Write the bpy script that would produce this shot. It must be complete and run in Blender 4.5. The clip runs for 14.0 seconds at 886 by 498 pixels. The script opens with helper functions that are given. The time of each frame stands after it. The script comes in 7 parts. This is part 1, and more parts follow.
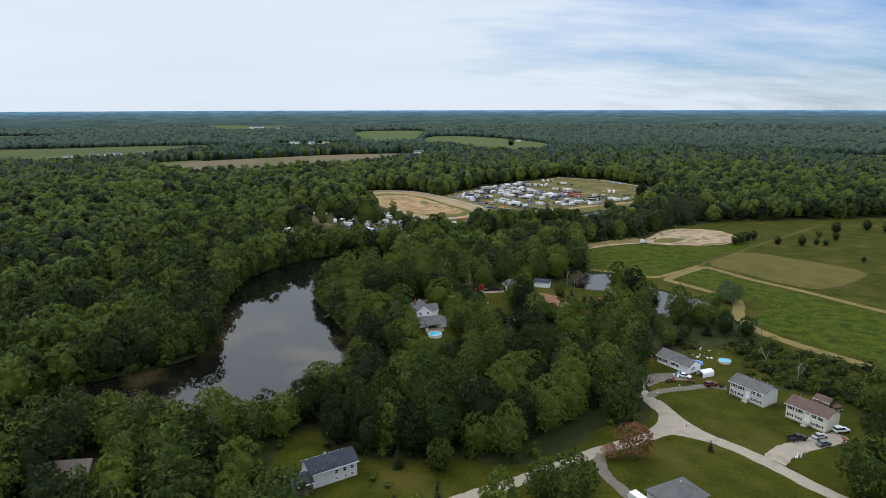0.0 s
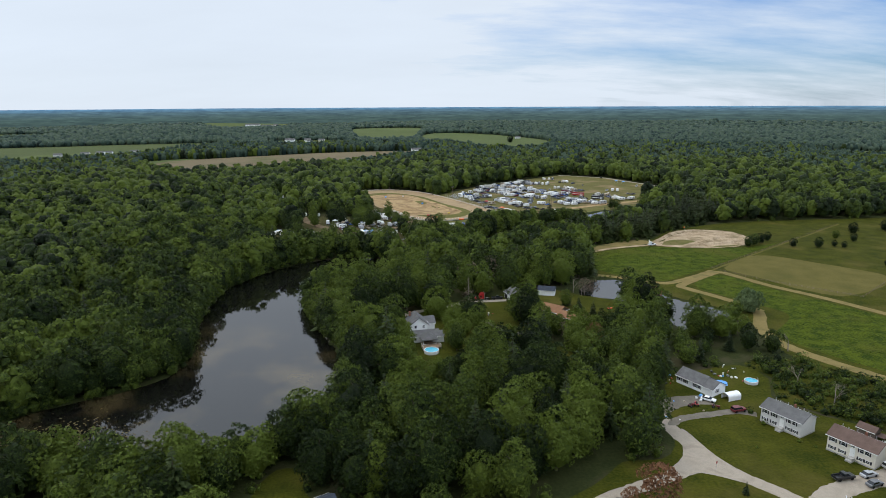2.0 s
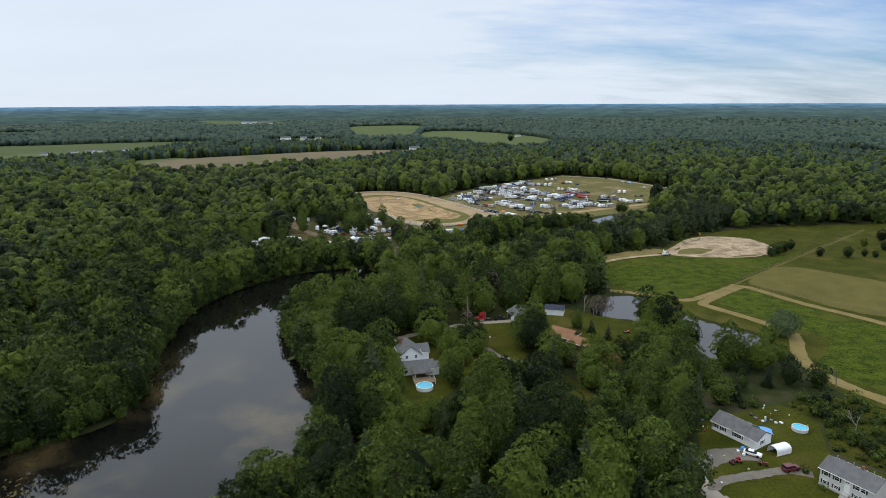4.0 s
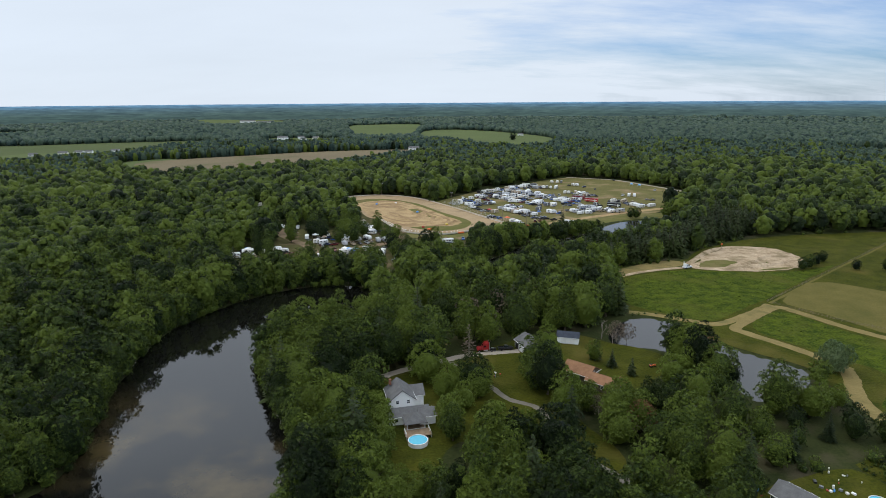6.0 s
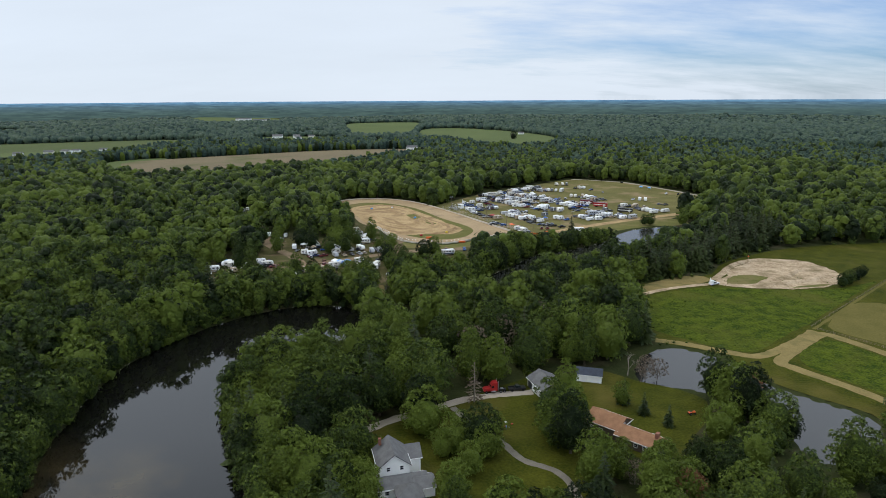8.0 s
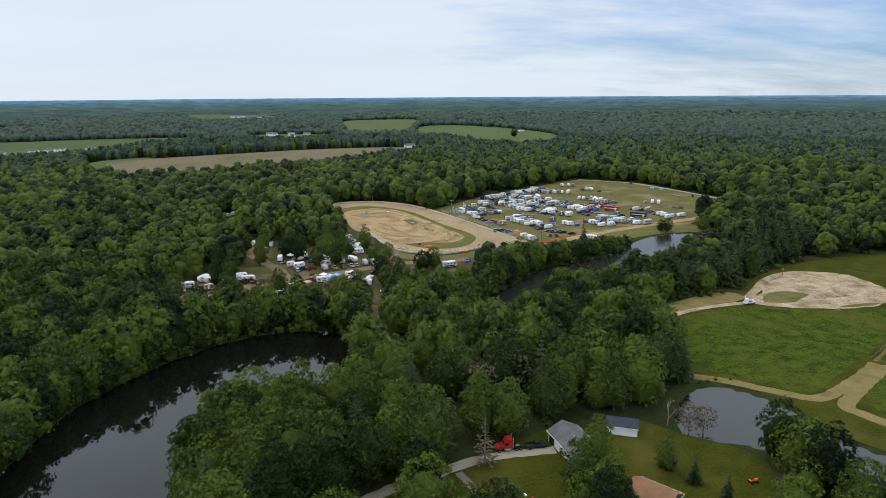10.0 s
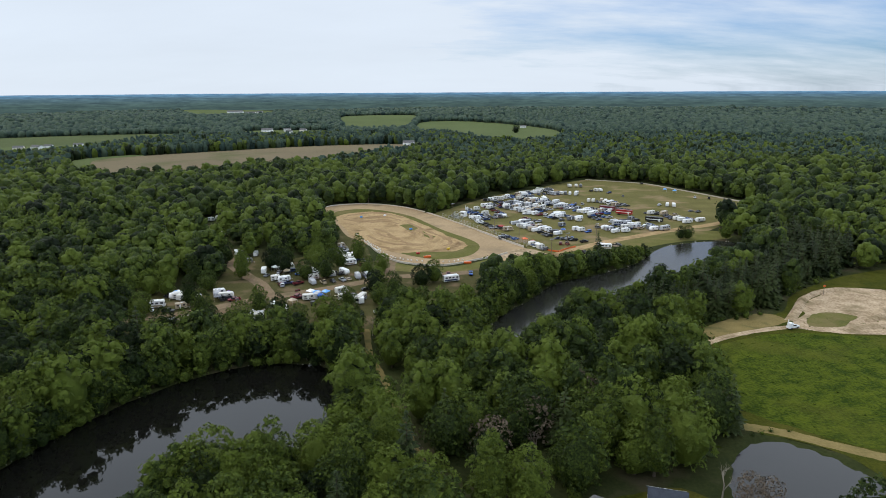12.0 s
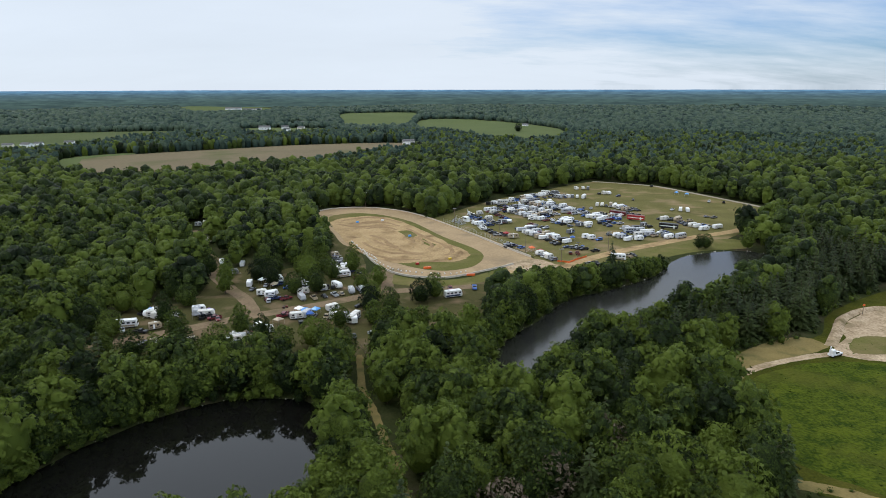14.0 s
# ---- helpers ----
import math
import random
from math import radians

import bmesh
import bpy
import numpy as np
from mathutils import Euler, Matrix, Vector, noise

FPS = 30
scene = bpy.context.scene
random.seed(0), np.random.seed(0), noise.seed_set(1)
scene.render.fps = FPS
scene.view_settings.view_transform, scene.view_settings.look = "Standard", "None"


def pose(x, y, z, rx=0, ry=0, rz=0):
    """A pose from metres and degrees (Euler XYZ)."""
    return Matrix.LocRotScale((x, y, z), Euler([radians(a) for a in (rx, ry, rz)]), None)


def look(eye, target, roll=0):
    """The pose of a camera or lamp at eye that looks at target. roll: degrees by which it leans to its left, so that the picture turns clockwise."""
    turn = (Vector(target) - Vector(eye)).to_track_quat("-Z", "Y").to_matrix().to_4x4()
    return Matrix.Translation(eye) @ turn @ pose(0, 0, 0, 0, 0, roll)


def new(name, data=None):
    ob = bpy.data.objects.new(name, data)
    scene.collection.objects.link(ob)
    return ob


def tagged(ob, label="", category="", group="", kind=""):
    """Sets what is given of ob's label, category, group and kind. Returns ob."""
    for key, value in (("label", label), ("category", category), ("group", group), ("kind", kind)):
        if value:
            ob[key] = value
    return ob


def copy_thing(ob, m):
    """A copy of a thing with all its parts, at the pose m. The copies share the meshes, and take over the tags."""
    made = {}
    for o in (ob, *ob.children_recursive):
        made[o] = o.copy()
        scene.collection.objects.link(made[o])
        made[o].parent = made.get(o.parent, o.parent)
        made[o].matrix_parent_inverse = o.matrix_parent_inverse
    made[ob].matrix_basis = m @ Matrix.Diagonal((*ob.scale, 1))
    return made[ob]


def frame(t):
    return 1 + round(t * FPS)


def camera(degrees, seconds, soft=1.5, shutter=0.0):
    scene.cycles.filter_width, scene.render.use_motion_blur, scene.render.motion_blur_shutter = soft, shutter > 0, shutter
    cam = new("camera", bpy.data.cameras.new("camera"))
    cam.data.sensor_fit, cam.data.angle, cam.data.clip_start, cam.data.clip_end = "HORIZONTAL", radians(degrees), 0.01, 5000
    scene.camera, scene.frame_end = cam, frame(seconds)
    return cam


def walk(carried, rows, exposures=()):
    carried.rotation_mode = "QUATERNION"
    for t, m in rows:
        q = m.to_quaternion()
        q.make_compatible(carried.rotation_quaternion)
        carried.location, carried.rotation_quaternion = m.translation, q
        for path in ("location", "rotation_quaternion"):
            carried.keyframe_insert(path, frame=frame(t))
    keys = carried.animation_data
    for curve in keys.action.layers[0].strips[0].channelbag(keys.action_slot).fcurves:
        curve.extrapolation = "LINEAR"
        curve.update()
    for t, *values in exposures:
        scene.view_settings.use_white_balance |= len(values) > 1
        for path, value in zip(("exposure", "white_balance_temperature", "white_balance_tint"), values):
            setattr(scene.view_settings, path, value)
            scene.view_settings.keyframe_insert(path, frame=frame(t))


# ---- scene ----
# the camera and its walk
cam = camera(70.0, 14.0, soft=0.9)
PATH = [
    (0, (-1.62, 4.98, 93.42), (-2.12, 200.08, 49.52), -0.10),
    (0.5, (-1.43, 9.41, 93.19), (-1.73, 204.41, 48.89), -0.20),
    (1, (-1.25, 14.53, 92.93), (-1.45, 209.53, 48.43), -0.20),
    (1.5, (-1.13, 20.78, 92.70), (-1.13, 215.78, 48.20), -0.20),
    (2, (-0.93, 28.09, 92.55), (-1.03, 222.99, 47.75), -0.30),
    (2.5, (-0.63, 36.06, 92.49), (-0.63, 230.97, 47.59), -0.30),
    (3, (-0.26, 44.40, 92.50), (-0.16, 239.20, 47.30), -0.30),
    (5.5, (1.87, 87.55, 92.70), (1.57, 282.15, 46.80), -0.30),
    (6, (2.00, 96.52, 92.74), (1.60, 291.12, 46.64), -0.40),
    (6.5, (1.96, 105.60, 92.75), (1.66, 300.20, 46.65), -0.30),
    (7, (1.75, 114.66, 92.74), (1.65, 309.15, 46.44), -0.40),
    (7.5, (1.46, 123.60, 92.70), (1.76, 318.10, 46.20), -0.40),
    (8, (1.22, 132.58, 92.63), (1.31, 326.98, 45.93), -0.30),
    (10.5, (-0.26, 178.76, 92.11), (0.64, 372.86, 44.12), -0.40),
    (11, (-0.46, 187.77, 92.06), (0.64, 381.77, 43.76), -0.40),
    (11.5, (-0.53, 196.52, 92.02), (0.57, 390.52, 43.32), -0.40),
    (12, (-0.62, 205.01, 92.04), (0.18, 398.91, 42.94), -0.30),
    (12.5, (-0.80, 213.14, 92.10), (-0.00, 406.94, 42.90), -0.30),
    (13, (-1.03, 220.59, 92.20), (-0.33, 414.39, 42.80), -0.30),
    (13.5, (-1.15, 226.87, 92.30), (-0.65, 420.67, 43.10), -0.10),
    (14, (-1.17, 232.04, 92.26), (-0.37, 425.74, 42.36), -0.10),
]
walk(cam, [(t, look(eye, target, roll)) for t, eye, target, roll in PATH])

# world, sun and exposure
scene.view_settings.exposure = 0.0
SUN_EL, SUN_AZ = radians(52), radians(-60)      # elevation; azimuth from +y towards +x
world = bpy.data.worlds.new("world")
scene.world = world
world.use_nodes = True
wt = world.node_tree
wt.nodes.clear()


def wnode(kind, **inputs):
    n = wt.nodes.new(kind)
    for key, value in inputs.items():
        n.inputs[int(key[1:]) if key[0] == "_" else key].default_value = value
    return n


def wmath(op, a, b=None, clamp=False):
    n = wt.nodes.new("ShaderNodeMath")
    n.operation, n.use_clamp = op, clamp
    for k, v in enumerate((a, b)):
        if v is None:
            continue
        if isinstance(v, (int, float)):
            n.inputs[k].default_value = v
        else:
            wt.links.new(v, n.inputs[k])
    return n.outputs[0]


sky = wt.nodes.new("ShaderNodeTexSky")
sky.sky_type, sky.sun_disc = "NISHITA", False
sky.sun_elevation, sky.sun_rotation = SUN_EL, SUN_AZ
sky.altitude, sky.air_density, sky.dust_density, sky.ozone_density = 250, 1.0, 0.8, 1.5
tc = wt.nodes.new("ShaderNodeTexCoord")
sep = wt.nodes.new("ShaderNodeSeparateXYZ")
wt.links.new(tc.outputs["Generated"], sep.inputs[0])
dx, dy, dz = sep.outputs
up = wmath("MAXIMUM", dz, 0.0)
lift = wmath("ADD", up, 0.22)
plane = wt.nodes.new("ShaderNodeCombineXYZ")       # a flat cloud deck seen from below
wt.links.new(wmath("DIVIDE", dx, lift), plane.inputs[0])
wt.links.new(wmath("DIVIDE", dy, lift), plane.inputs[1])


def cloud_noise(scale, detail, stretch, offset):
    mp = wt.nodes.new("ShaderNodeMapping")
    mp.inputs["Scale"].default_value = stretch
    mp.inputs["Location"].default_value = offset
    mp.inputs["Rotation"].default_value = (0, 0, radians(-14))
    wt.links.new(plane.outputs[0], mp.inputs[0])
    n = wnode("ShaderNodeTexNoise", Scale=scale, Detail=detail, Roughness=0.6)
    wt.links.new(mp.outputs[0], n.inputs["Vector"])
    return n.outputs[0]


streaks = cloud_noise(2.3, 8.0, (0.62, 1.5, 1.0), (3.1, 0.7, 0))
banks = cloud_noise(0.55, 3.0, (0.8, 1.2, 1.0), (1.3, 5.2, 0))
# thicker cloud towards the west (-x), thinner and bluer towards the east
side = wmath("ADD", wmath("ADD", wmath("MULTIPLY", dx, -1.45), wmath("MINIMUM", wmath("MULTIPLY", wmath("MAXIMUM", wmath("SUBTRACT", up, 0.21), 0.0), 4.0), 1.0)), wmath("MULTIPLY", wmath("MAXIMUM", wmath("SUBTRACT", 0.06, up), 0.0), 7.0))
cover = wmath("ADD", wmath("ADD", wmath("MULTIPLY", streaks, 1.6), wmath("MULTIPLY", banks, 0.9)), wmath("ADD", side, -0.24))
cover = wmath("MINIMUM", wmath("MAXIMUM", cover, 0.06), 0.96)
grey = cloud_noise(0.8, 5.0, (0.8, 1.4, 1.0), (7.7, 2.2, 0))
# an overcast deck grows brighter towards the zenith
shade = wmath("MULTIPLY", wmath("ADD", wmath("MULTIPLY", grey, 0.16), 0.96), wmath("ADD", 1.0, wmath("MINIMUM", wmath("MULTIPLY", wmath("MAXIMUM", wmath("SUBTRACT", up, 0.24), 0.0), 3.2), 0.72)))
cloud = wt.nodes.new("ShaderNodeVectorMath")
cloud.operation = "SCALE"
cloud.inputs[0].default_value = (7.25, 8.05, 9.05)
wt.links.new(shade, cloud.inputs["Scale"])
mix = wt.nodes.new("ShaderNodeMix")
mix.data_type = "RGBA"
wt.links.new(cover, mix.inputs["Factor"])
clear = wt.nodes.new("ShaderNodeVectorMath")
clear.operation = "MULTIPLY"
clear.inputs[1].default_value = (0.6, 0.87, 1.32)
wt.links.new(sky.outputs[0], clear.inputs[0])
wt.links.new(clear.outputs[0], mix.inputs[6])
wt.links.new(cloud.outputs[0], mix.inputs[7])
bg = wnode("ShaderNodeBackground", Strength=0.1)
wt.links.new(mix.outputs[2], bg.inputs[0])
wout = wt.nodes.new("ShaderNodeOutputWorld")
wt.links.new(bg.outputs[0], wout.inputs[0])

sun = new("sun", bpy.data.lights.new("sun", "SUN"))
sun.data.energy, sun.data.angle, sun.data.color = 0.75, radians(14), (1.0, 0.92, 0.8)
toward = Vector((math.sin(SUN_AZ) * math.cos(SUN_EL), math.cos(SUN_AZ) * math.cos(SUN_EL), math.sin(SUN_EL)))
sun.matrix_world = toward.to_track_quat("Z", "Y").to_matrix().to_4x4()

# materials


def mat(name, dark, light, scale=2.0, fine=20.0, rough=0.8, bump=0.2, metal=0.0, spec=0.04, coords="world", width=1.0, per_object=0.0, third=None, third_scale=0.05):
    """Two colours mixed by coarse and fine noise, with fine relief; third: a stain colour in wide patches."""
    m = bpy.data.materials.new(name)
    m.use_nodes = True
    nt = m.node_tree
    b = nt.nodes["Principled BSDF"]
    if coords == "world":
        vec = nt.nodes.new("ShaderNodeNewGeometry").outputs["Position"]
    else:
        vec = nt.nodes.new("ShaderNodeTexCoord").outputs["Object"]

    def noise_node(sc, det):
        n = nt.nodes.new("ShaderNodeTexNoise")
        n.inputs["Scale"].default_value, n.inputs["Detail"].default_value = sc, det
        nt.links.new(vec, n.inputs["Vector"])
        return n.outputs[0]

    coarse, small = noise_node(scale, 4.0), noise_node(fine, 3.0)
    avg = nt.nodes.new("ShaderNodeMath")
    avg.operation = "MULTIPLY_ADD"
    nt.links.new(small, avg.inputs[0])
    avg.inputs[1].default_value = 0.55
    half = nt.nodes.new("ShaderNodeMath")
    half.operation = "MULTIPLY"
    half.inputs[1].default_value = 0.55
    nt.links.new(coarse, half.inputs[0])
    nt.links.new(half.outputs[0], avg.inputs[2])
    ramp = nt.nodes.new("ShaderNodeMapRange")
    ramp.inputs["From Min"].default_value, ramp.inputs["From Max"].default_value = 0.55 - 0.22 * width, 0.55 + 0.22 * width
    nt.links.new(avg.outputs[0], ramp.inputs["Value"])
    mx = nt.nodes.new("ShaderNodeMix")
    mx.data_type = "RGBA"
    mx.inputs[6].default_value, mx.inputs[7].default_value = (*dark, 1), (*light, 1)
    nt.links.new(ramp.outputs[0], mx.inputs["Factor"])
    colour = mx.outputs[2]
    if third:
        n3 = noise_node(third_scale, 5.0)
        r3 = nt.nodes.new("ShaderNodeMapRange")
        r3.inputs["From Min"].default_value, r3.inputs["From Max"].default_value = 0.52, 0.72
        nt.links.new(n3, r3.inputs["Value"])
        m3 = nt.nodes.new("ShaderNodeMix")
        m3.data_type = "RGBA"
        nt.links.new(r3.outputs[0], m3.inputs["Factor"])
        nt.links.new(colour, m3.inputs[6])
        m3.inputs[7].default_value = (*third, 1)
        colour = m3.outputs[2]
    if per_object:
        info = nt.nodes.new("ShaderNodeObjectInfo")
        hs = nt.nodes.new("ShaderNodeHueSaturation")
        mr = nt.nodes.new("ShaderNodeMapRange")
        mr.inputs["To Min"].default_value, mr.inputs["To Max"].default_value = 1 - per_object, 1 + per_object
        nt.links.new(info.outputs["Random"], mr.inputs["Value"])
        nt.links.new(mr.outputs[0], hs.inputs["Value"])
        nt.links.new(colour, hs.inputs["Color"])
        colour = hs.outputs[0]
    nt.links.new(colour, b.inputs["Base Color"])
    b.inputs["Roughness"].default_value, b.inputs["Metallic"].default_value = rough, metal
    b.inputs["Specular IOR Level"].default_value = spec
    if bump:
        bn = nt.nodes.new("ShaderNodeBump")
        bn.inputs["Strength"].default_value, bn.inputs["Distance"].default_value = bump, 1.0 / fine
        nt.links.new(avg.outputs[0], bn.inputs["Height"])
        nt.links.new(bn.outputs[0], b.inputs["Normal"])
    return m


def leaf_mat(name, shadow, mid, bright, through_light=0.25, grain=1.7, gaps=0.0, fleck=1.7):
    """Leaves: the colour runs with each tree's own tone, and a little from leaf to leaf."""
    m = bpy.data.materials.new(name)
    m.use_nodes = True
    nt = m.node_tree
    b = nt.nodes["Principled BSDF"]
    tone = nt.nodes.new("ShaderNodeAttribute")
    tone.attribute_name = "tone"
    geo = nt.nodes.new("ShaderNodeNewGeometry")
    info = nt.nodes.new("ShaderNodeObjectInfo")
    wide = nt.nodes.new("ShaderNodeTexNoise")
    wide.inputs["Scale"].default_value, wide.inputs["Detail"].default_value = 0.035, 2.0
    nt.links.new(geo.outputs["Position"], wide.inputs["Vector"])

    def madd(a, f, c):
        n = nt.nodes.new("ShaderNodeMath")
        n.operation = "MULTIPLY_ADD"
        nt.links.new(a, n.inputs[0])
        n.inputs[1].default_value = f
        if isinstance(c, float):
            n.inputs[2].default_value = c
        else:
            nt.links.new(c, n.inputs[2])
        return n.outputs[0]

    v = madd(geo.outputs["Random Per Island"], 0.5, -0.3)
    v = madd(tone.outputs["Fac"], 0.95, madd(v, 1.0, -0.155))
    v = madd(info.outputs["Random"], 0.25, v)
    v = madd(wide.outputs[0], 0.5, v)
    ramp = nt.nodes.new("ShaderNodeValToRGB")
    e = ramp.color_ramp.elements
    e[0].position, e[0].color = 0.12, (*shadow, 1)
    e[1].position, e[1].color = 0.95, (*bright, 1)
    e.new(0.5).color = (*mid, 1)
    dapple = nt.nodes.new("ShaderNodeTexNoise")
    dapple.inputs["Scale"].default_value, dapple.inputs["Detail"].default_value, dapple.inputs["Roughness"].default_value = grain, 3.0, 0.65
    nt.links.new(geo.outputs["Position"], dapple.inputs["Vector"])
    v = madd(dapple.outputs[0], fleck, madd(v, 1.0, -0.5 * fleck - 0.03))
    nt.links.new(v, ramp.inputs[0])
    bn = nt.nodes.new("ShaderNodeBump")
    bn.inputs["Strength"].default_value, bn.inputs["Distance"].default_value = 0.9, 0.9 / grain
    nt.links.new(dapple.outputs[0], bn.inputs["Height"])
    nt.links.new(bn.outputs[0], b.inputs["Normal"])
    nt.links.new(ramp.outputs[0], b.inputs["Base Color"])
    b.inputs["Roughness"].default_value = 0.6
    b.inputs["Specular IOR Level"].default_value = 0.12
    tr = nt.nodes.new("ShaderNodeBsdfTranslucent")
    nt.links.new(ramp.outputs[0], tr.inputs["Color"])
    ms = nt.nodes.new("ShaderNodeMixShader")
    ms.inputs[0].default_value = through_light
    nt.links.new(b.outputs[0], ms.inputs[1])
    nt.links.new(tr.outputs[0], ms.inputs[2])
    last = ms.outputs[0]
    if gaps:
        # ragged gaps between the leaves of a clump
        hole = nt.nodes.new("ShaderNodeTexNoise")
        hole.inputs["Scale"].default_value, hole.inputs["Detail"].default_value = 2.6, 2.0
        nt.links.new(geo.outputs["Position"], hole.inputs["Vector"])
        cut = nt.nodes.new("ShaderNodeMath")
        cut.operation = "LESS_THAN"
        nt.links.new(hole.outputs[0], cut.inputs[0])
        cut.inputs[1].default_value = gaps
        clear_bsdf = nt.nodes.new("ShaderNodeBsdfTransparent")
        mh = nt.nodes.new("ShaderNodeMixShader")
        nt.links.new(cut.outputs[0], mh.inputs[0])
        nt.links.new(last, mh.inputs[1])
        nt.links.new(clear_bsdf.outputs[0], mh.inputs[2])
        last = mh.outputs[0]
    nt.links.new(last, nt.nodes["Material Output"].inputs[0])
    return m


LEAF = leaf_mat("broad_leaves", (0.008, 0.015, 0.0045), (0.028, 0.046, 0.009), (0.098, 0.132, 0.019), grain=2.0)
LEAFCLUMP = leaf_mat("leaf_clumps", (0.008, 0.015, 0.0045), (0.028, 0.046, 0.009), (0.098, 0.132, 0.019), grain=2.6, gaps=0.42, fleck=0.75)
NEEDLE = leaf_mat("pine_needles", (0.011, 0.019, 0.007), (0.025, 0.039, 0.012), (0.05, 0.068, 0.02), 0.1)
# far canopy: the greens are paler and bluer, aerial haze put into the colour
HAZELEAF = leaf_mat("far_leaves_hazed", (0.021, 0.037, 0.031), (0.041, 0.066, 0.051), (0.07, 0.098, 0.064), 0.1, 0.8)
HAZELEAF.node_tree.nodes["Principled BSDF"].inputs["Specular IOR Level"].default_value = 0.03
RUST = leaf_mat("rust_leaves", (0.1, 0.045, 0.022), (0.18, 0.085, 0.042), (0.25, 0.13, 0.07), 0.15)
DRY = leaf_mat("dry_leaves", (0.065, 0.048, 0.034), (0.12, 0.092, 0.064), (0.18, 0.145, 0.105), 0.15)
BARK = mat("bark", (0.05, 0.04, 0.03), (0.16, 0.13, 0.1), 1.5, 12, 0.9, 0.5)
PALEBARK = mat("pale_bark", (0.16, 0.13, 0.11), (0.3, 0.26, 0.22), 1.5, 12, 0.9, 0.4)
FLOOR = mat("forest_floor", (0.018, 0.024, 0.008), (0.042, 0.048, 0.016), 0.12, 1.1, 0.95, 0.6, third=(0.06, 0.05, 0.03), third_scale=0.06)
LAWN = mat("lawn_grass", (0.023, 0.031, 0.004), (0.066, 0.066, 0.008), 0.13, 1.3, 0.9, 0.7, width=0.75, third=(0.082, 0.07, 0.016), third_scale=0.045)
MEADOW = mat("meadow_grass", (0.021, 0.037, 0.004), (0.071, 0.089, 0.008), 0.2, 1.1, 0.9, 1.0, width=0.5, third=(0.072, 0.074, 0.012), third_scale=0.03)
HAY = mat("dry_hayfield", (0.075, 0.07, 0.018), (0.14, 0.115, 0.036), 0.09, 1.2, 0.95, 0.5, third=(0.066, 0.067, 0.018), third_scale=0.03)
TAN = mat("cut_grass_track", (0.14, 0.11, 0.042), (0.235, 0.178, 0.073), 0.15, 1.5, 0.95, 0.4, third=(0.11, 0.1, 0.036), third_scale=0.12)
GRAVEL = mat("pale_gravel", (0.25, 0.212, 0.168), (0.42, 0.362, 0.29), 0.25, 6, 0.95, 0.4, third=(0.22, 0.185, 0.145), third_scale=0.25)
DRIVE = mat("worn_drive", (0.11, 0.097, 0.078), (0.2, 0.178, 0.145), 0.3, 5, 0.95, 0.4)
DIRT = mat("clay_dirt", (0.25, 0.17, 0.085), (0.42, 0.3, 0.16), 0.09, 0.9, 0.95, 0.5, width=0.8, third=(0.17, 0.11, 0.058), third_scale=0.075)
CAMPDIRT = mat("camp_dirt", (0.13, 0.093, 0.058), (0.22, 0.16, 0.1), 0.12, 1.0, 0.95, 0.4, third=(0.1, 0.085, 0.045), third_scale=0.1)
CLAY = mat("packed_race_clay", (0.255, 0.183, 0.106), (0.385, 0.28, 0.165), 0.06, 0.7, 0.9, 0.25, third=(0.2, 0.15, 0.095), third_scale=0.05)
TURF = mat("sunburnt_turf", (0.075, 0.077, 0.022), (0.14, 0.132, 0.042), 0.1, 1.2, 0.95, 0.5, third=(0.17, 0.13, 0.06), third_scale=0.06)
LOTGRASS = mat("trampled_lot_grass", (0.085, 0.08, 0.026), (0.15, 0.132, 0.05), 0.05, 1.1, 0.95, 0.5, width=0.8, third=(0.24, 0.17, 0.1), third_scale=0.045)
SAND = mat("bare_sand", (0.21, 0.15, 0.088), (0.49, 0.378, 0.255), 0.16, 1.0, 0.95, 0.6, width=0.7, third=(0.15, 0.115, 0.06), third_scale=0.09)
CAMPGRASS = mat("worn_camp_grass", (0.04, 0.042, 0.014), (0.085, 0.075, 0.03), 0.08, 1.4, 0.95, 0.5, third=(0.15, 0.106, 0.064), third_scale=0.09)
CROP = mat("far_crop", (0.06, 0.078, 0.03), (0.085, 0.1, 0.04), 0.01, 0.3, 0.95, 0.3)
STUBBLE = mat("far_bare_field", (0.13, 0.105, 0.065), (0.175, 0.14, 0.085), 0.008, 0.3, 0.95, 0.3, third=(0.1, 0.1, 0.045), third_scale=0.012)
FARGRASS = mat("far_pasture", (0.07, 0.092, 0.035), (0.1, 0.12, 0.045), 0.008, 0.3, 0.95, 0.3)


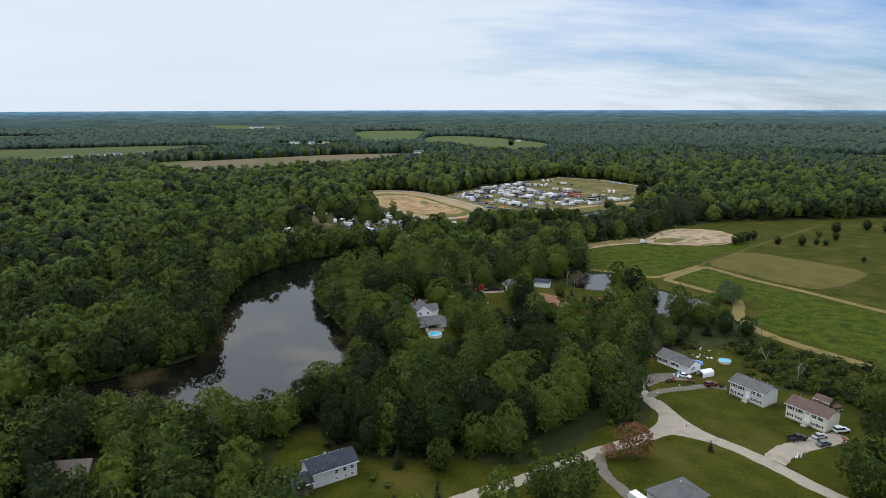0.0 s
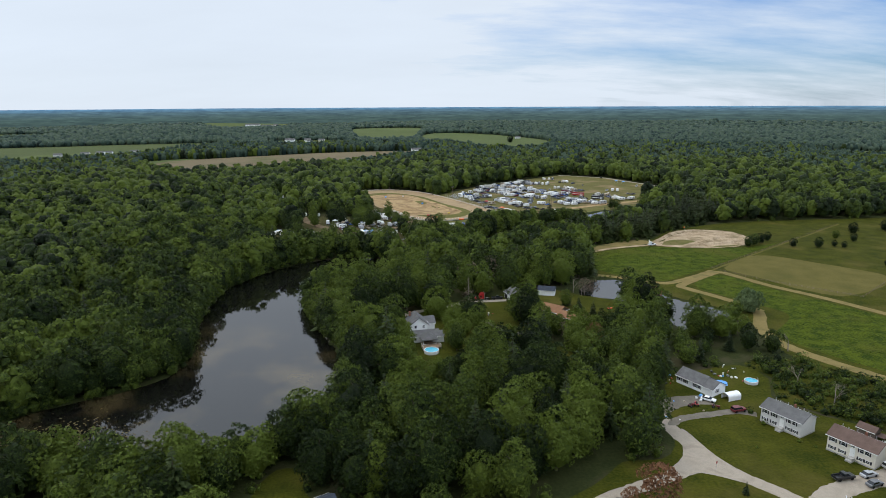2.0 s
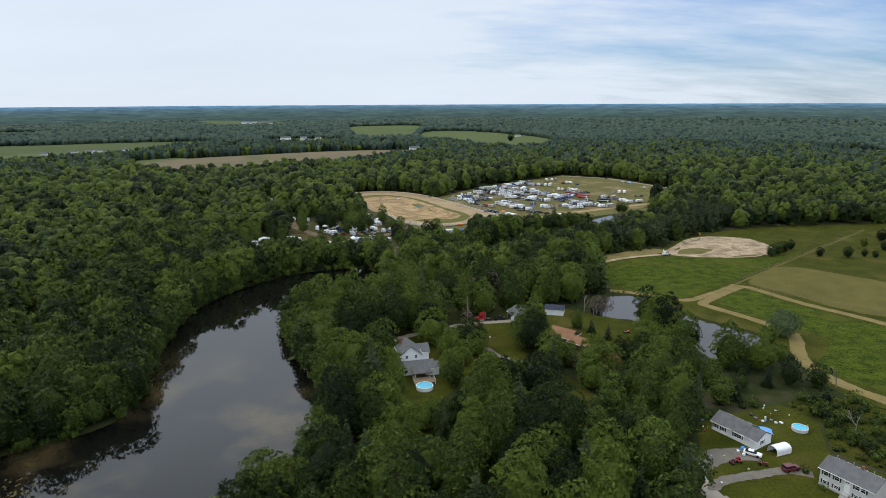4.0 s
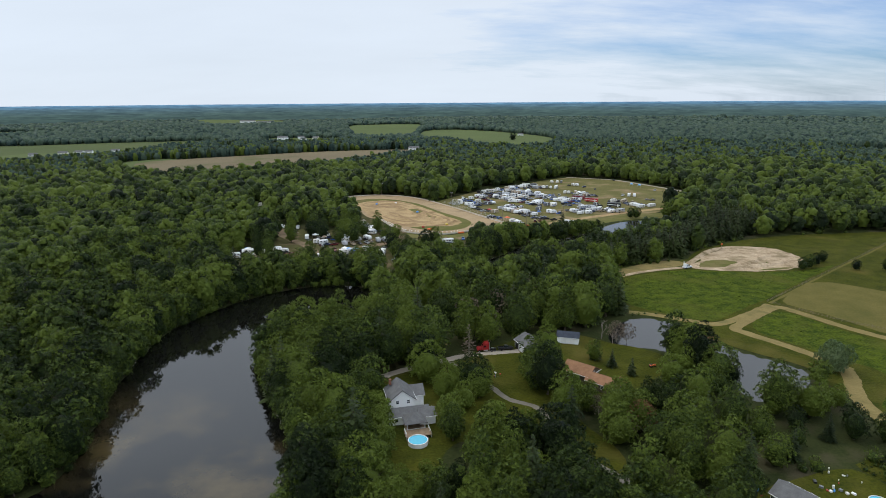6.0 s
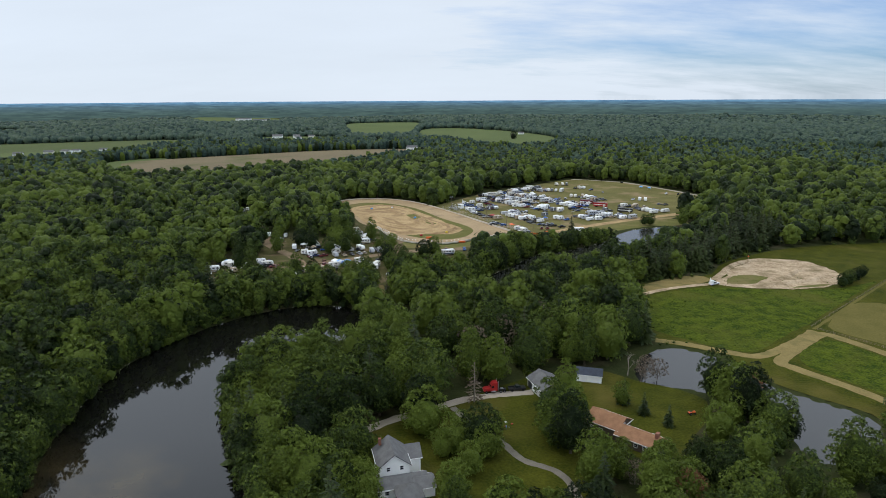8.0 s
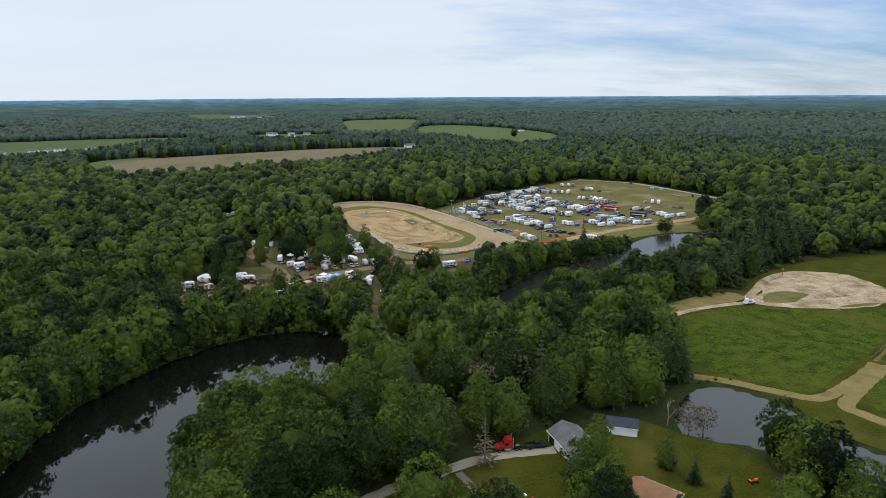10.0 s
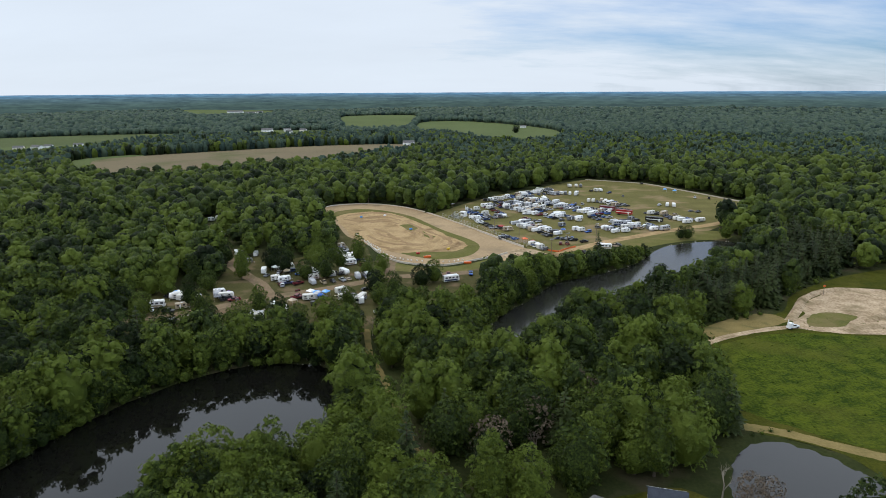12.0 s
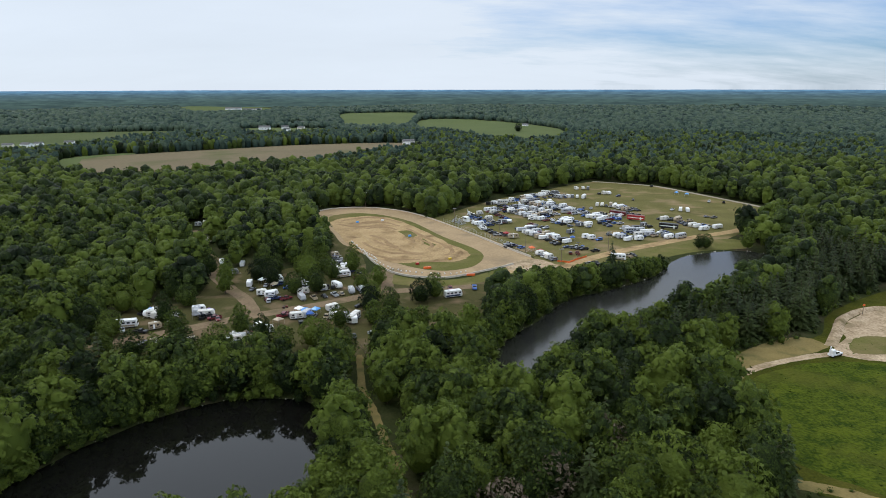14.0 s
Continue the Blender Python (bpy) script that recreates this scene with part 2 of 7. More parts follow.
def water_mat(name, rough, ripple, weed, body):
    m = bpy.data.materials.new(name)
    m.use_nodes = True
    nt = m.node_tree
    b = nt.nodes["Principled BSDF"]
    geo = nt.nodes.new("ShaderNodeNewGeometry")
    n = nt.nodes.new("ShaderNodeTexNoise")
    n.inputs["Scale"].default_value, n.inputs["Detail"].default_value, n.inputs["Roughness"].default_value = 0.024, 6.0, 0.6
    nt.links.new(geo.outputs["Position"], n.inputs["Vector"])
    r = nt.nodes.new("ShaderNodeMapRange")
    r.inputs["From Min"].default_value, r.inputs["From Max"].default_value = 0.48, 0.66
    r.inputs["To Max"].default_value = weed
    nt.links.new(n.outputs[0], r.inputs["Value"])
    # the weed grows in the shallow southern end
    sep_xyz = nt.nodes.new("ShaderNodeSeparateXYZ")
    nt.links.new(geo.outputs["Position"], sep_xyz.inputs[0])
    south = nt.nodes.new("ShaderNodeMapRange")
    south.inputs["From Min"].default_value, south.inputs["From Max"].default_value = 300, 255
    nt.links.new(sep_xyz.outputs[1], south.inputs["Value"])
    grown = nt.nodes.new("ShaderNodeMath")
    grown.operation = "MULTIPLY"
    nt.links.new(r.outputs[0], grown.inputs[0])
    nt.links.new(south.outputs[0], grown.inputs[1])
    mx = nt.nodes.new("ShaderNodeMix")
    mx.data_type = "RGBA"
    mx.inputs[6].default_value, mx.inputs[7].default_value = (*body, 1), (0.14, 0.1, 0.04, 1)
    nt.links.new(grown.outputs[0], mx.inputs["Factor"])
    nt.links.new(mx.outputs[2], b.inputs["Base Color"])
    b.inputs["Roughness"].default_value, b.inputs["IOR"].default_value = rough, 1.37
    w = nt.nodes.new("ShaderNodeTexNoise")
    w.inputs["Scale"].default_value, w.inputs["Detail"].default_value = 1.3, 3.0
    nt.links.new(geo.outputs["Position"], w.inputs["Vector"])
    bn = nt.nodes.new("ShaderNodeBump")
    bn.inputs["Strength"].default_value, bn.inputs["Distance"].default_value = ripple, 0.1
    nt.links.new(w.outputs[0], bn.inputs["Height"])
    nt.links.new(bn.outputs[0], b.inputs["Normal"])
    return m


LAKE = water_mat("lake_water", 0.03, 0.02, 0.5, (0.005, 0.005, 0.0042))
RIPPLED = water_mat("rippled_water", 0.15, 0.1, 0.0, (0.021, 0.0215, 0.018))
PONDWATER = water_mat("pond_water", 0.06, 0.05, 0.15, (0.014, 0.014, 0.0135))


def plain(name, colour, rough=0.6, metal=0.0, vary=0.18, scale=1.2, per_object=0.0, coords="object", spec=0.4):
    d = tuple(c * (1 - vary) for c in colour)
    e = tuple(min(1, c * (1 + vary)) for c in colour)
    return mat(name, d, e, scale, 14, rough, 0.08, metal, spec if rough < 0.8 else 0.08, coords, 1.0, per_object)


SIDING = {"white": plain("white_siding", (0.84, 0.84, 0.82), 0.6, vary=0.06), "grey": plain("grey_siding", (0.56, 0.55, 0.53), 0.6, vary=0.08),
          "cream": plain("cream_siding", (0.7, 0.65, 0.55), 0.6, vary=0.08), "brown": plain("brown_siding", (0.1, 0.075, 0.055), 0.7),
          "weathered": plain("weathered_boards", (0.15, 0.12, 0.1), 0.9, vary=0.35)}
SHINGLE = {"grey": plain("grey_shingles", (0.122, 0.12, 0.119), 0.9, vary=0.35, scale=0.6), "dark": plain("dark_shingles", (0.045, 0.052, 0.066), 0.85, vary=0.35, scale=0.6),
           "brown": plain("brown_shingles", (0.125, 0.085, 0.07), 0.9, vary=0.3, scale=0.6), "tan": plain("tan_shingles", (0.24, 0.128, 0.072), 0.9, vary=0.3, scale=0.6)}
TRIM = plain("white_trim", (0.78, 0.78, 0.76), 0.5, vary=0.06)
SHUTTER = plain("dark_shutters_and_bay", (0.02, 0.02, 0.025), 0.6)
BRICK = plain("chimney_brick", (0.22, 0.1, 0.07), 0.9, vary=0.3, scale=5)
CONCRETE = plain("concrete", (0.42, 0.4, 0.37), 0.9, vary=0.2)
RUBBER = plain("tyre_rubber", (0.018, 0.018, 0.018), 0.85)
METAL = plain("galvanised_steel", (0.45, 0.46, 0.47), 0.4, 0.7)
WOOD = plain("deck_wood", (0.24, 0.17, 0.11), 0.8, vary=0.3)
POLE = plain("weathered_pole", (0.19, 0.15, 0.11), 0.9, vary=0.3)
GLASS = bpy.data.materials.new("dark_glass")
GLASS.use_nodes = True
gb = GLASS.node_tree.nodes["Principled BSDF"]
gb.inputs["Base Color"].default_value, gb.inputs["Roughness"].default_value = (0.012, 0.016, 0.02, 1), 0.05
POOLWATER = plain("pool_water", (0.05, 0.4, 0.55), 0.05, vary=0.12)
PAINT = {c: plain(c + "_paint", v, 0.3, vary=0.05) for c, v in {
    "white": (0.78, 0.78, 0.77), "ivory": (0.62, 0.6, 0.55), "silver": (0.4, 0.41, 0.43), "black": (0.015, 0.015, 0.017), "grey": (0.14, 0.145, 0.155),
    "red": (0.33, 0.02, 0.02), "maroon": (0.13, 0.015, 0.02), "blue": (0.03, 0.1, 0.34), "navy": (0.015, 0.03, 0.09), "green": (0.03, 0.09, 0.05),
    "orange": (0.7, 0.13, 0.03), "purple": (0.18, 0.1, 0.4), "sky": (0.1, 0.33, 0.72), "tan": (0.36, 0.29, 0.2), "yellow": (0.6, 0.42, 0.05), "haze": (0.3, 0.42, 0.58)}.items()}

# the plan: outlines of waters, fields, roads and clearings


def smooth(points, closed=True, steps=5, jitter=0.0, seed=1):
    """A Catmull-Rom line through the points, roughened a little."""
    rng = random.Random(seed)
    n, out = len(points), []
    for i in range(n if closed else n - 1):
        p = [Vector(points[(i + k) % n] if closed else points[min(max(i + k, 0), n - 1)]) for k in (-1, 0, 1, 2)]
        for s in range(steps):
            t = s / steps
            q = 0.5 * ((2 * p[1]) + (p[2] - p[0]) * t + (2 * p[0] - 5 * p[1] + 4 * p[2] - p[3]) * t * t + (3 * p[1] - p[0] - 3 * p[2] + p[3]) * t ** 3)
            out.append((q.x + rng.uniform(-jitter, jitter), q.y + rng.uniform(-jitter, jitter)))
    if not closed:
        out.append(tuple(points[-1]))
    return out


def inside(xs, ys, poly):
    """Which of the points lie in the outline."""
    res = np.zeros(len(xs), bool)
    n = len(poly)
    px, py = [p[0] for p in poly], [p[1] for p in poly]
    box_in = np.where((xs >= min(px)) & (xs <= max(px)) & (ys >= min(py)) & (ys <= max(py)))[0]
    if len(box_in) == 0:
        return res
    if len(box_in) < len(xs):
        res[box_in] = inside(xs[box_in], ys[box_in], poly)
        return res
    for i in range(n):
        (x1, y1), (x2, y2) = poly[i], poly[(i + 1) % n]
        if y1 == y2:
            continue
        c = ((y1 > ys) != (y2 > ys)) & (xs < (x2 - x1) * (ys - y1) / (y2 - y1) + x1)
        res ^= c
    return res


def line_distance(xs, ys, line, closed):
    best = np.full(len(xs), 1e9)
    n = len(line)
    for i in range(n if closed else n - 1):
        (x1, y1), (x2, y2) = line[i], line[(i + 1) % n]
        vx, vy = x2 - x1, y2 - y1
        t = np.clip(((xs - x1) * vx + (ys - y1) * vy) / max(vx * vx + vy * vy, 1e-9), 0, 1)
        best = np.minimum(best, np.hypot(xs - x1 - t * vx, ys - y1 - t * vy))
    return best


def close_to(xs, ys, line, closed, margin):
    """Which of the points lie within the margin of the line."""
    res = np.zeros(len(xs), bool)
    px, py = [p[0] for p in line], [p[1] for p in line]
    k = np.where((xs > min(px) - margin) & (xs < max(px) + margin) & (ys > min(py) - margin) & (ys < max(py) + margin))[0]
    if len(k):
        res[k] = line_distance(xs[k], ys[k], line, closed) <= margin
    return res


LAKE_WEST = smooth([(-180, 172), (-142, 188), (-132, 206), (-118, 217), (-105, 226), (-97, 240), (-101, 262), (-108, 288), (-112, 315), (-113, 343), (-104, 370),
                    (-88, 394), (-68, 408), (-48, 409), (-34, 402), (-29, 385), (-29, 362), (-34, 345), (-48, 340), (-61, 336), (-67, 324), (-64, 308), (-56, 288),
                    (-44, 262), (-35, 242), (-34, 222), (-38, 200), (-46, 182), (-62, 173), (-90, 173), (-115, 170), (-150, 163), (-185, 158)])
LAKE_EAST = smooth([(180, 583), (168, 587), (139, 577), (124, 563), (103, 534), (73, 512), (55, 501), (38, 475), (24, 456), (14, 432), (11, 414), (19, 406),
                    (35, 419), (56, 442), (90, 464), (116, 486), (145, 514), (170, 545), (186, 572)])
POND = smooth([(66, 332), (72, 346), (80, 355), (90, 357), (100, 349), (105, 338), (109, 325), (118, 314), (127, 304), (126, 293), (116, 282), (104, 277),
               (97, 284), (98, 300), (92, 315), (80, 322), (70, 325)])
WATERS = (LAKE_WEST, LAKE_EAST, POND)

ROADS = {  # centre line, width, material, height above the ground
    "road": ([(215, -60), (160, 36), (135, 78), (112, 115), (100, 134), (91, 148), (82, 163), (75, 171), (69, 180), (66, 192), (64, 204)], 4.9, GRAVEL, 0.07),
    "lane_to_lake": ([(64, 204), (56, 218), (47, 236), (40, 246), (34, 260), (31, 274),
              (22, 281), (17, 290), (10, 299), (4, 310)], 2.7, DRIVE, 0.06),
    "side_road": ([(70, 178), (59, 173), (49, 168), (39, 163), (26, 155), (14, 148), (4, 143), (-12, 134), (-40, 118), (-90, 88)], 4.4, GRAVEL, 0.075),
    "drive": ([(41, 163), (40, 154), (43, 145), (47, 134), (46, 122)], 3.2, DRIVE, 0.08),
    "driveway": ([(87, 159), (93, 164), (102, 168), (114, 172)], 6.0, GRAVEL, 0.08),
    "house_drive": ([(65, 198), (71, 202), (79, 204), (88, 206), (94, 204)], 3.2, DRIVE, 0.08),
    "parking_drive": ([(60, 203), (66, 208), (74, 213), (84, 214)], 6.5, DRIVE, 0.085),
    "lane": ([(-22, 296), (-13, 303), (-4, 308), (6, 314), (17, 318), (30, 320)], 3.6, GRAVEL, 0.08),
    "causeway_track": ([(2, 326), (-6, 348), (-10, 362), (-15, 380), (-20, 397), (-26, 415), (-30, 440)], 2.5, TAN, 0.07),
    "sand_road": ([(84, 413), (93, 420), (109, 430), (128, 437), (145, 439), (172, 433)], 3.4, SAND, 0.08),
    "field_track": ([(84, 364), (94, 360), (108, 351), (117, 348), (130, 356), (143, 366), (151, 373)], 4.3, TAN, 0.08),
    "hay_track": ([(143, 301), (136, 318), (124, 337), (122, 343), (136, 356), (152, 369), (158, 362), (168, 342), (184, 319), (203, 286), (232, 240), (300, 140)], 4.6, TAN, 0.085),
    "lower_track": ([(142, 303), (139, 294), (134, 284), (131, 272), (132, 261), (138, 247), (148, 232), (158, 218), (180, 188), (230, 120)], 5.4, TAN, 0.09),
    "fence_track": ([(152, 375), (190, 409), (230, 444), (306, 510)], 1.6, HAY, 0.07),
    "lot_road": ([(30, 540), (50, 556), (64, 552), (73, 561), (95, 579), (113, 591), (134, 604), (158, 618), (186, 632), (215, 650), (258, 664)], 7.5, DIRT, 0.075),
    "perimeter_road": ([(150, 858), (173, 846), (202, 826), (221, 789), (242, 741), (259, 697), (262, 668)], 5.0, GRAVEL, 0.07),
    "camp_road": ([(-150, 446), (-124, 452), (-106, 462), (-90, 473), (-77, 481), (-64, 488), (-48, 497), (-26, 511), (-8, 514), (14, 519)], 8.0, CAMPDIRT, 0.075),
    "camp_lane": ([(-79, 481), (-88, 500), (-100, 516), (-112, 534), (-122, 560), (-140, 590), (-165, 640)], 7.0, CAMPDIRT, 0.08),
    "camp_spur": ([(-28, 548), (-28, 530), (-26, 512)], 8.0, CAMPDIRT, 0.08),
}
FIELD_CLEAR = smooth([(86, 362), (83, 385), (87, 404), (90, 416), (93, 434), (110, 444), (129, 451), (145, 458), (165, 484), (225, 518), (320, 532), (430, 540), (560, 520),
                      (700, 440), (700, 60), (420, 30), (255, 70), (205, 140), (168, 196), (148, 222), (134, 240), (127, 258), (131, 280), (128, 292), (129, 304), (120, 314),
                      (111, 325), (107, 338), (103, 350), (92, 358)], steps=3)
MEADOW_NEAR = smooth([(97, 417), (110, 426), (135, 433), (165, 429), (195, 430), (222, 442), (195, 418), (152, 380), (140, 371), (117, 352), (105, 357), (97, 364), (88, 373), (86, 390), (90, 407)], jitter=0.4)
MEADOW_FAR = smooth([(151, 363), (129, 343), (141, 318), (153, 300), (147, 287), (136, 274), (137, 262), (146, 246), (162, 225), (190, 190), (270, 120), (300, 130), (234, 228), (203, 276), (182, 312), (166, 336)], jitter=0.4)
HAY_RECT = smooth([(160, 378), (193, 409), (219, 389), (240, 356), (200, 325), (182, 332), (168, 360)], steps=4, jitter=0.5)
SAND_PIT = smooth([(139, 441), (150, 453), (158, 466), (172, 478), (186, 486), (207, 484), (213, 466), (209, 447), (193, 434), (172, 430), (150, 433)], jitter=0.9)
SAND_GRASS = smooth([(146, 440), (150, 449), (158, 455), (166, 455), (171, 450), (165, 445), (158, 439)], steps=5, jitter=0.3)
LAWN_SOUTH = smooth([(68, 203), (70, 215), (76, 230), (90, 237), (106, 241), (110, 229), (104, 213), (114, 203), (126, 192), (124, 180), (118, 168), (112, 152), (124, 124), (130, 95),
                     (95, 80), (50, 105), (12, 128), (-20, 136), (-40, 136), (-48, 150), (-46, 173), (-38, 175), (-34, 164), (-20, 160), (2, 160), (18, 157), (36, 168), (46, 178), (60, 182)], steps=4, jitter=0.3)
LAWN_PENINSULA = smooth([(-20, 294), (-12, 303), (2, 311), (16, 322), (24, 327), (34, 332), (40, 318), (42, 304), (40, 292), (38, 284), (42, 266), (49, 250), (47, 238), (40, 236), (32, 244), (22, 252), (10, 256), (3, 252), (0, 240), (-2, 226), (-9, 222), (-13, 236), (-17, 256), (-19, 276)], steps=4, jitter=0.2)
LAWN_EAST = smooth([(36, 330), (44, 334), (56, 336), (66, 328), (78, 321), (83, 313), (79, 302), (72, 293), (66, 284), (60, 278), (52, 282), (44, 290), (43, 304), (41, 318)], steps=4, jitter=0.2)
POOL_YARD = smooth([(-13, 262), (-2, 263), (0, 250), (-5, 244), (-12, 249)], steps=3)
LOT = smooth([(-7, 674), (2, 691), (9, 702), (26, 729), (56, 768), (90, 798), (114, 826), (152, 857), (173, 847), (202, 827), (221, 790), (243, 741), (260, 697), (246, 680), (205, 645), (176, 612), (132, 588),
              (112, 570), (90, 562), (66, 545), (46, 532), (40, 556), (51, 571), (30, 612), (14, 642), (3, 661)], steps=3)
POND_GRASS = smooth([(92, 562), (112, 579), (131, 592), (172, 613), (186, 606), (180, 590), (150, 584), (124, 570), (106, 554)], steps=3)
WALL_LINE = [(-97, 698), (-88, 711), (-76, 717), (-60, 718), (-45, 713), (-29, 702), (-14, 684), (3, 656), (19, 627), (35, 596), (50, 569)]
WALL_SOUTH = [(-46, 588), (-40, 568), (-33, 553), (-25, 541), (-14, 534), (0, 532), (10, 536), (20, 543), (31, 551), (38, 557)]
TRACK = smooth(WALL_LINE + [(48, 560)] + WALL_SOUTH[::-1][1:] + [(-60, 602), (-72, 636), (-85, 664)], steps=4)
INFIELD = smooth([(-82, 681), (-75, 694), (-61, 698), (-43, 690), (-21, 666), (0, 622), (18, 592), (23, 574), (18, 556), (10, 548), (0, 545), (-10, 548), (-22, 557), (-38, 575), (-56, 604), (-72, 645)], steps=4)
INFIELD_DIRT = smooth([(-78, 665), (-70, 681), (-53, 687), (-36, 678), (-18, 650), (0, 611), (14, 583), (14, 571), (6, 562), (-8, 562), (-18, 560), (-26, 560), (-40, 572), (-56, 600), (-70, 640)], steps=4, jitter=0.8)
PATCHES = [smooth([(-15, 612), (-9, 616), (-2, 604), (-6, 597), (-12, 603)], jitter=0.4), smooth([(-30, 632), (-23, 639), (-16, 627), (-21, 617)], jitter=0.4)]
PAD = smooth([(32, 554), (50, 568), (61, 554), (58, 542), (45, 535)], steps=3)
SOUTH_GRASS = smooth([(-26, 538), (-14, 531), (0, 529), (12, 533), (24, 543), (36, 553), (40, 545), (33, 537), (15, 523), (0, 519), (-15, 520), (-26, 525)], steps=4)
CAMP = smooth([(-138, 448), (-132, 490), (-112, 498), (-114, 535), (-104, 556), (-84, 548), (-60, 566), (-44, 540), (-28, 548), (-20, 524), (0, 524), (32, 530), (26, 508), (10, 498), (-18, 498), (-24, 470), (-20, 448),
               (-39, 432), (-71, 430), (-92, 422), (-108, 420), (-128, 432)], steps=3)
SCRUB = smooth([(108, 243), (126, 246), (138, 236), (160, 208), (172, 188), (150, 182), (130, 186), (126, 195), (114, 205), (106, 215), (112, 230)], steps=3)
APRON = smooth([(-26, 502), (14, 502), (17, 482), (8, 463), (-24, 462)], steps=3)
TRACK_SIDE = smooth([(-40, 546), (-48, 585), (-60, 613), (-76, 648), (-78, 640), (-68, 604), (-62, 576), (-54, 548)], steps=3)
FAR_FIELDS = {"bare_field": (smooth([(-462, 1050), (-420, 1112), (-331, 1172), (-206, 1250), (-52, 1282), (-40, 1150), (-150, 985), (-240, 870), (-330, 840), (-380, 905)], steps=3), STUBBLE),
              "crop_field": (smooth([(-1500, 1400), (-918, 1535), (-704, 1580), (-534, 1575), (-470, 1400), (-620, 1180), (-900, 1060), (-1500, 1000)], steps=3), CROP),
              "field_end": (smooth([(-490, 1056), (-450, 1118), (-422, 1112), (-462, 1050), (-380, 905), (-395, 890), (-430, 950)], steps=3), FARGRASS),
              "farm_green": (smooth([(-760, 1240), (-560, 1296), (-505, 1262), (-560, 1090), (-650, 1010), (-760, 1070)], steps=3), FARGRASS),
              "village_green": (smooth([(-430, 1690), (-290, 1712), (-230, 1640), (-245, 1410), (-350, 1390), (-420, 1560)], steps=3), FARGRASS),
              "pasture": (smooth([(-60, 2060), (60, 2120), (192, 1958), (262, 1649), (200, 1320), (100, 1270), (20, 1450), (-40, 1560)], steps=3), FARGRASS),
              "meadow_strip": (smooth([(-330, 2440), (-90, 2440), (-80, 2050), (-90, 1720), (-190, 1660), (-250, 1900)], steps=3), FARGRASS),
              "distant_field": (smooth([(-1042, 2848), (-913, 2920), (-720, 2930), (-640, 2700), (-660, 2380), (-792, 2300)], steps=3), FARGRASS),
              "western_field": (smooth([(-2200, 2060), (-1300, 2080), (-1150, 1960), (-1400, 1760), (-2200, 1700)], steps=3), CROP),
              "eastern_field": (smooth([(640, 1180), (720, 1230), (900, 1210), (880, 1100), (740, 1060)], steps=3), FARGRASS)}
CLEARINGS = [FIELD_CLEAR, LAWN_SOUTH, LAWN_PENINSULA, LAWN_EAST, POOL_YARD, LOT, TRACK, CAMP, POND_GRASS, PAD, SOUTH_GRASS, SCRUB, APRON, TRACK_SIDE] + [f for f, _ in FAR_FIELDS.values()]


# ground: one sheet, hollowed out under the waters, rising to low hills far off


def axis(lo, hi, step, reach):
    a = list(np.arange(lo, hi + step, step))
    s = step
    while a[-1] < reach:
        s = min(s * 1.16, 160)
        a.append(a[-1] + s)
    s = step
    while a[0] > -reach:
        s = min(s * 1.16, 160)
        a.insert(0, a[0] - s)
    return np.array(a)


def rise(x, y):
    r = np.hypot(x, y - 150)
    t = np.clip((r - 1900) / 2500, 0, 1)
    return 24 * t * t * (3 - 2 * t) + np.clip((r - 900) / 1000, 0, 1) * 3.5 * (np.sin(x / 210 + y / 390) + np.sin(y / 170 - x / 480))


gx, gy = axis(-190, 330, 4.0, 4900), axis(110, 730, 4.0, 4900)
GX, GY = np.meshgrid(gx, gy)
fx, fy = GX.ravel(), GY.ravel()
fz = rise(fx, fy)
near = (np.abs(fx) < 330) & (fy > 90) & (fy < 640)
for w in WATERS:
    idx = np.where(near)[0]
    d = line_distance(fx[idx], fy[idx], w, True)
    ins = inside(fx[idx], fy[idx], w)
    fz[idx] += np.where(ins, -np.minimum(2.2, 0.45 * d), 0)


def sheet_mesh(name, co, faces, material, smooth_faces=False):
    me = bpy.data.meshes.new(name)
    me.from_pydata(co, [], faces)
    me.materials.append(material)
    if smooth_faces:
        me.polygons.foreach_set("use_smooth", np.ones(len(me.polygons), bool))
    me.update()
    return me


nx, ny = len(gx), len(gy)
ii = (np.arange(ny - 1)[:, None] * nx + np.arange(nx - 1)[None, :]).ravel()
ground = new("ground", sheet_mesh("ground", np.stack([fx, fy, fz], 1).tolist(), np.stack([ii, ii + 1, ii + nx + 1, ii + nx], 1).tolist(), FLOOR, True))
tagged(ground, "dark woodland floor of grass, litter and soil", "ground", kind="structure")


def flat(name, outline, z, material, label, category, kind="structure"):
    """A thin sheet of ground cover filling an outline, draped on the ground."""
    bm = bmesh.new()
    vs = [bm.verts.new((x, y, z)) for x, y in outline]
    bm.faces.new(vs)
    bmesh.ops.recalc_face_normals(bm, faces=bm.faces)
    if bm.faces[:][0].normal.z < 0:
        bmesh.ops.reverse_faces(bm, faces=bm.faces[:])
    bmesh.ops.triangulate(bm, faces=bm.faces[:])
    me = bpy.data.meshes.new(name)
    bm.to_mesh(me)
    bm.free()
    me.materials.append(material)
    return tagged(new(name, me), label, category, kind=kind)


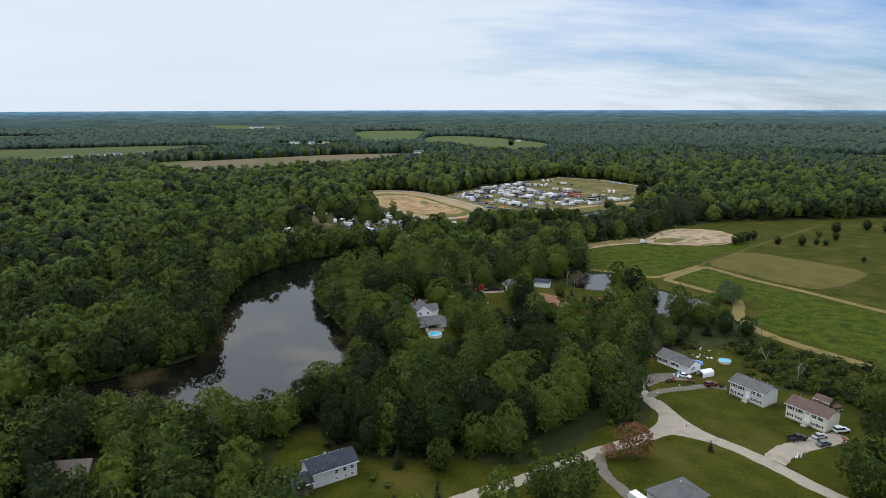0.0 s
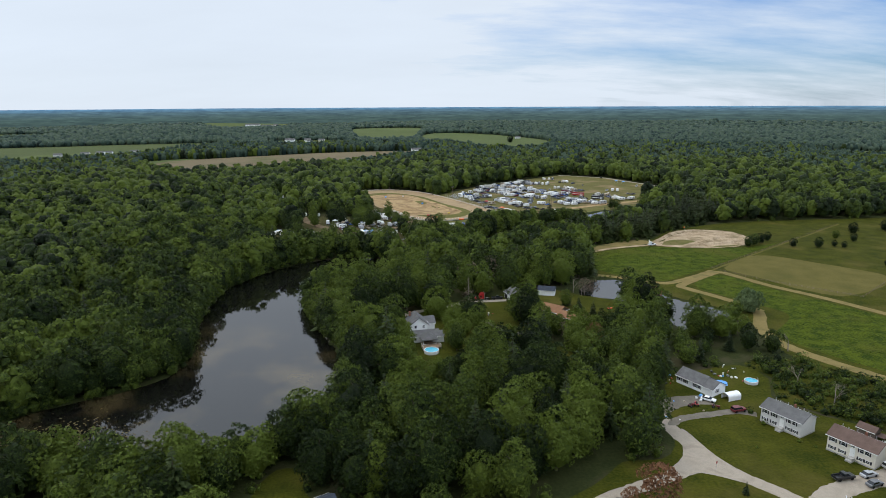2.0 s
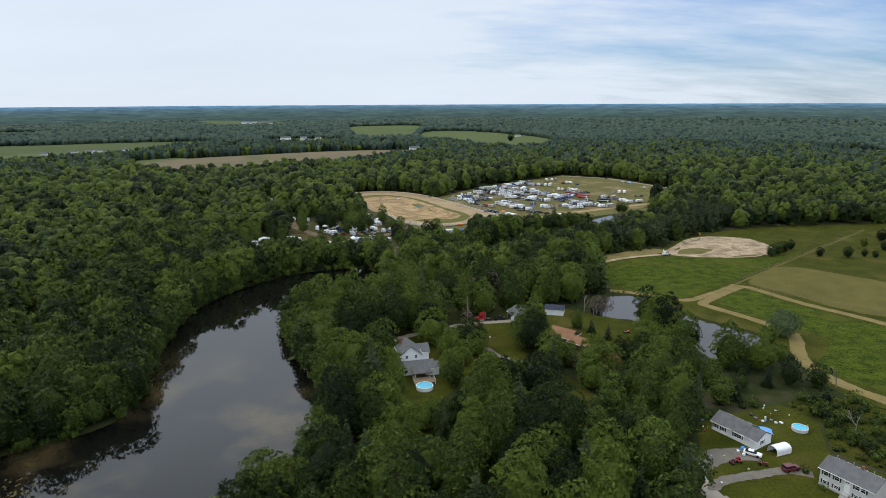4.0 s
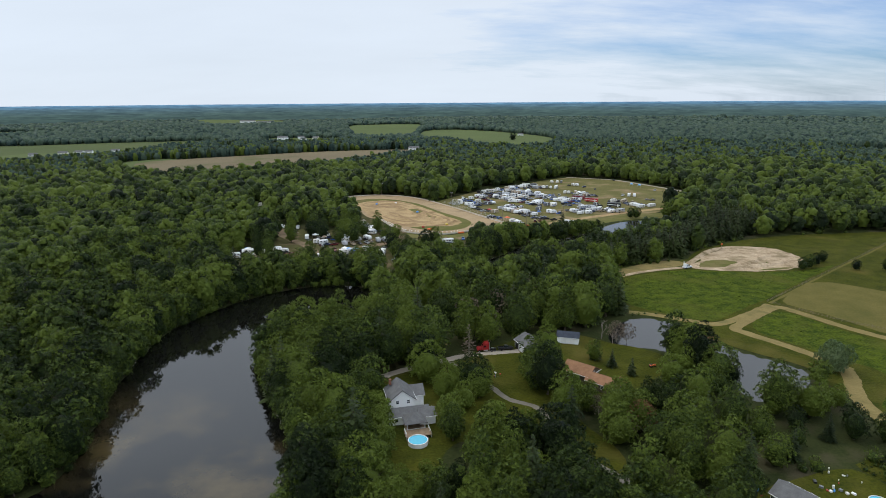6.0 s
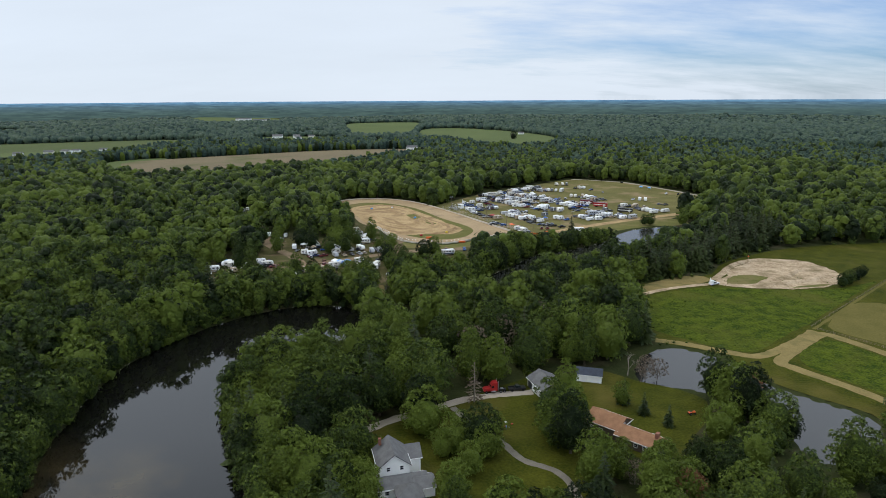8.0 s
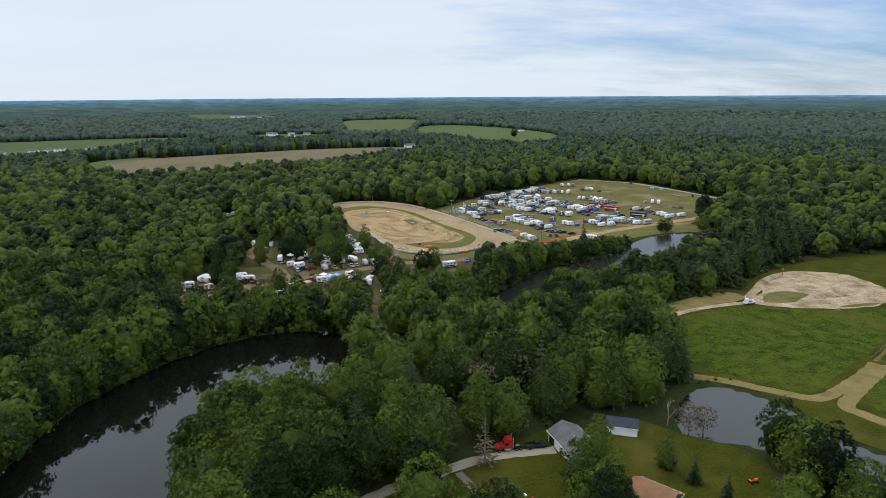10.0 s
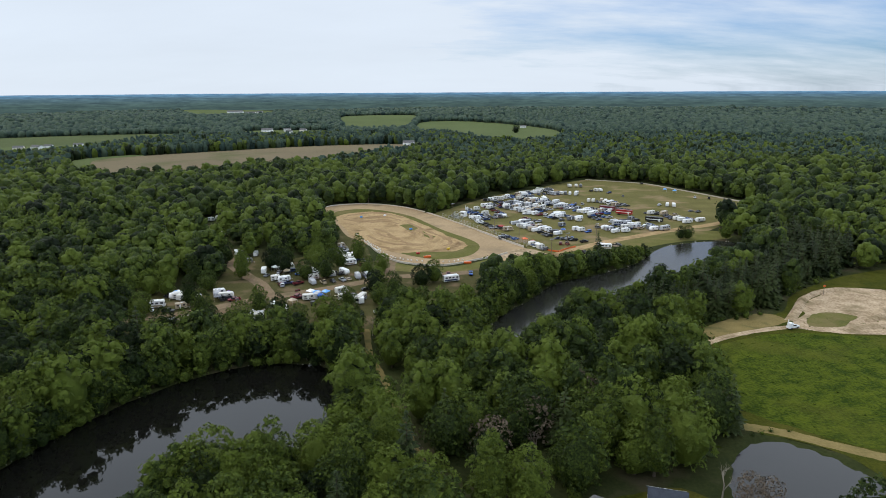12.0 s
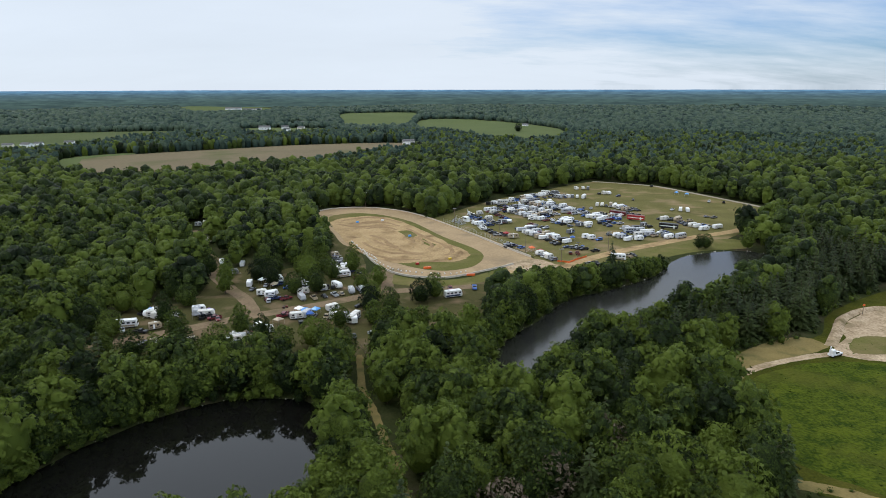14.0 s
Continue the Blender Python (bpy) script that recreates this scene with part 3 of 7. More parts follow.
def strip(name, centre, width, z, material, label, category="road", wobble=0.25, seed=3):
    """A road of a given width along its centre line, with ragged edges and a low crown."""
    pts = smooth(centre, False, 8)
    rng = random.Random(seed)
    co, faces = [], []
    for i, (x, y) in enumerate(pts):
        a, b = Vector(pts[max(i - 1, 0)]), Vector(pts[min(i + 1, len(pts) - 1)])
        t = (b - a).normalized()
        n = Vector((-t.y, t.x))
        for k, o in enumerate((-0.5, -0.25, 0, 0.25, 0.5)):
            e = width * o + (rng.uniform(-wobble, wobble) if abs(o) == 0.5 else 0)
            co.append((x + n.x * e, y + n.y * e, z - 0.05 * (abs(o) == 0.5) + 0.03 * (o == 0)))
    for i in range(len(pts) - 1):
        for k in range(4):
            a = i * 5 + k
            faces.append((a, a + 5, a + 6, a + 1))
    me = sheet_mesh(name, co, faces, material, True)
    if me.polygons[0].normal.z < 0:
        me.flip_normals()
    return tagged(new(name, me), label, category, kind="structure")


flat("water_lake", LAKE_WEST, -0.5, LAKE, "dark still lake mirroring trees and sky", "lake")
flat("water_reservoir", LAKE_EAST, -0.5, RIPPLED, "grey rippled reservoir beside the race ground", "lake")
flat("water_pond", POND, -0.45, PONDWATER, "small murky farm pond with grassy banks", "pond")
flat("field_grass", FIELD_CLEAR, 0.03, LAWN, "mown green pasture", "field")
flat("meadow", MEADOW_NEAR, 0.05, MEADOW, "bright green uncut meadow", "field")
flat("meadow", MEADOW_FAR, 0.05, MEADOW, "uncut green meadow between cut tracks", "field")
flat("hayfield", HAY_RECT, 0.05, HAY, "dry yellowish cut hayfield", "field")
flat("sand_pit", SAND_PIT, 0.06, SAND, "bare pale sand pit", "sand pit")
flat("dry_strip", smooth([(98, 435), (122, 451), (136, 455), (140, 446), (128, 439), (111, 432), (93, 418)], steps=3, jitter=0.5), 0.045, TAN, "dry tan grass strip between wood and sand road", "grass")
for k, g in enumerate((SAND_GRASS, smooth([(174, 432), (184, 436), (196, 438), (190, 434)], steps=5, jitter=0.3))):
    flat("sand_pit_grass", g, 0.09 + 0.012 * k, TURF, "rough grass patch in the sand pit", "grass")
flat("lawn", LAWN_SOUTH, 0.03, LAWN, "mown front lawns of the hamlet", "lawn")
flat("lawn", LAWN_PENINSULA, 0.03, LAWN, "mown lawn beside the lake house", "lawn")
flat("lawn", LAWN_EAST, 0.035, LAWN, "mown lawn sloping to the pond", "lawn")
flat("parking_field", LOT, 0.03, LOTGRASS, "trampled yellowish-green parking field", "field")
flat("bank_grass", POND_GRASS, 0.045, TURF, "green grass bank above the reservoir", "grass")
flat("track_apron", SOUTH_GRASS, 0.05, TURF, "grass verge below the race track", "grass")
flat("race_track", TRACK, 0.06, CLAY, "packed brown clay oval race track", "race track")
flat("infield", INFIELD, 0.11, TURF, "sunburnt olive grass ring inside the oval", "grass")
flat("infield_dirt", INFIELD_DIRT, 0.16, DIRT, "churned tan dirt jump course", "dirt course")
for p in PATCHES:
    flat("infield_patch", p, 0.21, TURF, "grass island in the dirt course", "grass")
flat("pad", PAD, 0.1, SAND, "pale bare gate area at the track exit", "dirt")
flat("apron_ground", APRON, 0.03, CAMPGRASS, "worn grass below the race track", "grass")
flat("track_side_grass", TRACK_SIDE, 0.028, CAMPGRASS, "worn grass strip beside the race track", "grass")
flat("scrub_ground", SCRUB, 0.03, LAWN, "rough grass under scrub behind the houses", "grass")
flat("camp_ground", CAMP, 0.04, CAMPGRASS, "worn grass of the camp ground", "camp ground")
for k, (name, (outline, material)) in enumerate(FAR_FIELDS.items()):
    ob = flat(name, outline, 0.0, material, "distant open farm field among woods", "field")
    for v in ob.data.vertices:
        v.co.z = float(rise(np.array([v.co.x]), np.array([v.co.y]))[0]) + 1.0 + 0.06 * k
flat("road_junction", smooth([(67, 194), (63, 181), (55, 172), (65, 173), (75, 168), (78, 168), (72, 181), (69, 194)], steps=4), 0.088, GRAVEL, "widened gravel mouth of the side road", "road")
for name, (line, width, material, z) in ROADS.items():
    strip(name, line, width, z, material, {GRAVEL.name: "pale gravel road", DRIVE.name: "worn grey gravel drive", TAN.name: "mown tan track through the grass", SAND.name: "sandy farm road",
                                             DIRT.name: "bare brown dirt road", CAMPDIRT.name: "trodden brown dirt lane of the camp ground", HAY.name: "faint dry track along a fence"}[material.name], "road")


# trees


def girth(u, conic=0.0):
    """The share of a crown's full radius at height share u: widest above the middle, rounded on top."""
    wide = 0.5 - 0.22 * conic
    low = 0.66 + 0.34 * math.sin(math.pi / 2 * min(u / wide, 1.0))
    return low * math.cos(math.pi / 2 * max(0.0, (u - wide) / (1 - wide))) ** (0.5 + 0.4 * conic)


def leaf_cloud(rng, lobes, count, size, low=-0.35):
    """Rhombic leaf clumps scattered over the lobes of a crown: vertices (4 a clump)."""
    out = []
    c = np.array([l[0] for l in lobes])
    r = np.array([l[1] for l in lobes])
    axis_r = np.hypot(c[:, 0], c[:, 1])
    per = np.maximum(3, (count * (r ** 2) / (r ** 2).sum())).astype(int)
    for k in range(len(lobes)):
        d = rng.normal(size=(per[k] * 3, 3))
        d /= np.linalg.norm(d, axis=1)[:, None]
        away = c[k] * np.array([1, 1, 0]) / max(axis_r[k], 1e-6)
        d = d[(d[:, 2] > low) & (d @ (away * 0.8 + np.array([0, 0, 0.7])) > -0.35)]
        p = c[k] + d * r[k] * rng.uniform(0.72, 1.12, (len(d), 1)) * np.array([1, 1, 0.9])
        depth = np.linalg.norm((p[:, None, :] - c[None]) / r[None, :, None], axis=2)
        depth[:, k] = 9
        ok = depth.min(axis=1) > 0.7
        p, d = p[ok][:per[k]], d[ok][:per[k]]
        n = d * 0.75 + away * 0.2 + rng.normal(size=d.shape) * 0.5 + np.array([0, 0, 0.35])
        n /= np.linalg.norm(n, axis=1)[:, None]
        t = np.cross(n, rng.normal(size=n.shape))
        t /= np.linalg.norm(t, axis=1)[:, None]
        b = np.cross(n, t)
        s = size * rng.uniform(0.55, 1.4, (len(p), 1))
        droop = -0.22 * s * np.array([0, 0, 1])
        out.append(np.stack([p - t * s, p - b * s * 0.62 + n * s * 0.12, p + t * s + droop, p + b * s * 0.62 + n * s * 0.12], 1).reshape(-1, 3))
    return np.concatenate(out)


def dome(rng, height, width, base, conic, segs, rings, shrink, rough):
    """The closed inner body of a crown: an uneven dome of rings and a tip."""
    v, f = [], []
    for i in range(rings):
        u = 0.02 + 0.9 * (i / (rings - 1)) ** 0.85
        for k in range(segs):
            a = 2 * math.pi * (k + 0.5 * (i % 2)) / segs
            q = width * 0.5 * girth(u, conic) * shrink * (1 + rng.uniform(-rough, rough))
            v.append((math.cos(a) * q, math.sin(a) * q, base + (height - base) * (u * shrink + rng.uniform(-0.35, 0.35) * rough)))
    v.append((0, 0, base + (height - base) * shrink))
    for i in range(rings - 1):
        for k in range(segs):
            a, b = i * segs + k, i * segs + (k + 1) % segs
            c, d = a + segs, b + segs
            f += [(a, b, d), (a, d, c)] if i % 2 else [(a, b, c), (b, d, c)]
    for k in range(segs):
        f.append(((rings - 1) * segs + k, (rings - 1) * segs + (k + 1) % segs, rings * segs))
    return np.array(v), np.array(f)


def lobes_for(rng, height, width, base, count, conic=0.0):
    """Centres and radii of the lobes that cover a crown between base and height."""
    lobes = []
    size = width * 0.15 * math.sqrt(34 / count)
    for i in range(count):
        u = 0.05 + 0.86 * ((i + 0.5) / count) ** 0.92
        lr = size * rng.uniform(0.72, 1.3) * (1 - 0.4 * conic * u)
        a = i * 2.399 + rng.uniform(-0.45, 0.45)
        rad = max(0.0, width * 0.5 * girth(u, conic) * rng.uniform(0.78, 1.12) - lr * 0.7)
        lobes.append(((math.cos(a) * rad, math.sin(a) * rad, base + (height - base) * u * 0.95 + rng.uniform(-0.4, 0.4)), lr))
    lobes.append(((rng.uniform(-0.3, 0.3), rng.uniform(-0.3, 0.3), height - size * 0.9), size))
    return lobes


def tube(co, faces, a, b, ra, rb, sides=5):
    """A tapered limb from a to b."""
    a, b = np.array(a, float), np.array(b, float)
    t = (b - a) / np.linalg.norm(b - a)
    u = np.cross(t, (0.31, 0.77, 0.21))
    u /= np.linalg.norm(u)
    v = np.cross(t, u)
    n = len(co)
    for p, r in ((a, ra), (b, rb)):
        for k in range(sides):
            w = 2 * math.pi * k / sides
            co.append(tuple(p + (u * math.cos(w) + v * math.sin(w)) * r))
    for k in range(sides):
        faces.append((n + k, n + (k + 1) % sides, n + sides + (k + 1) % sides, n + sides + k))


def trunk_data(rng, height, base, lobes, limbs):
    co, faces = [], []
    r0 = 0.02 * height + 0.02
    lean = rng.normal(size=2) * 0.3
    top = (lean[0], lean[1], base + (height - base) * 0.55)
    tube(co, faces, (0, 0, -0.2), (lean[0] * 0.4, lean[1] * 0.4, base * 0.6), r0 * 1.25, r0 * 0.85, 7)
    tube(co, faces, (lean[0] * 0.4, lean[1] * 0.4, base * 0.6), top, r0 * 0.85, r0 * 0.3, 6)
    for k in range(min(limbs, len(lobes))):
        c = lobes[k][0]
        tube(co, faces, (lean[0] * 0.6, lean[1] * 0.6, max(base * 0.7, c[2] - 3.0)), c, r0 * 0.4, r0 * 0.1, 4)
    return co, faces


def quads(v):
    return np.arange(len(v)).reshape(-1, 4)


def set_tone(me, values):
    at = me.attributes.new("tone", "FLOAT", "POINT")
    at.data.foreach_set("value", np.asarray(values, np.float32))


def knobs(rng, lobes, shrink):
    """Small round caps that swell from a crown's body, one a lobe."""
    v, f, n = [], [], 0
    for c, r in lobes:
        a0 = rng.uniform(0, 6.28)
        ring = [(math.cos(a0 + k * math.pi / 3), math.sin(a0 + k * math.pi / 3)) for k in range(6)]
        cap = [(x * 1.0, y * 1.0, -0.35) for x, y in ring] + [(x * 0.74, y * 0.74, 0.55) for x, y in ring] + [(0, 0, 0.98)]
        v.append(np.array(cap) * r * shrink * rng.uniform(0.66, 1.24, (13, 1)) + np.array(c))
        f += [(n + k, n + (k + 1) % 6, n + 6 + (k + 1) % 6, n + 6 + k) for k in range(6)] + [(n + 6 + k, n + 6 + (k + 1) % 6, n + 12, n + 12) for k in range(6)]
        n += 13
    tri = []
    for a, b, c, d in f:
        tri.append((a, b, c))
        if d != c:
            tri.append((a, c, d))
    return np.concatenate(v), np.array(tri)


class Kind:
    """One tree shape: leaf clumps round an inner dome (quads and triangles) and a trunk."""

    def __init__(self, seed, height, width, base, lobes, leaves, size, conic=0.0, core=0.74, limbs=6, body=(9, 6), rough=0.12, caps=0.0):
        rng = np.random.default_rng(seed)
        self.height = height
        self.lobes = lobes_for(rng, height, width, base, lobes, conic)
        self.leaf = leaf_cloud(rng, self.lobes, leaves, size)
        self.core_v, self.core_f = dome(rng, height, width, base, conic, *body, core, rough) if core else (np.zeros((0, 3)), np.zeros((0, 3), int))
        if caps:
            v, f = knobs(rng, self.lobes[len(self.lobes) // 4:], caps)
            self.core_f = np.concatenate([self.core_f, f + len(self.core_v)])
            self.core_v = np.concatenate([self.core_v, v])
        self.trunk = trunk_data(rng, height, base, self.lobes[::max(1, len(self.lobes) // max(limbs, 1))], limbs) if limbs else ([], [])


class Conifer:
    """A pine or spruce: drooping needle boughs in whorls."""

    def __init__(self, seed, height, width, base, whorls, boughs, size):
        rng = np.random.default_rng(seed)
        self.height = height
        vs = []
        for w in range(whorls):
            u = w / (whorls - 1)
            z = base + (height - base) * u
            rad = width * 0.5 * (1 - u) ** 0.8 + 0.25
            nb = max(4, int(boughs * (1 - 0.55 * u)))
            for k in range(nb):
                a = 2 * math.pi * (k + rng.uniform(-0.3, 0.3)) / nb + w * 0.7
                rr = rad * rng.uniform(0.75, 1.1)
                d = np.array([math.cos(a), math.sin(a), 0])
                roll = rng.uniform(-0.7, 0.7)
                s = np.array([-d[1] * math.cos(roll), d[0] * math.cos(roll), math.sin(roll)])
                for part_at, wide in ((0.38, 0.9), (0.72, 1.0), (0.98, 0.7)):
                    p = d * rr * part_at + np.array([0, 0, z - 0.36 * rr * part_at + rng.uniform(-0.4, 0.4)])
                    ln = max(0.35, rr * 0.34) * size
                    wd = max(0.3, rr * 0.24) * wide * size
                    vs.append(np.stack([p - d * ln, p - s * wd + [0, 0, -0.12], p + d * ln + [0, 0, -0.3 * ln], p + s * wd + [0, 0, -0.12]]))
        self.leaf = np.concatenate(vs)
        self.core_v, self.core_f = np.zeros((0, 3)), np.zeros((0, 3), int)
        co, faces = [], []
        tube(co, faces, (0, 0, -0.2), (0, 0, height * 0.97), 0.016 * height + 0.04, 0.04, 6)
        self.trunk = (co, faces)
        self.lobes = []


NEAR = [Kind(11, 17, 13.6, 1.4, 44, 1600, 0.5, core=0.68), Kind(12, 19, 12.4, 1.8, 44, 1600, 0.49, 0.35, core=0.68), Kind(13, 15.5, 14.0, 1.2, 42, 1600, 0.51, 0.05, core=0.68), Kind(14, 20, 11.4, 2.0, 42, 1450, 0.48, 0.6, core=0.68),
        Kind(15, 16.5, 12, 1.3, 36, 1400, 0.49, 0.2, core=0.68), Kind(16, 14, 11.4, 1.0, 32, 1250, 0.48, core=0.68)]
FINE = [Kind(17, 17, 13.6, 1.8, 34, 760, 0.64, core=0.7), Kind(18, 19, 12.4, 2.0, 34, 760, 0.62, 0.35, core=0.7), Kind(19, 15, 13, 1.4, 30, 680, 0.64, core=0.7), Kind(20, 17.5, 11.8, 1.8, 32, 680, 0.62, 0.2, core=0.7)]
MID = [Kind(21, 17, 13.8, 2.2, 24, 280, 0.84, limbs=3, core=0.72, caps=0.62), Kind(22, 18.5, 12.6, 2.6, 24, 280, 0.82, 0.3, limbs=3, core=0.72, caps=0.62), Kind(23, 15.5, 14, 2.0, 24, 280, 0.84, limbs=3, core=0.72, caps=0.62),
       Kind(24, 17.5, 12.2, 2.6, 22, 250, 0.82, 0.15, limbs=3, core=0.72, caps=0.62), Kind(25, 14, 12, 1.8, 20, 230, 0.8, limbs=3, core=0.72, caps=0.62)]
LOW = [Kind(31, 17, 13.8, 2.0, 14, 60, 0.9, limbs=0, core=0.76, body=(8, 3), caps=0.82), Kind(32, 18.5, 12.4, 2.4, 14, 60, 0.88, 0.3, limbs=0, core=0.76, body=(8, 3), caps=0.82),
       Kind(33, 15.5, 14, 1.8, 14, 60, 0.9, limbs=0, core=0.76, body=(8, 3), caps=0.82), Kind(34, 17.5, 12, 2.0, 13, 66, 0.88, 0.15, limbs=0, core=0.76, body=(8, 3), caps=0.82)]
LEAST = [Kind(35, 17, 13.4, 2.0, 8, 24, 1.2, limbs=0, core=0.8, body=(7, 3), caps=0.88), Kind(36, 18, 12.2, 2.4, 8, 24, 1.15, 0.2, limbs=0, core=0.8, body=(7, 3), caps=0.88), Kind(37, 15.5, 13.8, 1.8, 8, 24, 1.2, limbs=0, core=0.8, body=(7, 3), caps=0.88)]
PINES = [Conifer(41, 17, 7.5, 2.5, 13, 11, 1.25), Conifer(42, 14, 6.5, 1.5, 12, 10, 1.25)]


def crown_mesh(kind, material, name="crown", tone=0.5):
    co = np.concatenate([kind.leaf, kind.core_v])
    faces = quads(kind.leaf).tolist() + (kind.core_f + len(kind.leaf)).tolist()
    me = sheet_mesh(name, co.tolist(), faces, LEAFCLUMP if material is LEAF else material)
    if material is LEAF:
        me.materials.append(LEAF)
        me.polygons.foreach_set("material_index", np.repeat(np.array([0, 1], np.int32), (len(kind.leaf) // 4, len(kind.core_f))))
    set_tone(me, np.full(len(co), tone))
    return me


def trunk_mesh(kind, material=None):
    return sheet_mesh("trunk", kind.trunk[0], kind.trunk[1], material or BARK, True)


def tree_thing(name, crown, trunk, label, category="tree", group=""):
    root = new(name)
    tagged(root, label, category, group)
    for nm, me in (("trunk", trunk), ("crown", crown)):
        if me:
            o = new(nm, me)
            o.parent = root
    return root


def joined(name, items, label, material, category="woods", clumps=None):
    """Many trees as one sheet of stuff: items are (kind, x, y, z, turn, scale, tone)."""
    V, F3, F4, T, M3, M4, n = [], [], [], [], [], [], 0
    for kind, x, y, z, a, s, tone in items:
        ca, sa = math.cos(a) * s, math.sin(a) * s
        rot = np.array([[ca, -sa, 0], [sa, ca, 0], [0, 0, s]])
        off = np.array([x, y, z])
        for block, fs, m in ((kind.leaf, quads(kind.leaf), 0), (kind.core_v, kind.core_f, 2), (np.array(kind.trunk[0]), np.array(kind.trunk[1]), 1)):
            if len(block) == 0:
                continue
            V.append(block @ rot.T + off)
            T.append(np.full(len(block), tone, np.float32))
            (F3 if fs.shape[1] == 3 else F4).append(fs + n)
            (M3 if fs.shape[1] == 3 else M4).append(np.full(len(fs), m, np.int32))
            n += len(block)
    V = np.concatenate(V)
    f4 = np.concatenate(F4)
    f3 = np.concatenate(F3) if F3 else np.zeros((0, 3), int)
    me = bpy.data.meshes.new(name)
    me.vertices.add(len(V))
    me.vertices.foreach_set("co", V.astype(np.float32).ravel())
    loops = np.concatenate([f4.ravel(), f3.ravel()]).astype(np.int32)
    me.loops.add(len(loops))
    me.loops.foreach_set("vertex_index", loops)
    me.polygons.add(len(f4) + len(f3))
    starts = np.concatenate([np.arange(len(f4)) * 4, len(f4) * 4 + np.arange(len(f3)) * 3]).astype(np.int32)
    me.polygons.foreach_set("loop_start", starts)
    me.materials.append(clumps or material)
    me.materials.append(BARK)
    me.materials.append(material)
    me.polygons.foreach_set("material_index", np.concatenate(M4 + M3))
    set_tone(me, np.concatenate(T))
    me.polygons.foreach_set("use_smooth", np.ones(len(me.polygons), bool))
    me.update(calc_edges=True)
    return tagged(new(name, me), label, category, kind="stuff")


def free_of(xs, ys, margin_water=0.6, margin_clear=2.0, margin_road=2.4):
    """Points that lie in no water, clearing, road or yard."""
    ok = np.ones(len(xs), bool)
    for w in WATERS:
        ok &= ~inside(xs, ys, w)
        ok &= ~close_to(xs, ys, w, True, margin_water)
    for c in CLEARINGS:
        ok &= ~inside(xs, ys, c)
        ok &= ~close_to(xs, ys, c, True, margin_clear)
    for line, width, _, _ in ROADS.values():
        ok &= ~close_to(xs, ys, line, False, width / 2 + margin_road)
    for x, y, r in YARDS:
        ok &= np.hypot(xs - x, ys - y) > r
    return ok


# round spots kept free of forest trees: x, y, radius
YARDS = [(2, 326, 6), (-2, 337, 6.5), (-6, 348, 6.5), (-9, 358, 6.5), (-12, 370, 6), (-15, 380, 6), (-18, 390, 5.5), (-21, 399, 5), (-30, 138, 9), (-28, 128, 8), (-40, 139, 6), (-94, 139, 5), (-93, 132, 4), (-6, 219, 6), (59, 276, 5), (50, 281, 5), (46, 231, 5), (-12, 366, 3), (-32, 152, 11), (-40, 146, 8), (-96, 149, 6.5), (-11, 272, 11), (-6, 256, 7), (50, 294, 8), (56, 287, 7), (35, 321, 8), (50, 329, 6), (17, 320, 6), (24, 321, 6),
         (119, 192, 6), (112, 184, 9), (101, 199, 9), (86, 223, 9), (-150, 611, 12), (-165, 640, 12), (-186, 618, 10), (-166, 660, 10), (-105, 545, 10), (-120, 563, 8), (55, 140, 12),
         (-12, 1212, 14), (-357, 1868, 60), (-59, 1590, 30), (-600, 1263, 40), (-670, 1222, 40), (112, 1160, 12)]

rng = np.random.default_rng(5)


def scatter(x0, x1, y0, y1, step, keep=0.97):
    xs, ys = np.meshgrid(np.arange(x0, x1, step), np.arange(y0, y1, step))
    xs[1::2] += step / 2
    xs = xs.ravel() + rng.uniform(-0.36, 0.36, xs.size) * step
    ys = ys.ravel() + rng.uniform(-0.36, 0.36, ys.size) * step
    k = rng.random(len(xs)) < keep
    return xs[k], ys[k]


def seen_cone(xs, ys, slack=28):
    return (np.abs(xs) < 0.71 * ys + slack) & (ys > 95)


PINE_STAND = smooth([(64, 436), (95, 460), (130, 484), (160, 510), (188, 545), (200, 590), (225, 560), (215, 525), (165, 488), (140, 462), (118, 452), (95, 442), (80, 436)], steps=3)

xs, ys = scatter(-420, 460, 100, 470, 9.0)
xs2, ys2 = scatter(-420, 460, 470, 920, 9.8)
xs3, ys3 = scatter(60, 230, 430, 600, 4.8)
in_stand = inside(xs3, ys3, PINE_STAND)
out_stand = ~inside(xs, ys, PINE_STAND)
xs, ys = np.concatenate([xs[out_stand], xs2, xs3[in_stand]]), np.concatenate([ys[out_stand], ys2, ys3[in_stand]])
out_stand = (np.arange(len(xs)) >= len(xs) - in_stand.sum()) | ~inside(xs, ys, PINE_STAND)
xs, ys = xs[out_stand], ys[out_stand]
ok = seen_cone(xs, ys) & free_of(xs, ys)
xs, ys = xs[ok], ys[ok]
order = np.argsort(np.hypot(xs * 1.3, np.maximum(0, np.abs(ys - 235) - 70) * 1.5))
xs, ys = xs[order], ys[order]
# cloud shadow put into the tone of the western trees; peninsula trees brighter
tones = np.clip(rng.normal(0.5, 0.3, len(xs)) + np.where((xs < -95) & (ys < 420), -0.14, 0.0) + np.where((xs > -40) & (ys > 290) & (ys < 470), 0.1, 0.0) + np.where((xs > -75) & (xs < 5) & (ys > 225) & (ys < 348), 0.26, 0.0), 0, 1)
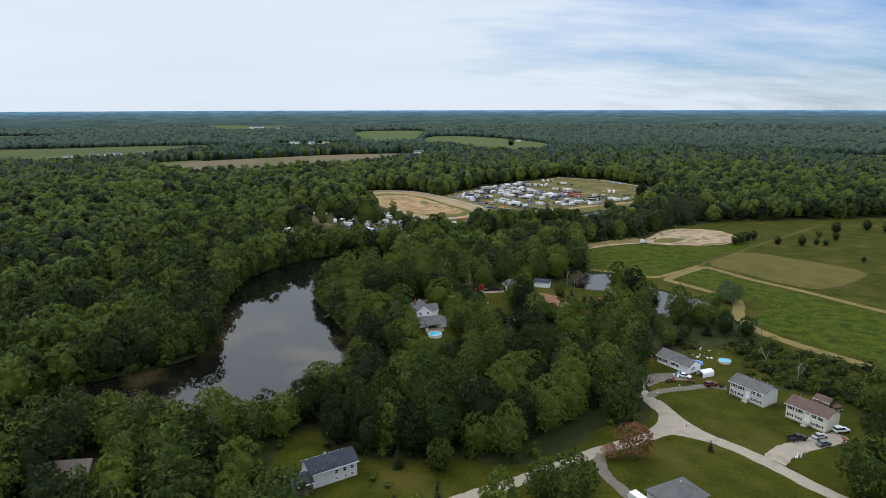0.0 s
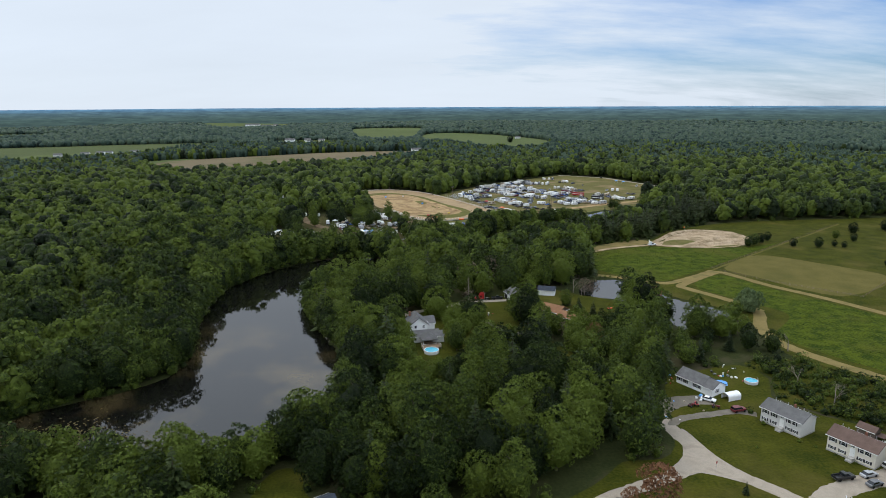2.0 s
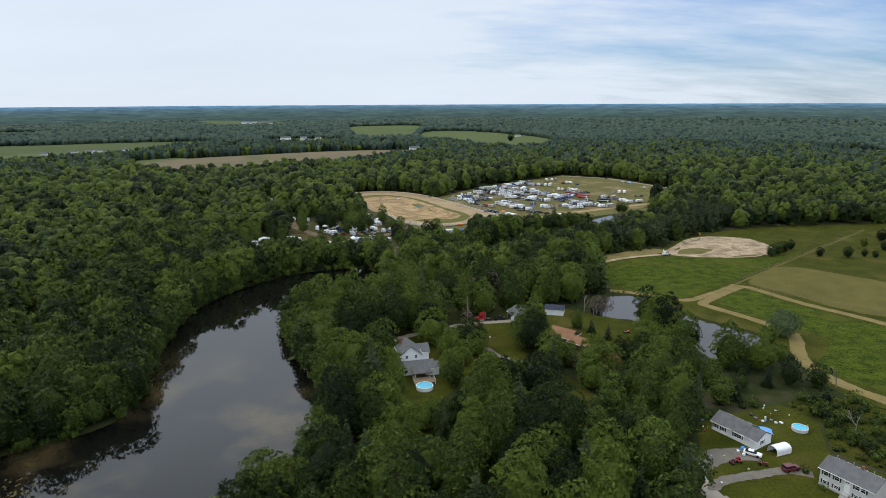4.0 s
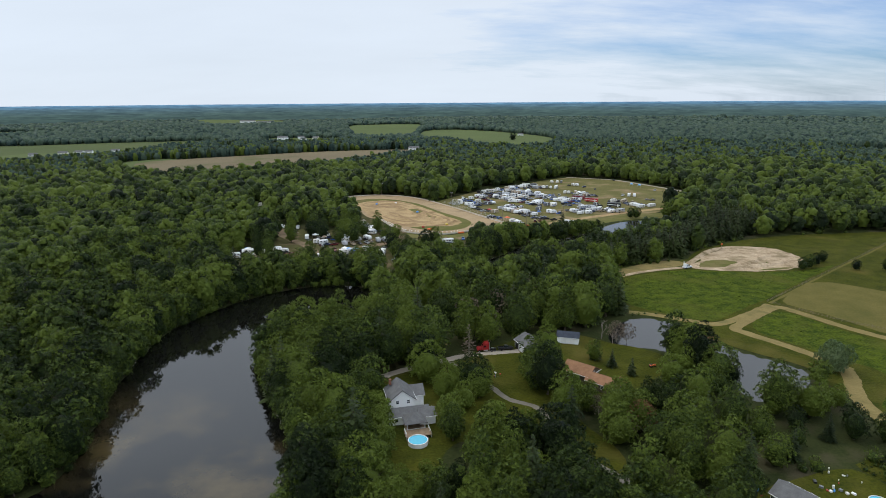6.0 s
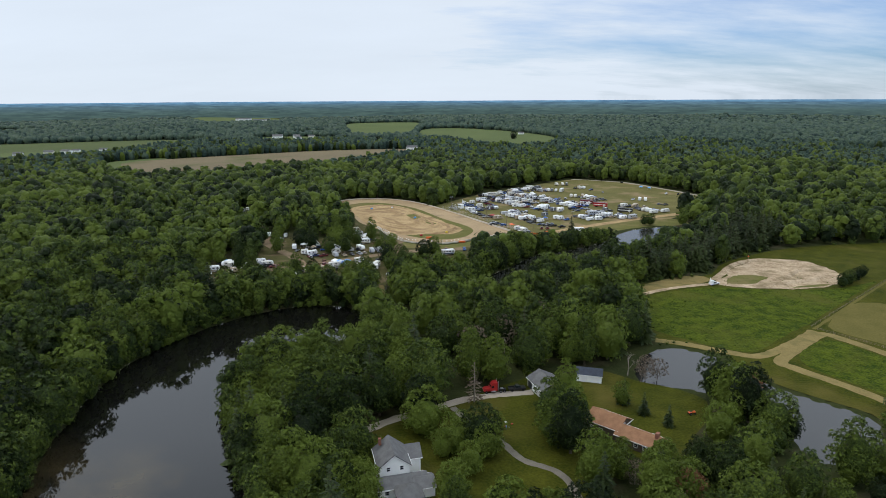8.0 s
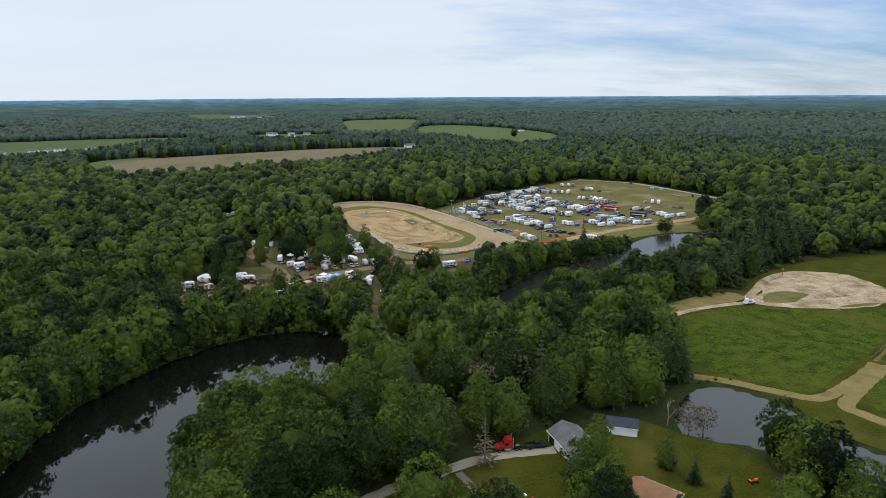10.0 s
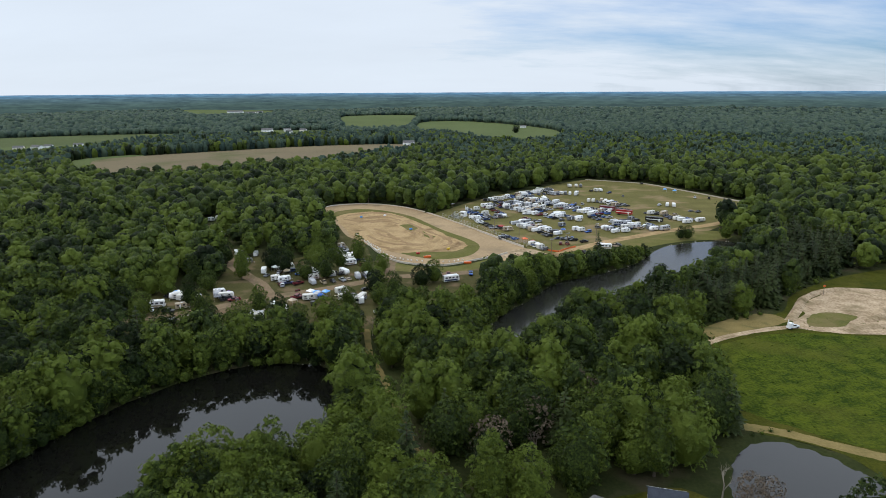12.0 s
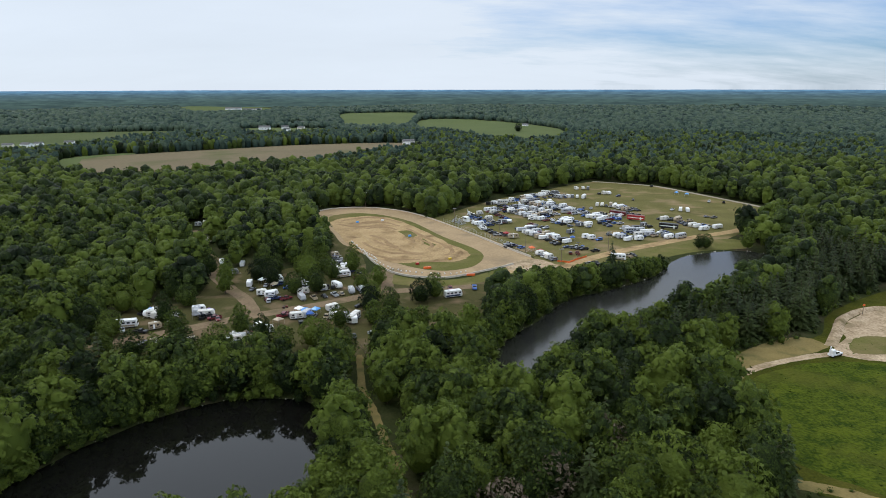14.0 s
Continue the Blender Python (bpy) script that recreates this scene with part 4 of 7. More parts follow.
sizes = np.clip(rng.normal(0.95, 0.12, len(xs)), 0.62, 1.25) * np.where((xs > 30) & (xs < 112) & (ys > 222) & (ys < 292), 0.82, 1.0) * np.where((xs > -110) & (xs < 20) & (ys > 440) & (ys < 612), 0.8, 1.0)


def bank_height(x, y):
    """Trees on the reservoir's race-ground bank stay low towards the dirt road."""
    lim = np.interp(x, [15, 35, 50, 76, 107, 140], [536, 550, 548, 556, 570, 588])
    h = 92.5 * (1 - (y - 232) / (lim - 232)) / 15.5
    return np.where((x > 14) & (x < 140) & (y > 466) & (y < 600), np.clip(h, 0.0, 2.0), 2.0)


# lower growth in front of the tan-roofed house and beside the cut track
sizes = np.minimum(sizes, bank_height(xs, ys))
sizes = np.where((xs > 42) & (xs < 76) & (ys > 250) & (ys < 290), np.minimum(sizes, (3 + 0.53 * (286 - ys)) / 17), sizes)
sizes = np.where((xs > -15) & (xs < 5) & (ys > 212) & (ys < 247), np.minimum(sizes, (1 + 0.39 * (252 - ys)) / 18), sizes)
sizes = np.where((xs > 84) & (xs < 142) & (ys > 236) & (ys < 300), sizes * 0.62, sizes)
ok = sizes > 0.33
xs, ys, sizes, tones = xs[ok], ys[ok], sizes[ok], tones[ok]
turns = rng.uniform(0, 6.28, len(xs))
pine = inside(xs, ys, PINE_STAND) | ((rng.random(len(xs)) < 0.12) & (ys < 430))
COUNT_NEAR = 104
near_meshes = []
for k in NEAR:
    for tone in (0.08, 0.36, 0.62, 0.98):
        near_meshes.append((crown_mesh(k, LEAF, tone=tone), trunk_mesh(k)))
pine_meshes = [(crown_mesh(k, NEEDLE), trunk_mesh(k)) for k in PINES]
proto = {}


def place_tree(key, crown, trunk, label, x, y, a, s, group=""):
    """A tree at a spot, copied from the first of its kind."""
    m = Matrix.Translation((x, y, 0)) @ Matrix.Rotation(a, 4, "Z")
    if key not in proto:
        proto[key] = tree_thing("tree", crown, trunk, label or "leafy green broadleaf tree in full summer foliage", "tree", group)
        t = proto[key]
    else:
        t = copy_thing(proto[key], m)
    t.matrix_basis = m @ Matrix.Diagonal((s, s, s, 1))
    return t


mids, lows, low_pines = [], [], []
for i in range(len(xs)):
    x, y, a, s = float(xs[i]), float(ys[i]), float(turns[i]), float(sizes[i])
    if i < COUNT_NEAR:
        if pine[i]:
            k = i % 2
            place_tree(("pine", k), *pine_meshes[k], "dark green pine among leafy trees", x, y, a, s, "woodland trees")
        else:
            k = int(rng.integers(0, len(near_meshes)))
            place_tree(("leafy", k), *near_meshes[k], "leafy green broadleaf tree in full summer foliage", x, y, a, s, "woodland trees")
    elif pine[i]:
        low_pines.append((PINES[i % 2], x, y, 0.0, a, s * (1.0 if y < 600 else 0.9), tones[i]))
    elif i < 190:
        mids.append((NEAR[int(rng.integers(0, len(NEAR)))], x, y, 0.0, a, s, tones[i]))
    elif y < 365 and abs(x) < 125:
        mids.append((FINE[int(rng.integers(0, len(FINE)))], x, y, 0.0, a, s, tones[i]))
    elif y < 470 and abs(x) < 200:
        mids.append((MID[int(rng.integers(0, len(MID)))], x, y, 0.0, a, s, tones[i]))
    else:
        few = LOW if y < 640 else LEAST
        lows.append((few[int(rng.integers(0, len(few)))], x, y, 0.0, a, s, tones[i]))


def bank_trees(outline, step, out_by):
    """A row of trees close to the water, their crowns hanging over it."""
    carry = 0.0
    for i in range(len(outline)):
        (x1, y1), (x2, y2) = outline[i], outline[(i + 1) % len(outline)]
        ln = math.hypot(x2 - x1, y2 - y1)
        carry += ln
        if carry < step:
            continue
        carry = 0.0
        nx_, ny_ = (y2 - y1) / max(ln, 1e-6), -(x2 - x1) / max(ln, 1e-6)
        if inside(np.array([x1 + nx_ * 0.5]), np.array([y1 + ny_ * 0.5]), outline)[0]:
            nx_, ny_ = -nx_, -ny_
        x, y = x1 + nx_ * out_by * rng.uniform(0.7, 1.5), y1 + ny_ * out_by * rng.uniform(0.7, 1.5)
        p = np.array([x]), np.array([y])
        size = min(float(rng.uniform(0.55, 0.85)), float(bank_height(*p)[0]))
        if size > 0.35 and free_of(*p, 0.2, 1.0, 1.5)[0] and np.hypot(xs - x, ys - y).min() < 14:
            mids.append((MID[int(rng.integers(0, len(MID)))] if y > 300 else FINE[int(rng.integers(0, len(FINE)))], x, y, 0.0, float(rng.uniform(0, 6.28)), size, float(np.clip(rng.normal(0.42, 0.25), 0, 1))))


bank_trees(LAKE_WEST, 5.2, 1.6)
bank_trees(LAKE_EAST, 5.2, 1.6)
joined("woods", mids, "dense green summer woodland round the lake", LEAF, clumps=LEAFCLUMP)
joined("woods", lows, "continuous green forest canopy", LEAF)
joined("pine_wood", low_pines, "dark green pine plantation beside the reservoir", NEEDLE)

# shrubs and low boughs along the banks and wood edges
SHRUB = [Kind(71, 5.5, 6.5, 0.2, 12, 84, 0.6, limbs=0, core=0.6, body=(7, 4)), Kind(72, 4.5, 5.5, 0.1, 10, 60, 0.56, limbs=0, core=0.6, body=(7, 4)), Kind(73, 7.0, 6.0, 0.2, 12, 90, 0.6, limbs=0, core=0.6, body=(7, 4))]
shrubs = []


def edge_shrubs(outline, step, offset, scale, reach, margins, y_top=900):
    """Shrubs strewn along an outline wherever woodland stands close by."""
    n, px, py = len(outline), [], []
    for i in range(n):
        (x1, y1), (x2, y2) = outline[i], outline[(i + 1) % n]
        for k in range(max(1, int(math.hypot(x2 - x1, y2 - y1) / step + rng.random()))):
            u = rng.random()
            ox, oy = rng.uniform(-1, 1, 2)
            px.append(x1 + (x2 - x1) * u + ox * offset)
            py.append(y1 + (y2 - y1) * u + oy * offset)
    px, py = np.array(px), np.array(py)
    ok = (py < y_top) & (np.hypot(px[:, None] - xs[None], py[:, None] - ys[None]).min(axis=1) < reach)
    if margins:
        ok &= free_of(px, py, *margins)
    for x, y in zip(px[ok], py[ok]):
        shrubs.append((SHRUB[int(rng.integers(0, 3))], float(x), float(y), -0.3, float(rng.uniform(0, 6.28)), float(scale * rng.uniform(0.6, 1.2)), float(np.clip(rng.normal(0.5, 0.2), 0, 1))))


edge_shrubs(LAKE_WEST, 2.6, 1.4, 0.95, 9.0, None)
edge_shrubs(LAKE_EAST, 3.0, 1.4, 0.8, 8.0, None)
edge_shrubs(LAWN_SOUTH, 3.0, 2.5, 0.6, 8.0, (0.5, 0.4, 1.5))
for c in (FIELD_CLEAR, LAWN_PENINSULA, TRACK, LOT):
    edge_shrubs(c, 5.0, 2.0, 0.75, 7.0, (0.5, 0.2, 1.5), 700)
joined("shrubs", shrubs, "dense green shrubs along the banks and wood edges", LEAF, "shrubs", LEAFCLUMP)

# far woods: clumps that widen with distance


def far_crown(seed, segs, rings, count):
    """A far tree of height 1 and width 1: an uneven round-topped body with a few swellings."""
    jig = np.random.default_rng(seed)
    v, f = dome(jig, 1.0, 1.0, 0.0, 0.0, segs, rings, 0.86, 0.14)
    if count:
        lobes = [((math.cos(a) * 0.26, math.sin(a) * 0.26, jig.uniform(0.62, 0.84)), jig.uniform(0.2, 0.3)) for a in jig.uniform(0, 0.8) + np.arange(count) * 6.283 / count]
        kv, kf = knobs(jig, [(c, r) for c, r in lobes], 1.0)
        kv[:, 2] = np.minimum(kv[:, 2], 1.05)
        f = np.concatenate([f, kf + len(v)])
        v = np.concatenate([v, kv])
    return v, f


def far_woods(name, px, py, wide, deep, tall, crowns, material, label):
    """Many far crowns as one sheet of stuff, each turned to lie across its line of sight from the lake."""
    V, F, T, n = [], [], [], 0
    pz = rise(px, py)
    for k in range(len(px)):
        v, f = crowns[int(rng.integers(0, len(crowns)))]
        a = rng.uniform(0, 6.28)
        b = -math.atan2(px[k], py[k])
        spin = np.array([[math.cos(a), -math.sin(a), 0], [math.sin(a), math.cos(a), 0], [0, 0, 1]])
        lie = np.array([[math.cos(b), -math.sin(b), 0], [math.sin(b), math.cos(b), 0], [0, 0, 1]])
        V.append((v @ spin.T) * np.array([wide[k], deep[k], tall[k]]) @ lie.T + np.array([px[k], py[k], pz[k]]))
        F.append(f + n)
        T.append(np.full(len(v), np.clip(rng.normal(0.5, 0.27), 0, 1)))
        n += len(v)
    me = sheet_mesh(name, np.concatenate(V).tolist(), np.concatenate(F).tolist(), material, True)
    set_tone(me, np.concatenate(T))
    return tagged(new(name, me), label, "woods", kind="stuff")


def rings_of(r, reach, across, along, least):
    """Spots in rings round the walk's start, with their spacing across and along the view."""
    out = []
    while r < reach:
        sa, sd = max(least, r * across), max(least, r * along)
        na = int(1.62 * r / sa)
        ang = (np.arange(na) + rng.uniform(-0.4, 0.4, na)) / na * 1.62 - 0.81
        rr = r + rng.uniform(-0.48, 0.48, na) * sd
        out.append(np.stack([np.sin(ang) * rr, np.cos(ang) * rr + 20, np.full(na, sa), np.full(na, sd)], 1))
        r += sd * 0.92
    px, py, sa, sd = np.concatenate(out).T
    ok = (np.abs(px) < 0.72 * py + 40) & ~((px > -420) & (px < 460) & (py < 920))
    px, py, sa, sd = px[ok], py[ok], sa[ok], sd[ok]
    ok = free_of(px, py, 2, 3, 2)
    return px[ok], py[ok], sa[ok], sd[ok]


near_far, wide_far = rings_of(560.0, 1450, 0.0, 0.0, 8.9), rings_of(1455.0, 2950, 0.0066, 0.0125, 8.5)
for material, label in ((LEAF, "forest canopy beyond the race ground"), (HAZELEAF, "far-off forest canopy reaching the horizon, bluish haze in its colour")):
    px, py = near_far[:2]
    # more crowns take the haze-tinted leaves from 800 to 1600 m out
    hazed_share = np.random.default_rng(9).random(len(px)) < np.clip((np.hypot(px, py) - 800) / 800, 0, 1)
    k = hazed_share if material is HAZELEAF else ~hazed_share
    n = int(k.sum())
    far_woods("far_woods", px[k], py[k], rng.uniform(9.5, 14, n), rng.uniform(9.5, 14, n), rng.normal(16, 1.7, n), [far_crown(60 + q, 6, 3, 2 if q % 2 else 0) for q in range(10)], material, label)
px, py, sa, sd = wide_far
far_woods("far_woods", px, py, sa * rng.uniform(1.1, 1.8, len(px)), sd * rng.uniform(1.0, 1.5, len(px)), rng.normal(15.5, 2.0, len(px)), [far_crown(80 + q, 6, 3, 0) for q in range(9)], HAZELEAF, "far-off forest canopy reaching the horizon, bluish haze in its colour")

# the last wooded ridges on the horizon; haze painted as emission, bluer with distance
for k, (dist, top, rough, haze_glow) in enumerate(((2960, 27, 5.0, (0.056, 0.095, 0.096)), (3120, 30, 5.0, (0.060, 0.104, 0.108)), (3300, 34, 4.5, (0.066, 0.113, 0.122)), (3500, 38, 4.0, (0.071, 0.122, 0.141)), (3720, 43, 4.0, (0.075, 0.133, 0.164)),
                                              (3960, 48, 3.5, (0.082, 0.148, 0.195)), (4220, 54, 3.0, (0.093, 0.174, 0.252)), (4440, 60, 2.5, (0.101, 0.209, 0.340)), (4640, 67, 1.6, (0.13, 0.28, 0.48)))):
    ridge_mat = bpy.data.materials.new("haze_glow_ridge")
    ridge_mat.use_nodes = True
    rt = ridge_mat.node_tree
    hb = rt.nodes["Principled BSDF"]
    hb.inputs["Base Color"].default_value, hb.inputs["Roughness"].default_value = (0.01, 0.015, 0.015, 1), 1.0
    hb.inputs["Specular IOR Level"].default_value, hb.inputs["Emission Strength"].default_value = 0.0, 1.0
    place = rt.nodes.new("ShaderNodeMapping")
    place.inputs["Scale"].default_value = (1.0, 1.0, 7.0)
    rt.links.new(rt.nodes.new("ShaderNodeNewGeometry").outputs["Position"], place.inputs[0])
    patch = rt.nodes.new("ShaderNodeTexNoise")
    patch.inputs["Scale"].default_value, patch.inputs["Detail"].default_value, patch.inputs["Roughness"].default_value = 0.011, 6.0, 0.65
    rt.links.new(place.outputs[0], patch.inputs["Vector"])
    spread = rt.nodes.new("ShaderNodeMapRange")
    spread.inputs["From Min"].default_value, spread.inputs["From Max"].default_value = 0.34, 0.7
    rt.links.new(patch.outputs[0], spread.inputs["Value"])
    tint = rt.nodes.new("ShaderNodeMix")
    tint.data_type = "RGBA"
    tint.inputs[6].default_value, tint.inputs[7].default_value = (*(g * 0.68 for g in haze_glow), 1), (haze_glow[0] * 1.45, haze_glow[1] * 1.4, haze_glow[2] * 1.25, 1)
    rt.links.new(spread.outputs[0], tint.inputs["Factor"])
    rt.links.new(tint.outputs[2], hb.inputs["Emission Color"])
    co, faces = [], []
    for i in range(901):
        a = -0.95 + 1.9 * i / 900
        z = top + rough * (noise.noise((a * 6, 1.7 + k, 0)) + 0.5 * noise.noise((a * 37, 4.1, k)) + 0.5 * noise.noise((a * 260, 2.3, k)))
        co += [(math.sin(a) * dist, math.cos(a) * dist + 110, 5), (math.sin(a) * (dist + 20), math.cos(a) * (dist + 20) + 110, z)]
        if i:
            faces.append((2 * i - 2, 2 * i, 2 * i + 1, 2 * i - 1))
    tagged(new("backdrop_ridge", sheet_mesh("backdrop_ridge", co, faces, ridge_mat, True)), "wooded ridge on the horizon, blue haze painted as glow", "hills", kind="structure")

# building helpers


def part(name, bm, material, parent, label="", at=None):
    """Links a bmesh (or a mesh) as one part under a thing or a part."""
    if isinstance(bm, bmesh.types.BMesh):
        me = bpy.data.meshes.new(name)
        bm.to_mesh(me)
        bm.free()
        me.materials.append(material)
    else:
        me = bm
    o = new(name, me)
    o.parent = parent
    if at is not None:
        o.matrix_basis = at
    if label:
        o["label"] = label
    return o


def thing(name, label, category, m=None, group=""):
    o = tagged(new(name), label, category, group)
    if m is not None:
        o.matrix_basis = m
    return o


def box(bm, c, s, bevel=0.0, turn=None):
    m = Matrix.Translation(c) @ (turn or Matrix()) @ Matrix.Diagonal((*s, 1))
    r = bmesh.ops.create_cube(bm, size=1.0, matrix=m)
    if bevel:
        es = list({e for v in r["verts"] for e in v.link_edges})
        bmesh.ops.bevel(bm, geom=es, offset=bevel, segments=1, affect="EDGES")
    return bm


def boxes(*items, bevel=0.0):
    bm = bmesh.new()
    for c, s in items:
        box(bm, c, s, bevel)
    return bm


def prism(profile, x0, x1, axis_y=False):
    """A profile of (y, z) points drawn out along x."""
    bm = bmesh.new()
    a = [bm.verts.new((x0, y, z)) for y, z in profile]
    b = [bm.verts.new((x1, y, z)) for y, z in profile]
    n = len(profile)
    bm.faces.new(a)
    bm.faces.new(b[::-1])
    for i in range(n):
        bm.faces.new((a[i], b[i], b[(i + 1) % n], a[(i + 1) % n]))
    bmesh.ops.recalc_face_normals(bm, faces=bm.faces[:])
    return bm


def cyl(bm, a, b, ra, rb=None, sides=10):
    co, faces = [], []
    tube(co, faces, a, b, ra, ra if rb is None else rb, sides)
    vs = [bm.verts.new(c) for c in co]
    for f in faces:
        bm.faces.new([vs[i] for i in f])
    bm.faces.new(vs[:sides][::-1])
    bm.faces.new(vs[sides:])
    return bm


def mesh_of(name, bm, material):
    me = bpy.data.meshes.new(name)
    bm.to_mesh(me)
    bm.free()
    me.materials.append(material)
    return me


MESHES = {}


def cached(key, build):
    if key not in MESHES:
        MESHES[key] = build()
    return MESHES[key]


# houses


def gable_block(root, L, D, h, up_h, siding, roof, at=Matrix(), over=0.45, base=0.0):
    """Walls with gable ends and a pitched roof of two slabs, ridge along x."""
    z0 = base
    part("wall", prism([(-D / 2, z0 - 0.1), (D / 2, z0 - 0.1), (D / 2, z0 + h), (0, z0 + h + up_h), (-D / 2, z0 + h)], -L / 2, L / 2), siding, root, at=at)
    sl = up_h / (D / 2)
    y, z = D / 2 + over, z0 + h - over * sl
    t = 0.2
    bm = prism([(-y, z + 0.03), (0, z0 + h + up_h + 0.03), (y, z + 0.03), (y, z + 0.03 + t), (0, z0 + h + up_h + t + 0.06), (-y, z + 0.03 + t)], -L / 2 - over, L / 2 + over)
    part("roof", bm, roof, root, at=at)
    bm = boxes(((0, -y - 0.05, z + 0.12), (L + 2 * over, 0.1, 0.16)), ((0, y + 0.05, z + 0.12), (L + 2 * over, 0.1, 0.16)))
    part("gutter", bm, TRIM, root, at=at)
    return z0 + h + up_h


def hip_block(root, L, D, h, up_h, siding, roof, at=Matrix(), over=0.5, open_sides=False):
    if open_sides:
        for sx in (-1, 1):
            for sy in (-1, 1):
                part("post", boxes(((sx * (L / 2 - 0.2), sy * (D / 2 - 0.2), h / 2), (0.2, 0.2, h))), TRIM, root, at=at)
        part("screen_wall", boxes(((0, -D / 2 + 0.2, 0.45), (L - 0.5, 0.08, 0.9))), TRIM, root, at=at)
        part("porch_floor", boxes(((0, 0, 0.15), (L, D, 0.3))), WOOD, root, at=at)
    else:
        part("wall", boxes(((0, 0, h / 2 - 0.05), (L, D, h + 0.1))), siding, root, at=at)
    bm = bmesh.new()
    lx, ly, r = L / 2 + over, D / 2 + over, max(0.05, (L - D) / 2)
    lo = [bm.verts.new((sx * lx, sy * ly, h + 0.02)) for sx, sy in ((-1, -1), (1, -1), (1, 1), (-1, 1))]
    mid = [bm.verts.new((sx * lx, sy * ly, h + 0.2)) for sx, sy in ((-1, -1), (1, -1), (1, 1), (-1, 1))]
    a, b = bm.verts.new((-r, 0, h + up_h)), bm.verts.new((r, 0, h + up_h))
    bm.faces.new(lo[::-1])
    for k in range(4):
        bm.faces.new((lo[k], lo[(k + 1) % 4], mid[(k + 1) % 4], mid[k]))
    bm.faces.new((mid[0], mid[1], b, a))
    bm.faces.new((mid[1], mid[2], b))
    bm.faces.new((mid[2], mid[3], a, b))
    bm.faces.new((mid[3], mid[0], a))
    part("roof", bm, roof, root, at=at)


def window(root, x, y, z, w, h, turn=0.0, shutters=True, at=Matrix()):
    """A window on a wall: frame, dark pane and, where there are any, shutters; it faces -y before the turn."""
    m = at @ Matrix.Translation((x, y, z)) @ Matrix.Rotation(turn, 4, "Z")
    f = 0.09
    me = cached(("win", w, h), lambda: mesh_of("window", boxes(((0, -0.03, h / 2), (w + 2 * f, 0.1, f)), ((0, -0.03, -h / 2), (w + 2 * f, 0.14, f)), ((-w / 2 - f / 2, -0.03, 0), (f, 0.1, h)),
                                                                   ((w / 2 + f / 2, -0.03, 0), (f, 0.1, h)), ((0, -0.03, 0), (w, 0.08, 0.05))), TRIM))
    o = part("window", me, TRIM, root, at=m)
    pane = cached(("pane", w, h), lambda: mesh_of("pane", boxes(((0, -0.01, 0), (w, 0.03, h))), GLASS))
    part("pane", pane, GLASS, o)
    if shutters:
        sh = cached(("sh", h), lambda: mesh_of("shutter", boxes(((0, -0.03, 0), (0.36, 0.06, h + 0.15))), SHUTTER))
        for sx in (-1, 1):
            part("shutter", sh, SHUTTER, o, "dark shutter", at=Matrix.Translation((sx * (w / 2 + 0.32), 0, 0)))
    return o


def door(root, x, y, z, w, h, material, turn=0.0, at=Matrix()):
    m = at @ Matrix.Translation((x, y, z)) @ Matrix.Rotation(turn, 4, "Z")
    o = part("door", boxes(((0, -0.03, h / 2), (w, 0.08, h)), ((0, -0.05, h + 0.06), (w + 0.24, 0.12, 0.12)), ((-w / 2 - 0.06, -0.05, h / 2), (0.12, 0.12, h)), ((w / 2 + 0.06, -0.05, h / 2), (0.12, 0.12, h))), material, root, at=m)
    part("handle", boxes(((w * 0.36, -0.1, h * 0.5), (0.06, 0.08, 0.12))), METAL, o)
    return o


def bilevel(name, label, m, siding, roof, extra=True):
    """A two-level ranch house with shuttered windows in two rows and a raised door."""
    root = thing(name, label, "house", m, "houses of the hamlet")
    L, D, h = 12.0, 7.4, 4.6
    gable_block(root, L, D, h, 1.75, siding, roof)
    part("foundation", boxes(((0, 0, 0.15), (L + 0.12, D + 0.12, 0.5))), CONCRETE, root)
    for x in (-4.6, -2.0, 2.6, 3.9):
        window(root, x, -D / 2, 3.75, 0.95, 1.25, shutters=x != 3.9 and x != 2.6)
    for x in (1.85, 4.65):
        part("shutter", boxes(((x, -D / 2 - 0.03, 3.75), (0.36, 0.06, 1.4))), SHUTTER, root, "dark shutter")
    for x in (-4.6, -2.0, 2.6, 4.3):
        window(root, x, -D / 2, 1.35, 0.95, 0.8)
    door(root, 0.45, -D / 2, 1.2, 1.0, 2.1, TRIM)
    window(root, 0.45, -D / 2, 4.0, 0.8, 0.6, shutters=False)
    part("step", boxes(((0.45, -D / 2 - 0.7, 0.55), (1.6, 1.4, 1.1)), ((0.45, -D / 2 - 1.6, 0.3), (1.5, 0.5, 0.6))), CONCRETE, root)
    for x in (-3.5, 0, 3.5):
        window(root, x, D / 2, 3.7, 0.95, 1.1, math.pi, False)
    part("chimney", boxes(((1.2, 0.9, h + 1.9), (0.5, 0.5, 1.3))), BRICK, root)
    for k, x in enumerate((-5.2, -3.3, -1.4, 2.0, 3.2, 5.0)):
        part("roof_vent", boxes(((x, 1.2 if k % 2 else 2.0, h + 1.5), (0.16, 0.16, 0.7))), METAL, root)
    return root


def turned(x, y, deg, z=0.0):
    return Matrix.Translation((x, y, z)) @ Matrix.Rotation(radians(deg), 4, "Z")


bilevel("house", "grey two-level house with dark shutters and grey shingle roof", turned(99.4, 197.0, -59), SIDING["grey"], SHINGLE["grey"])
bilevel("house", "cream two-level house with dark shutters and brown shingle roof", turned(109.6, 181.0, -58), SIDING["cream"], SHINGLE["brown"])

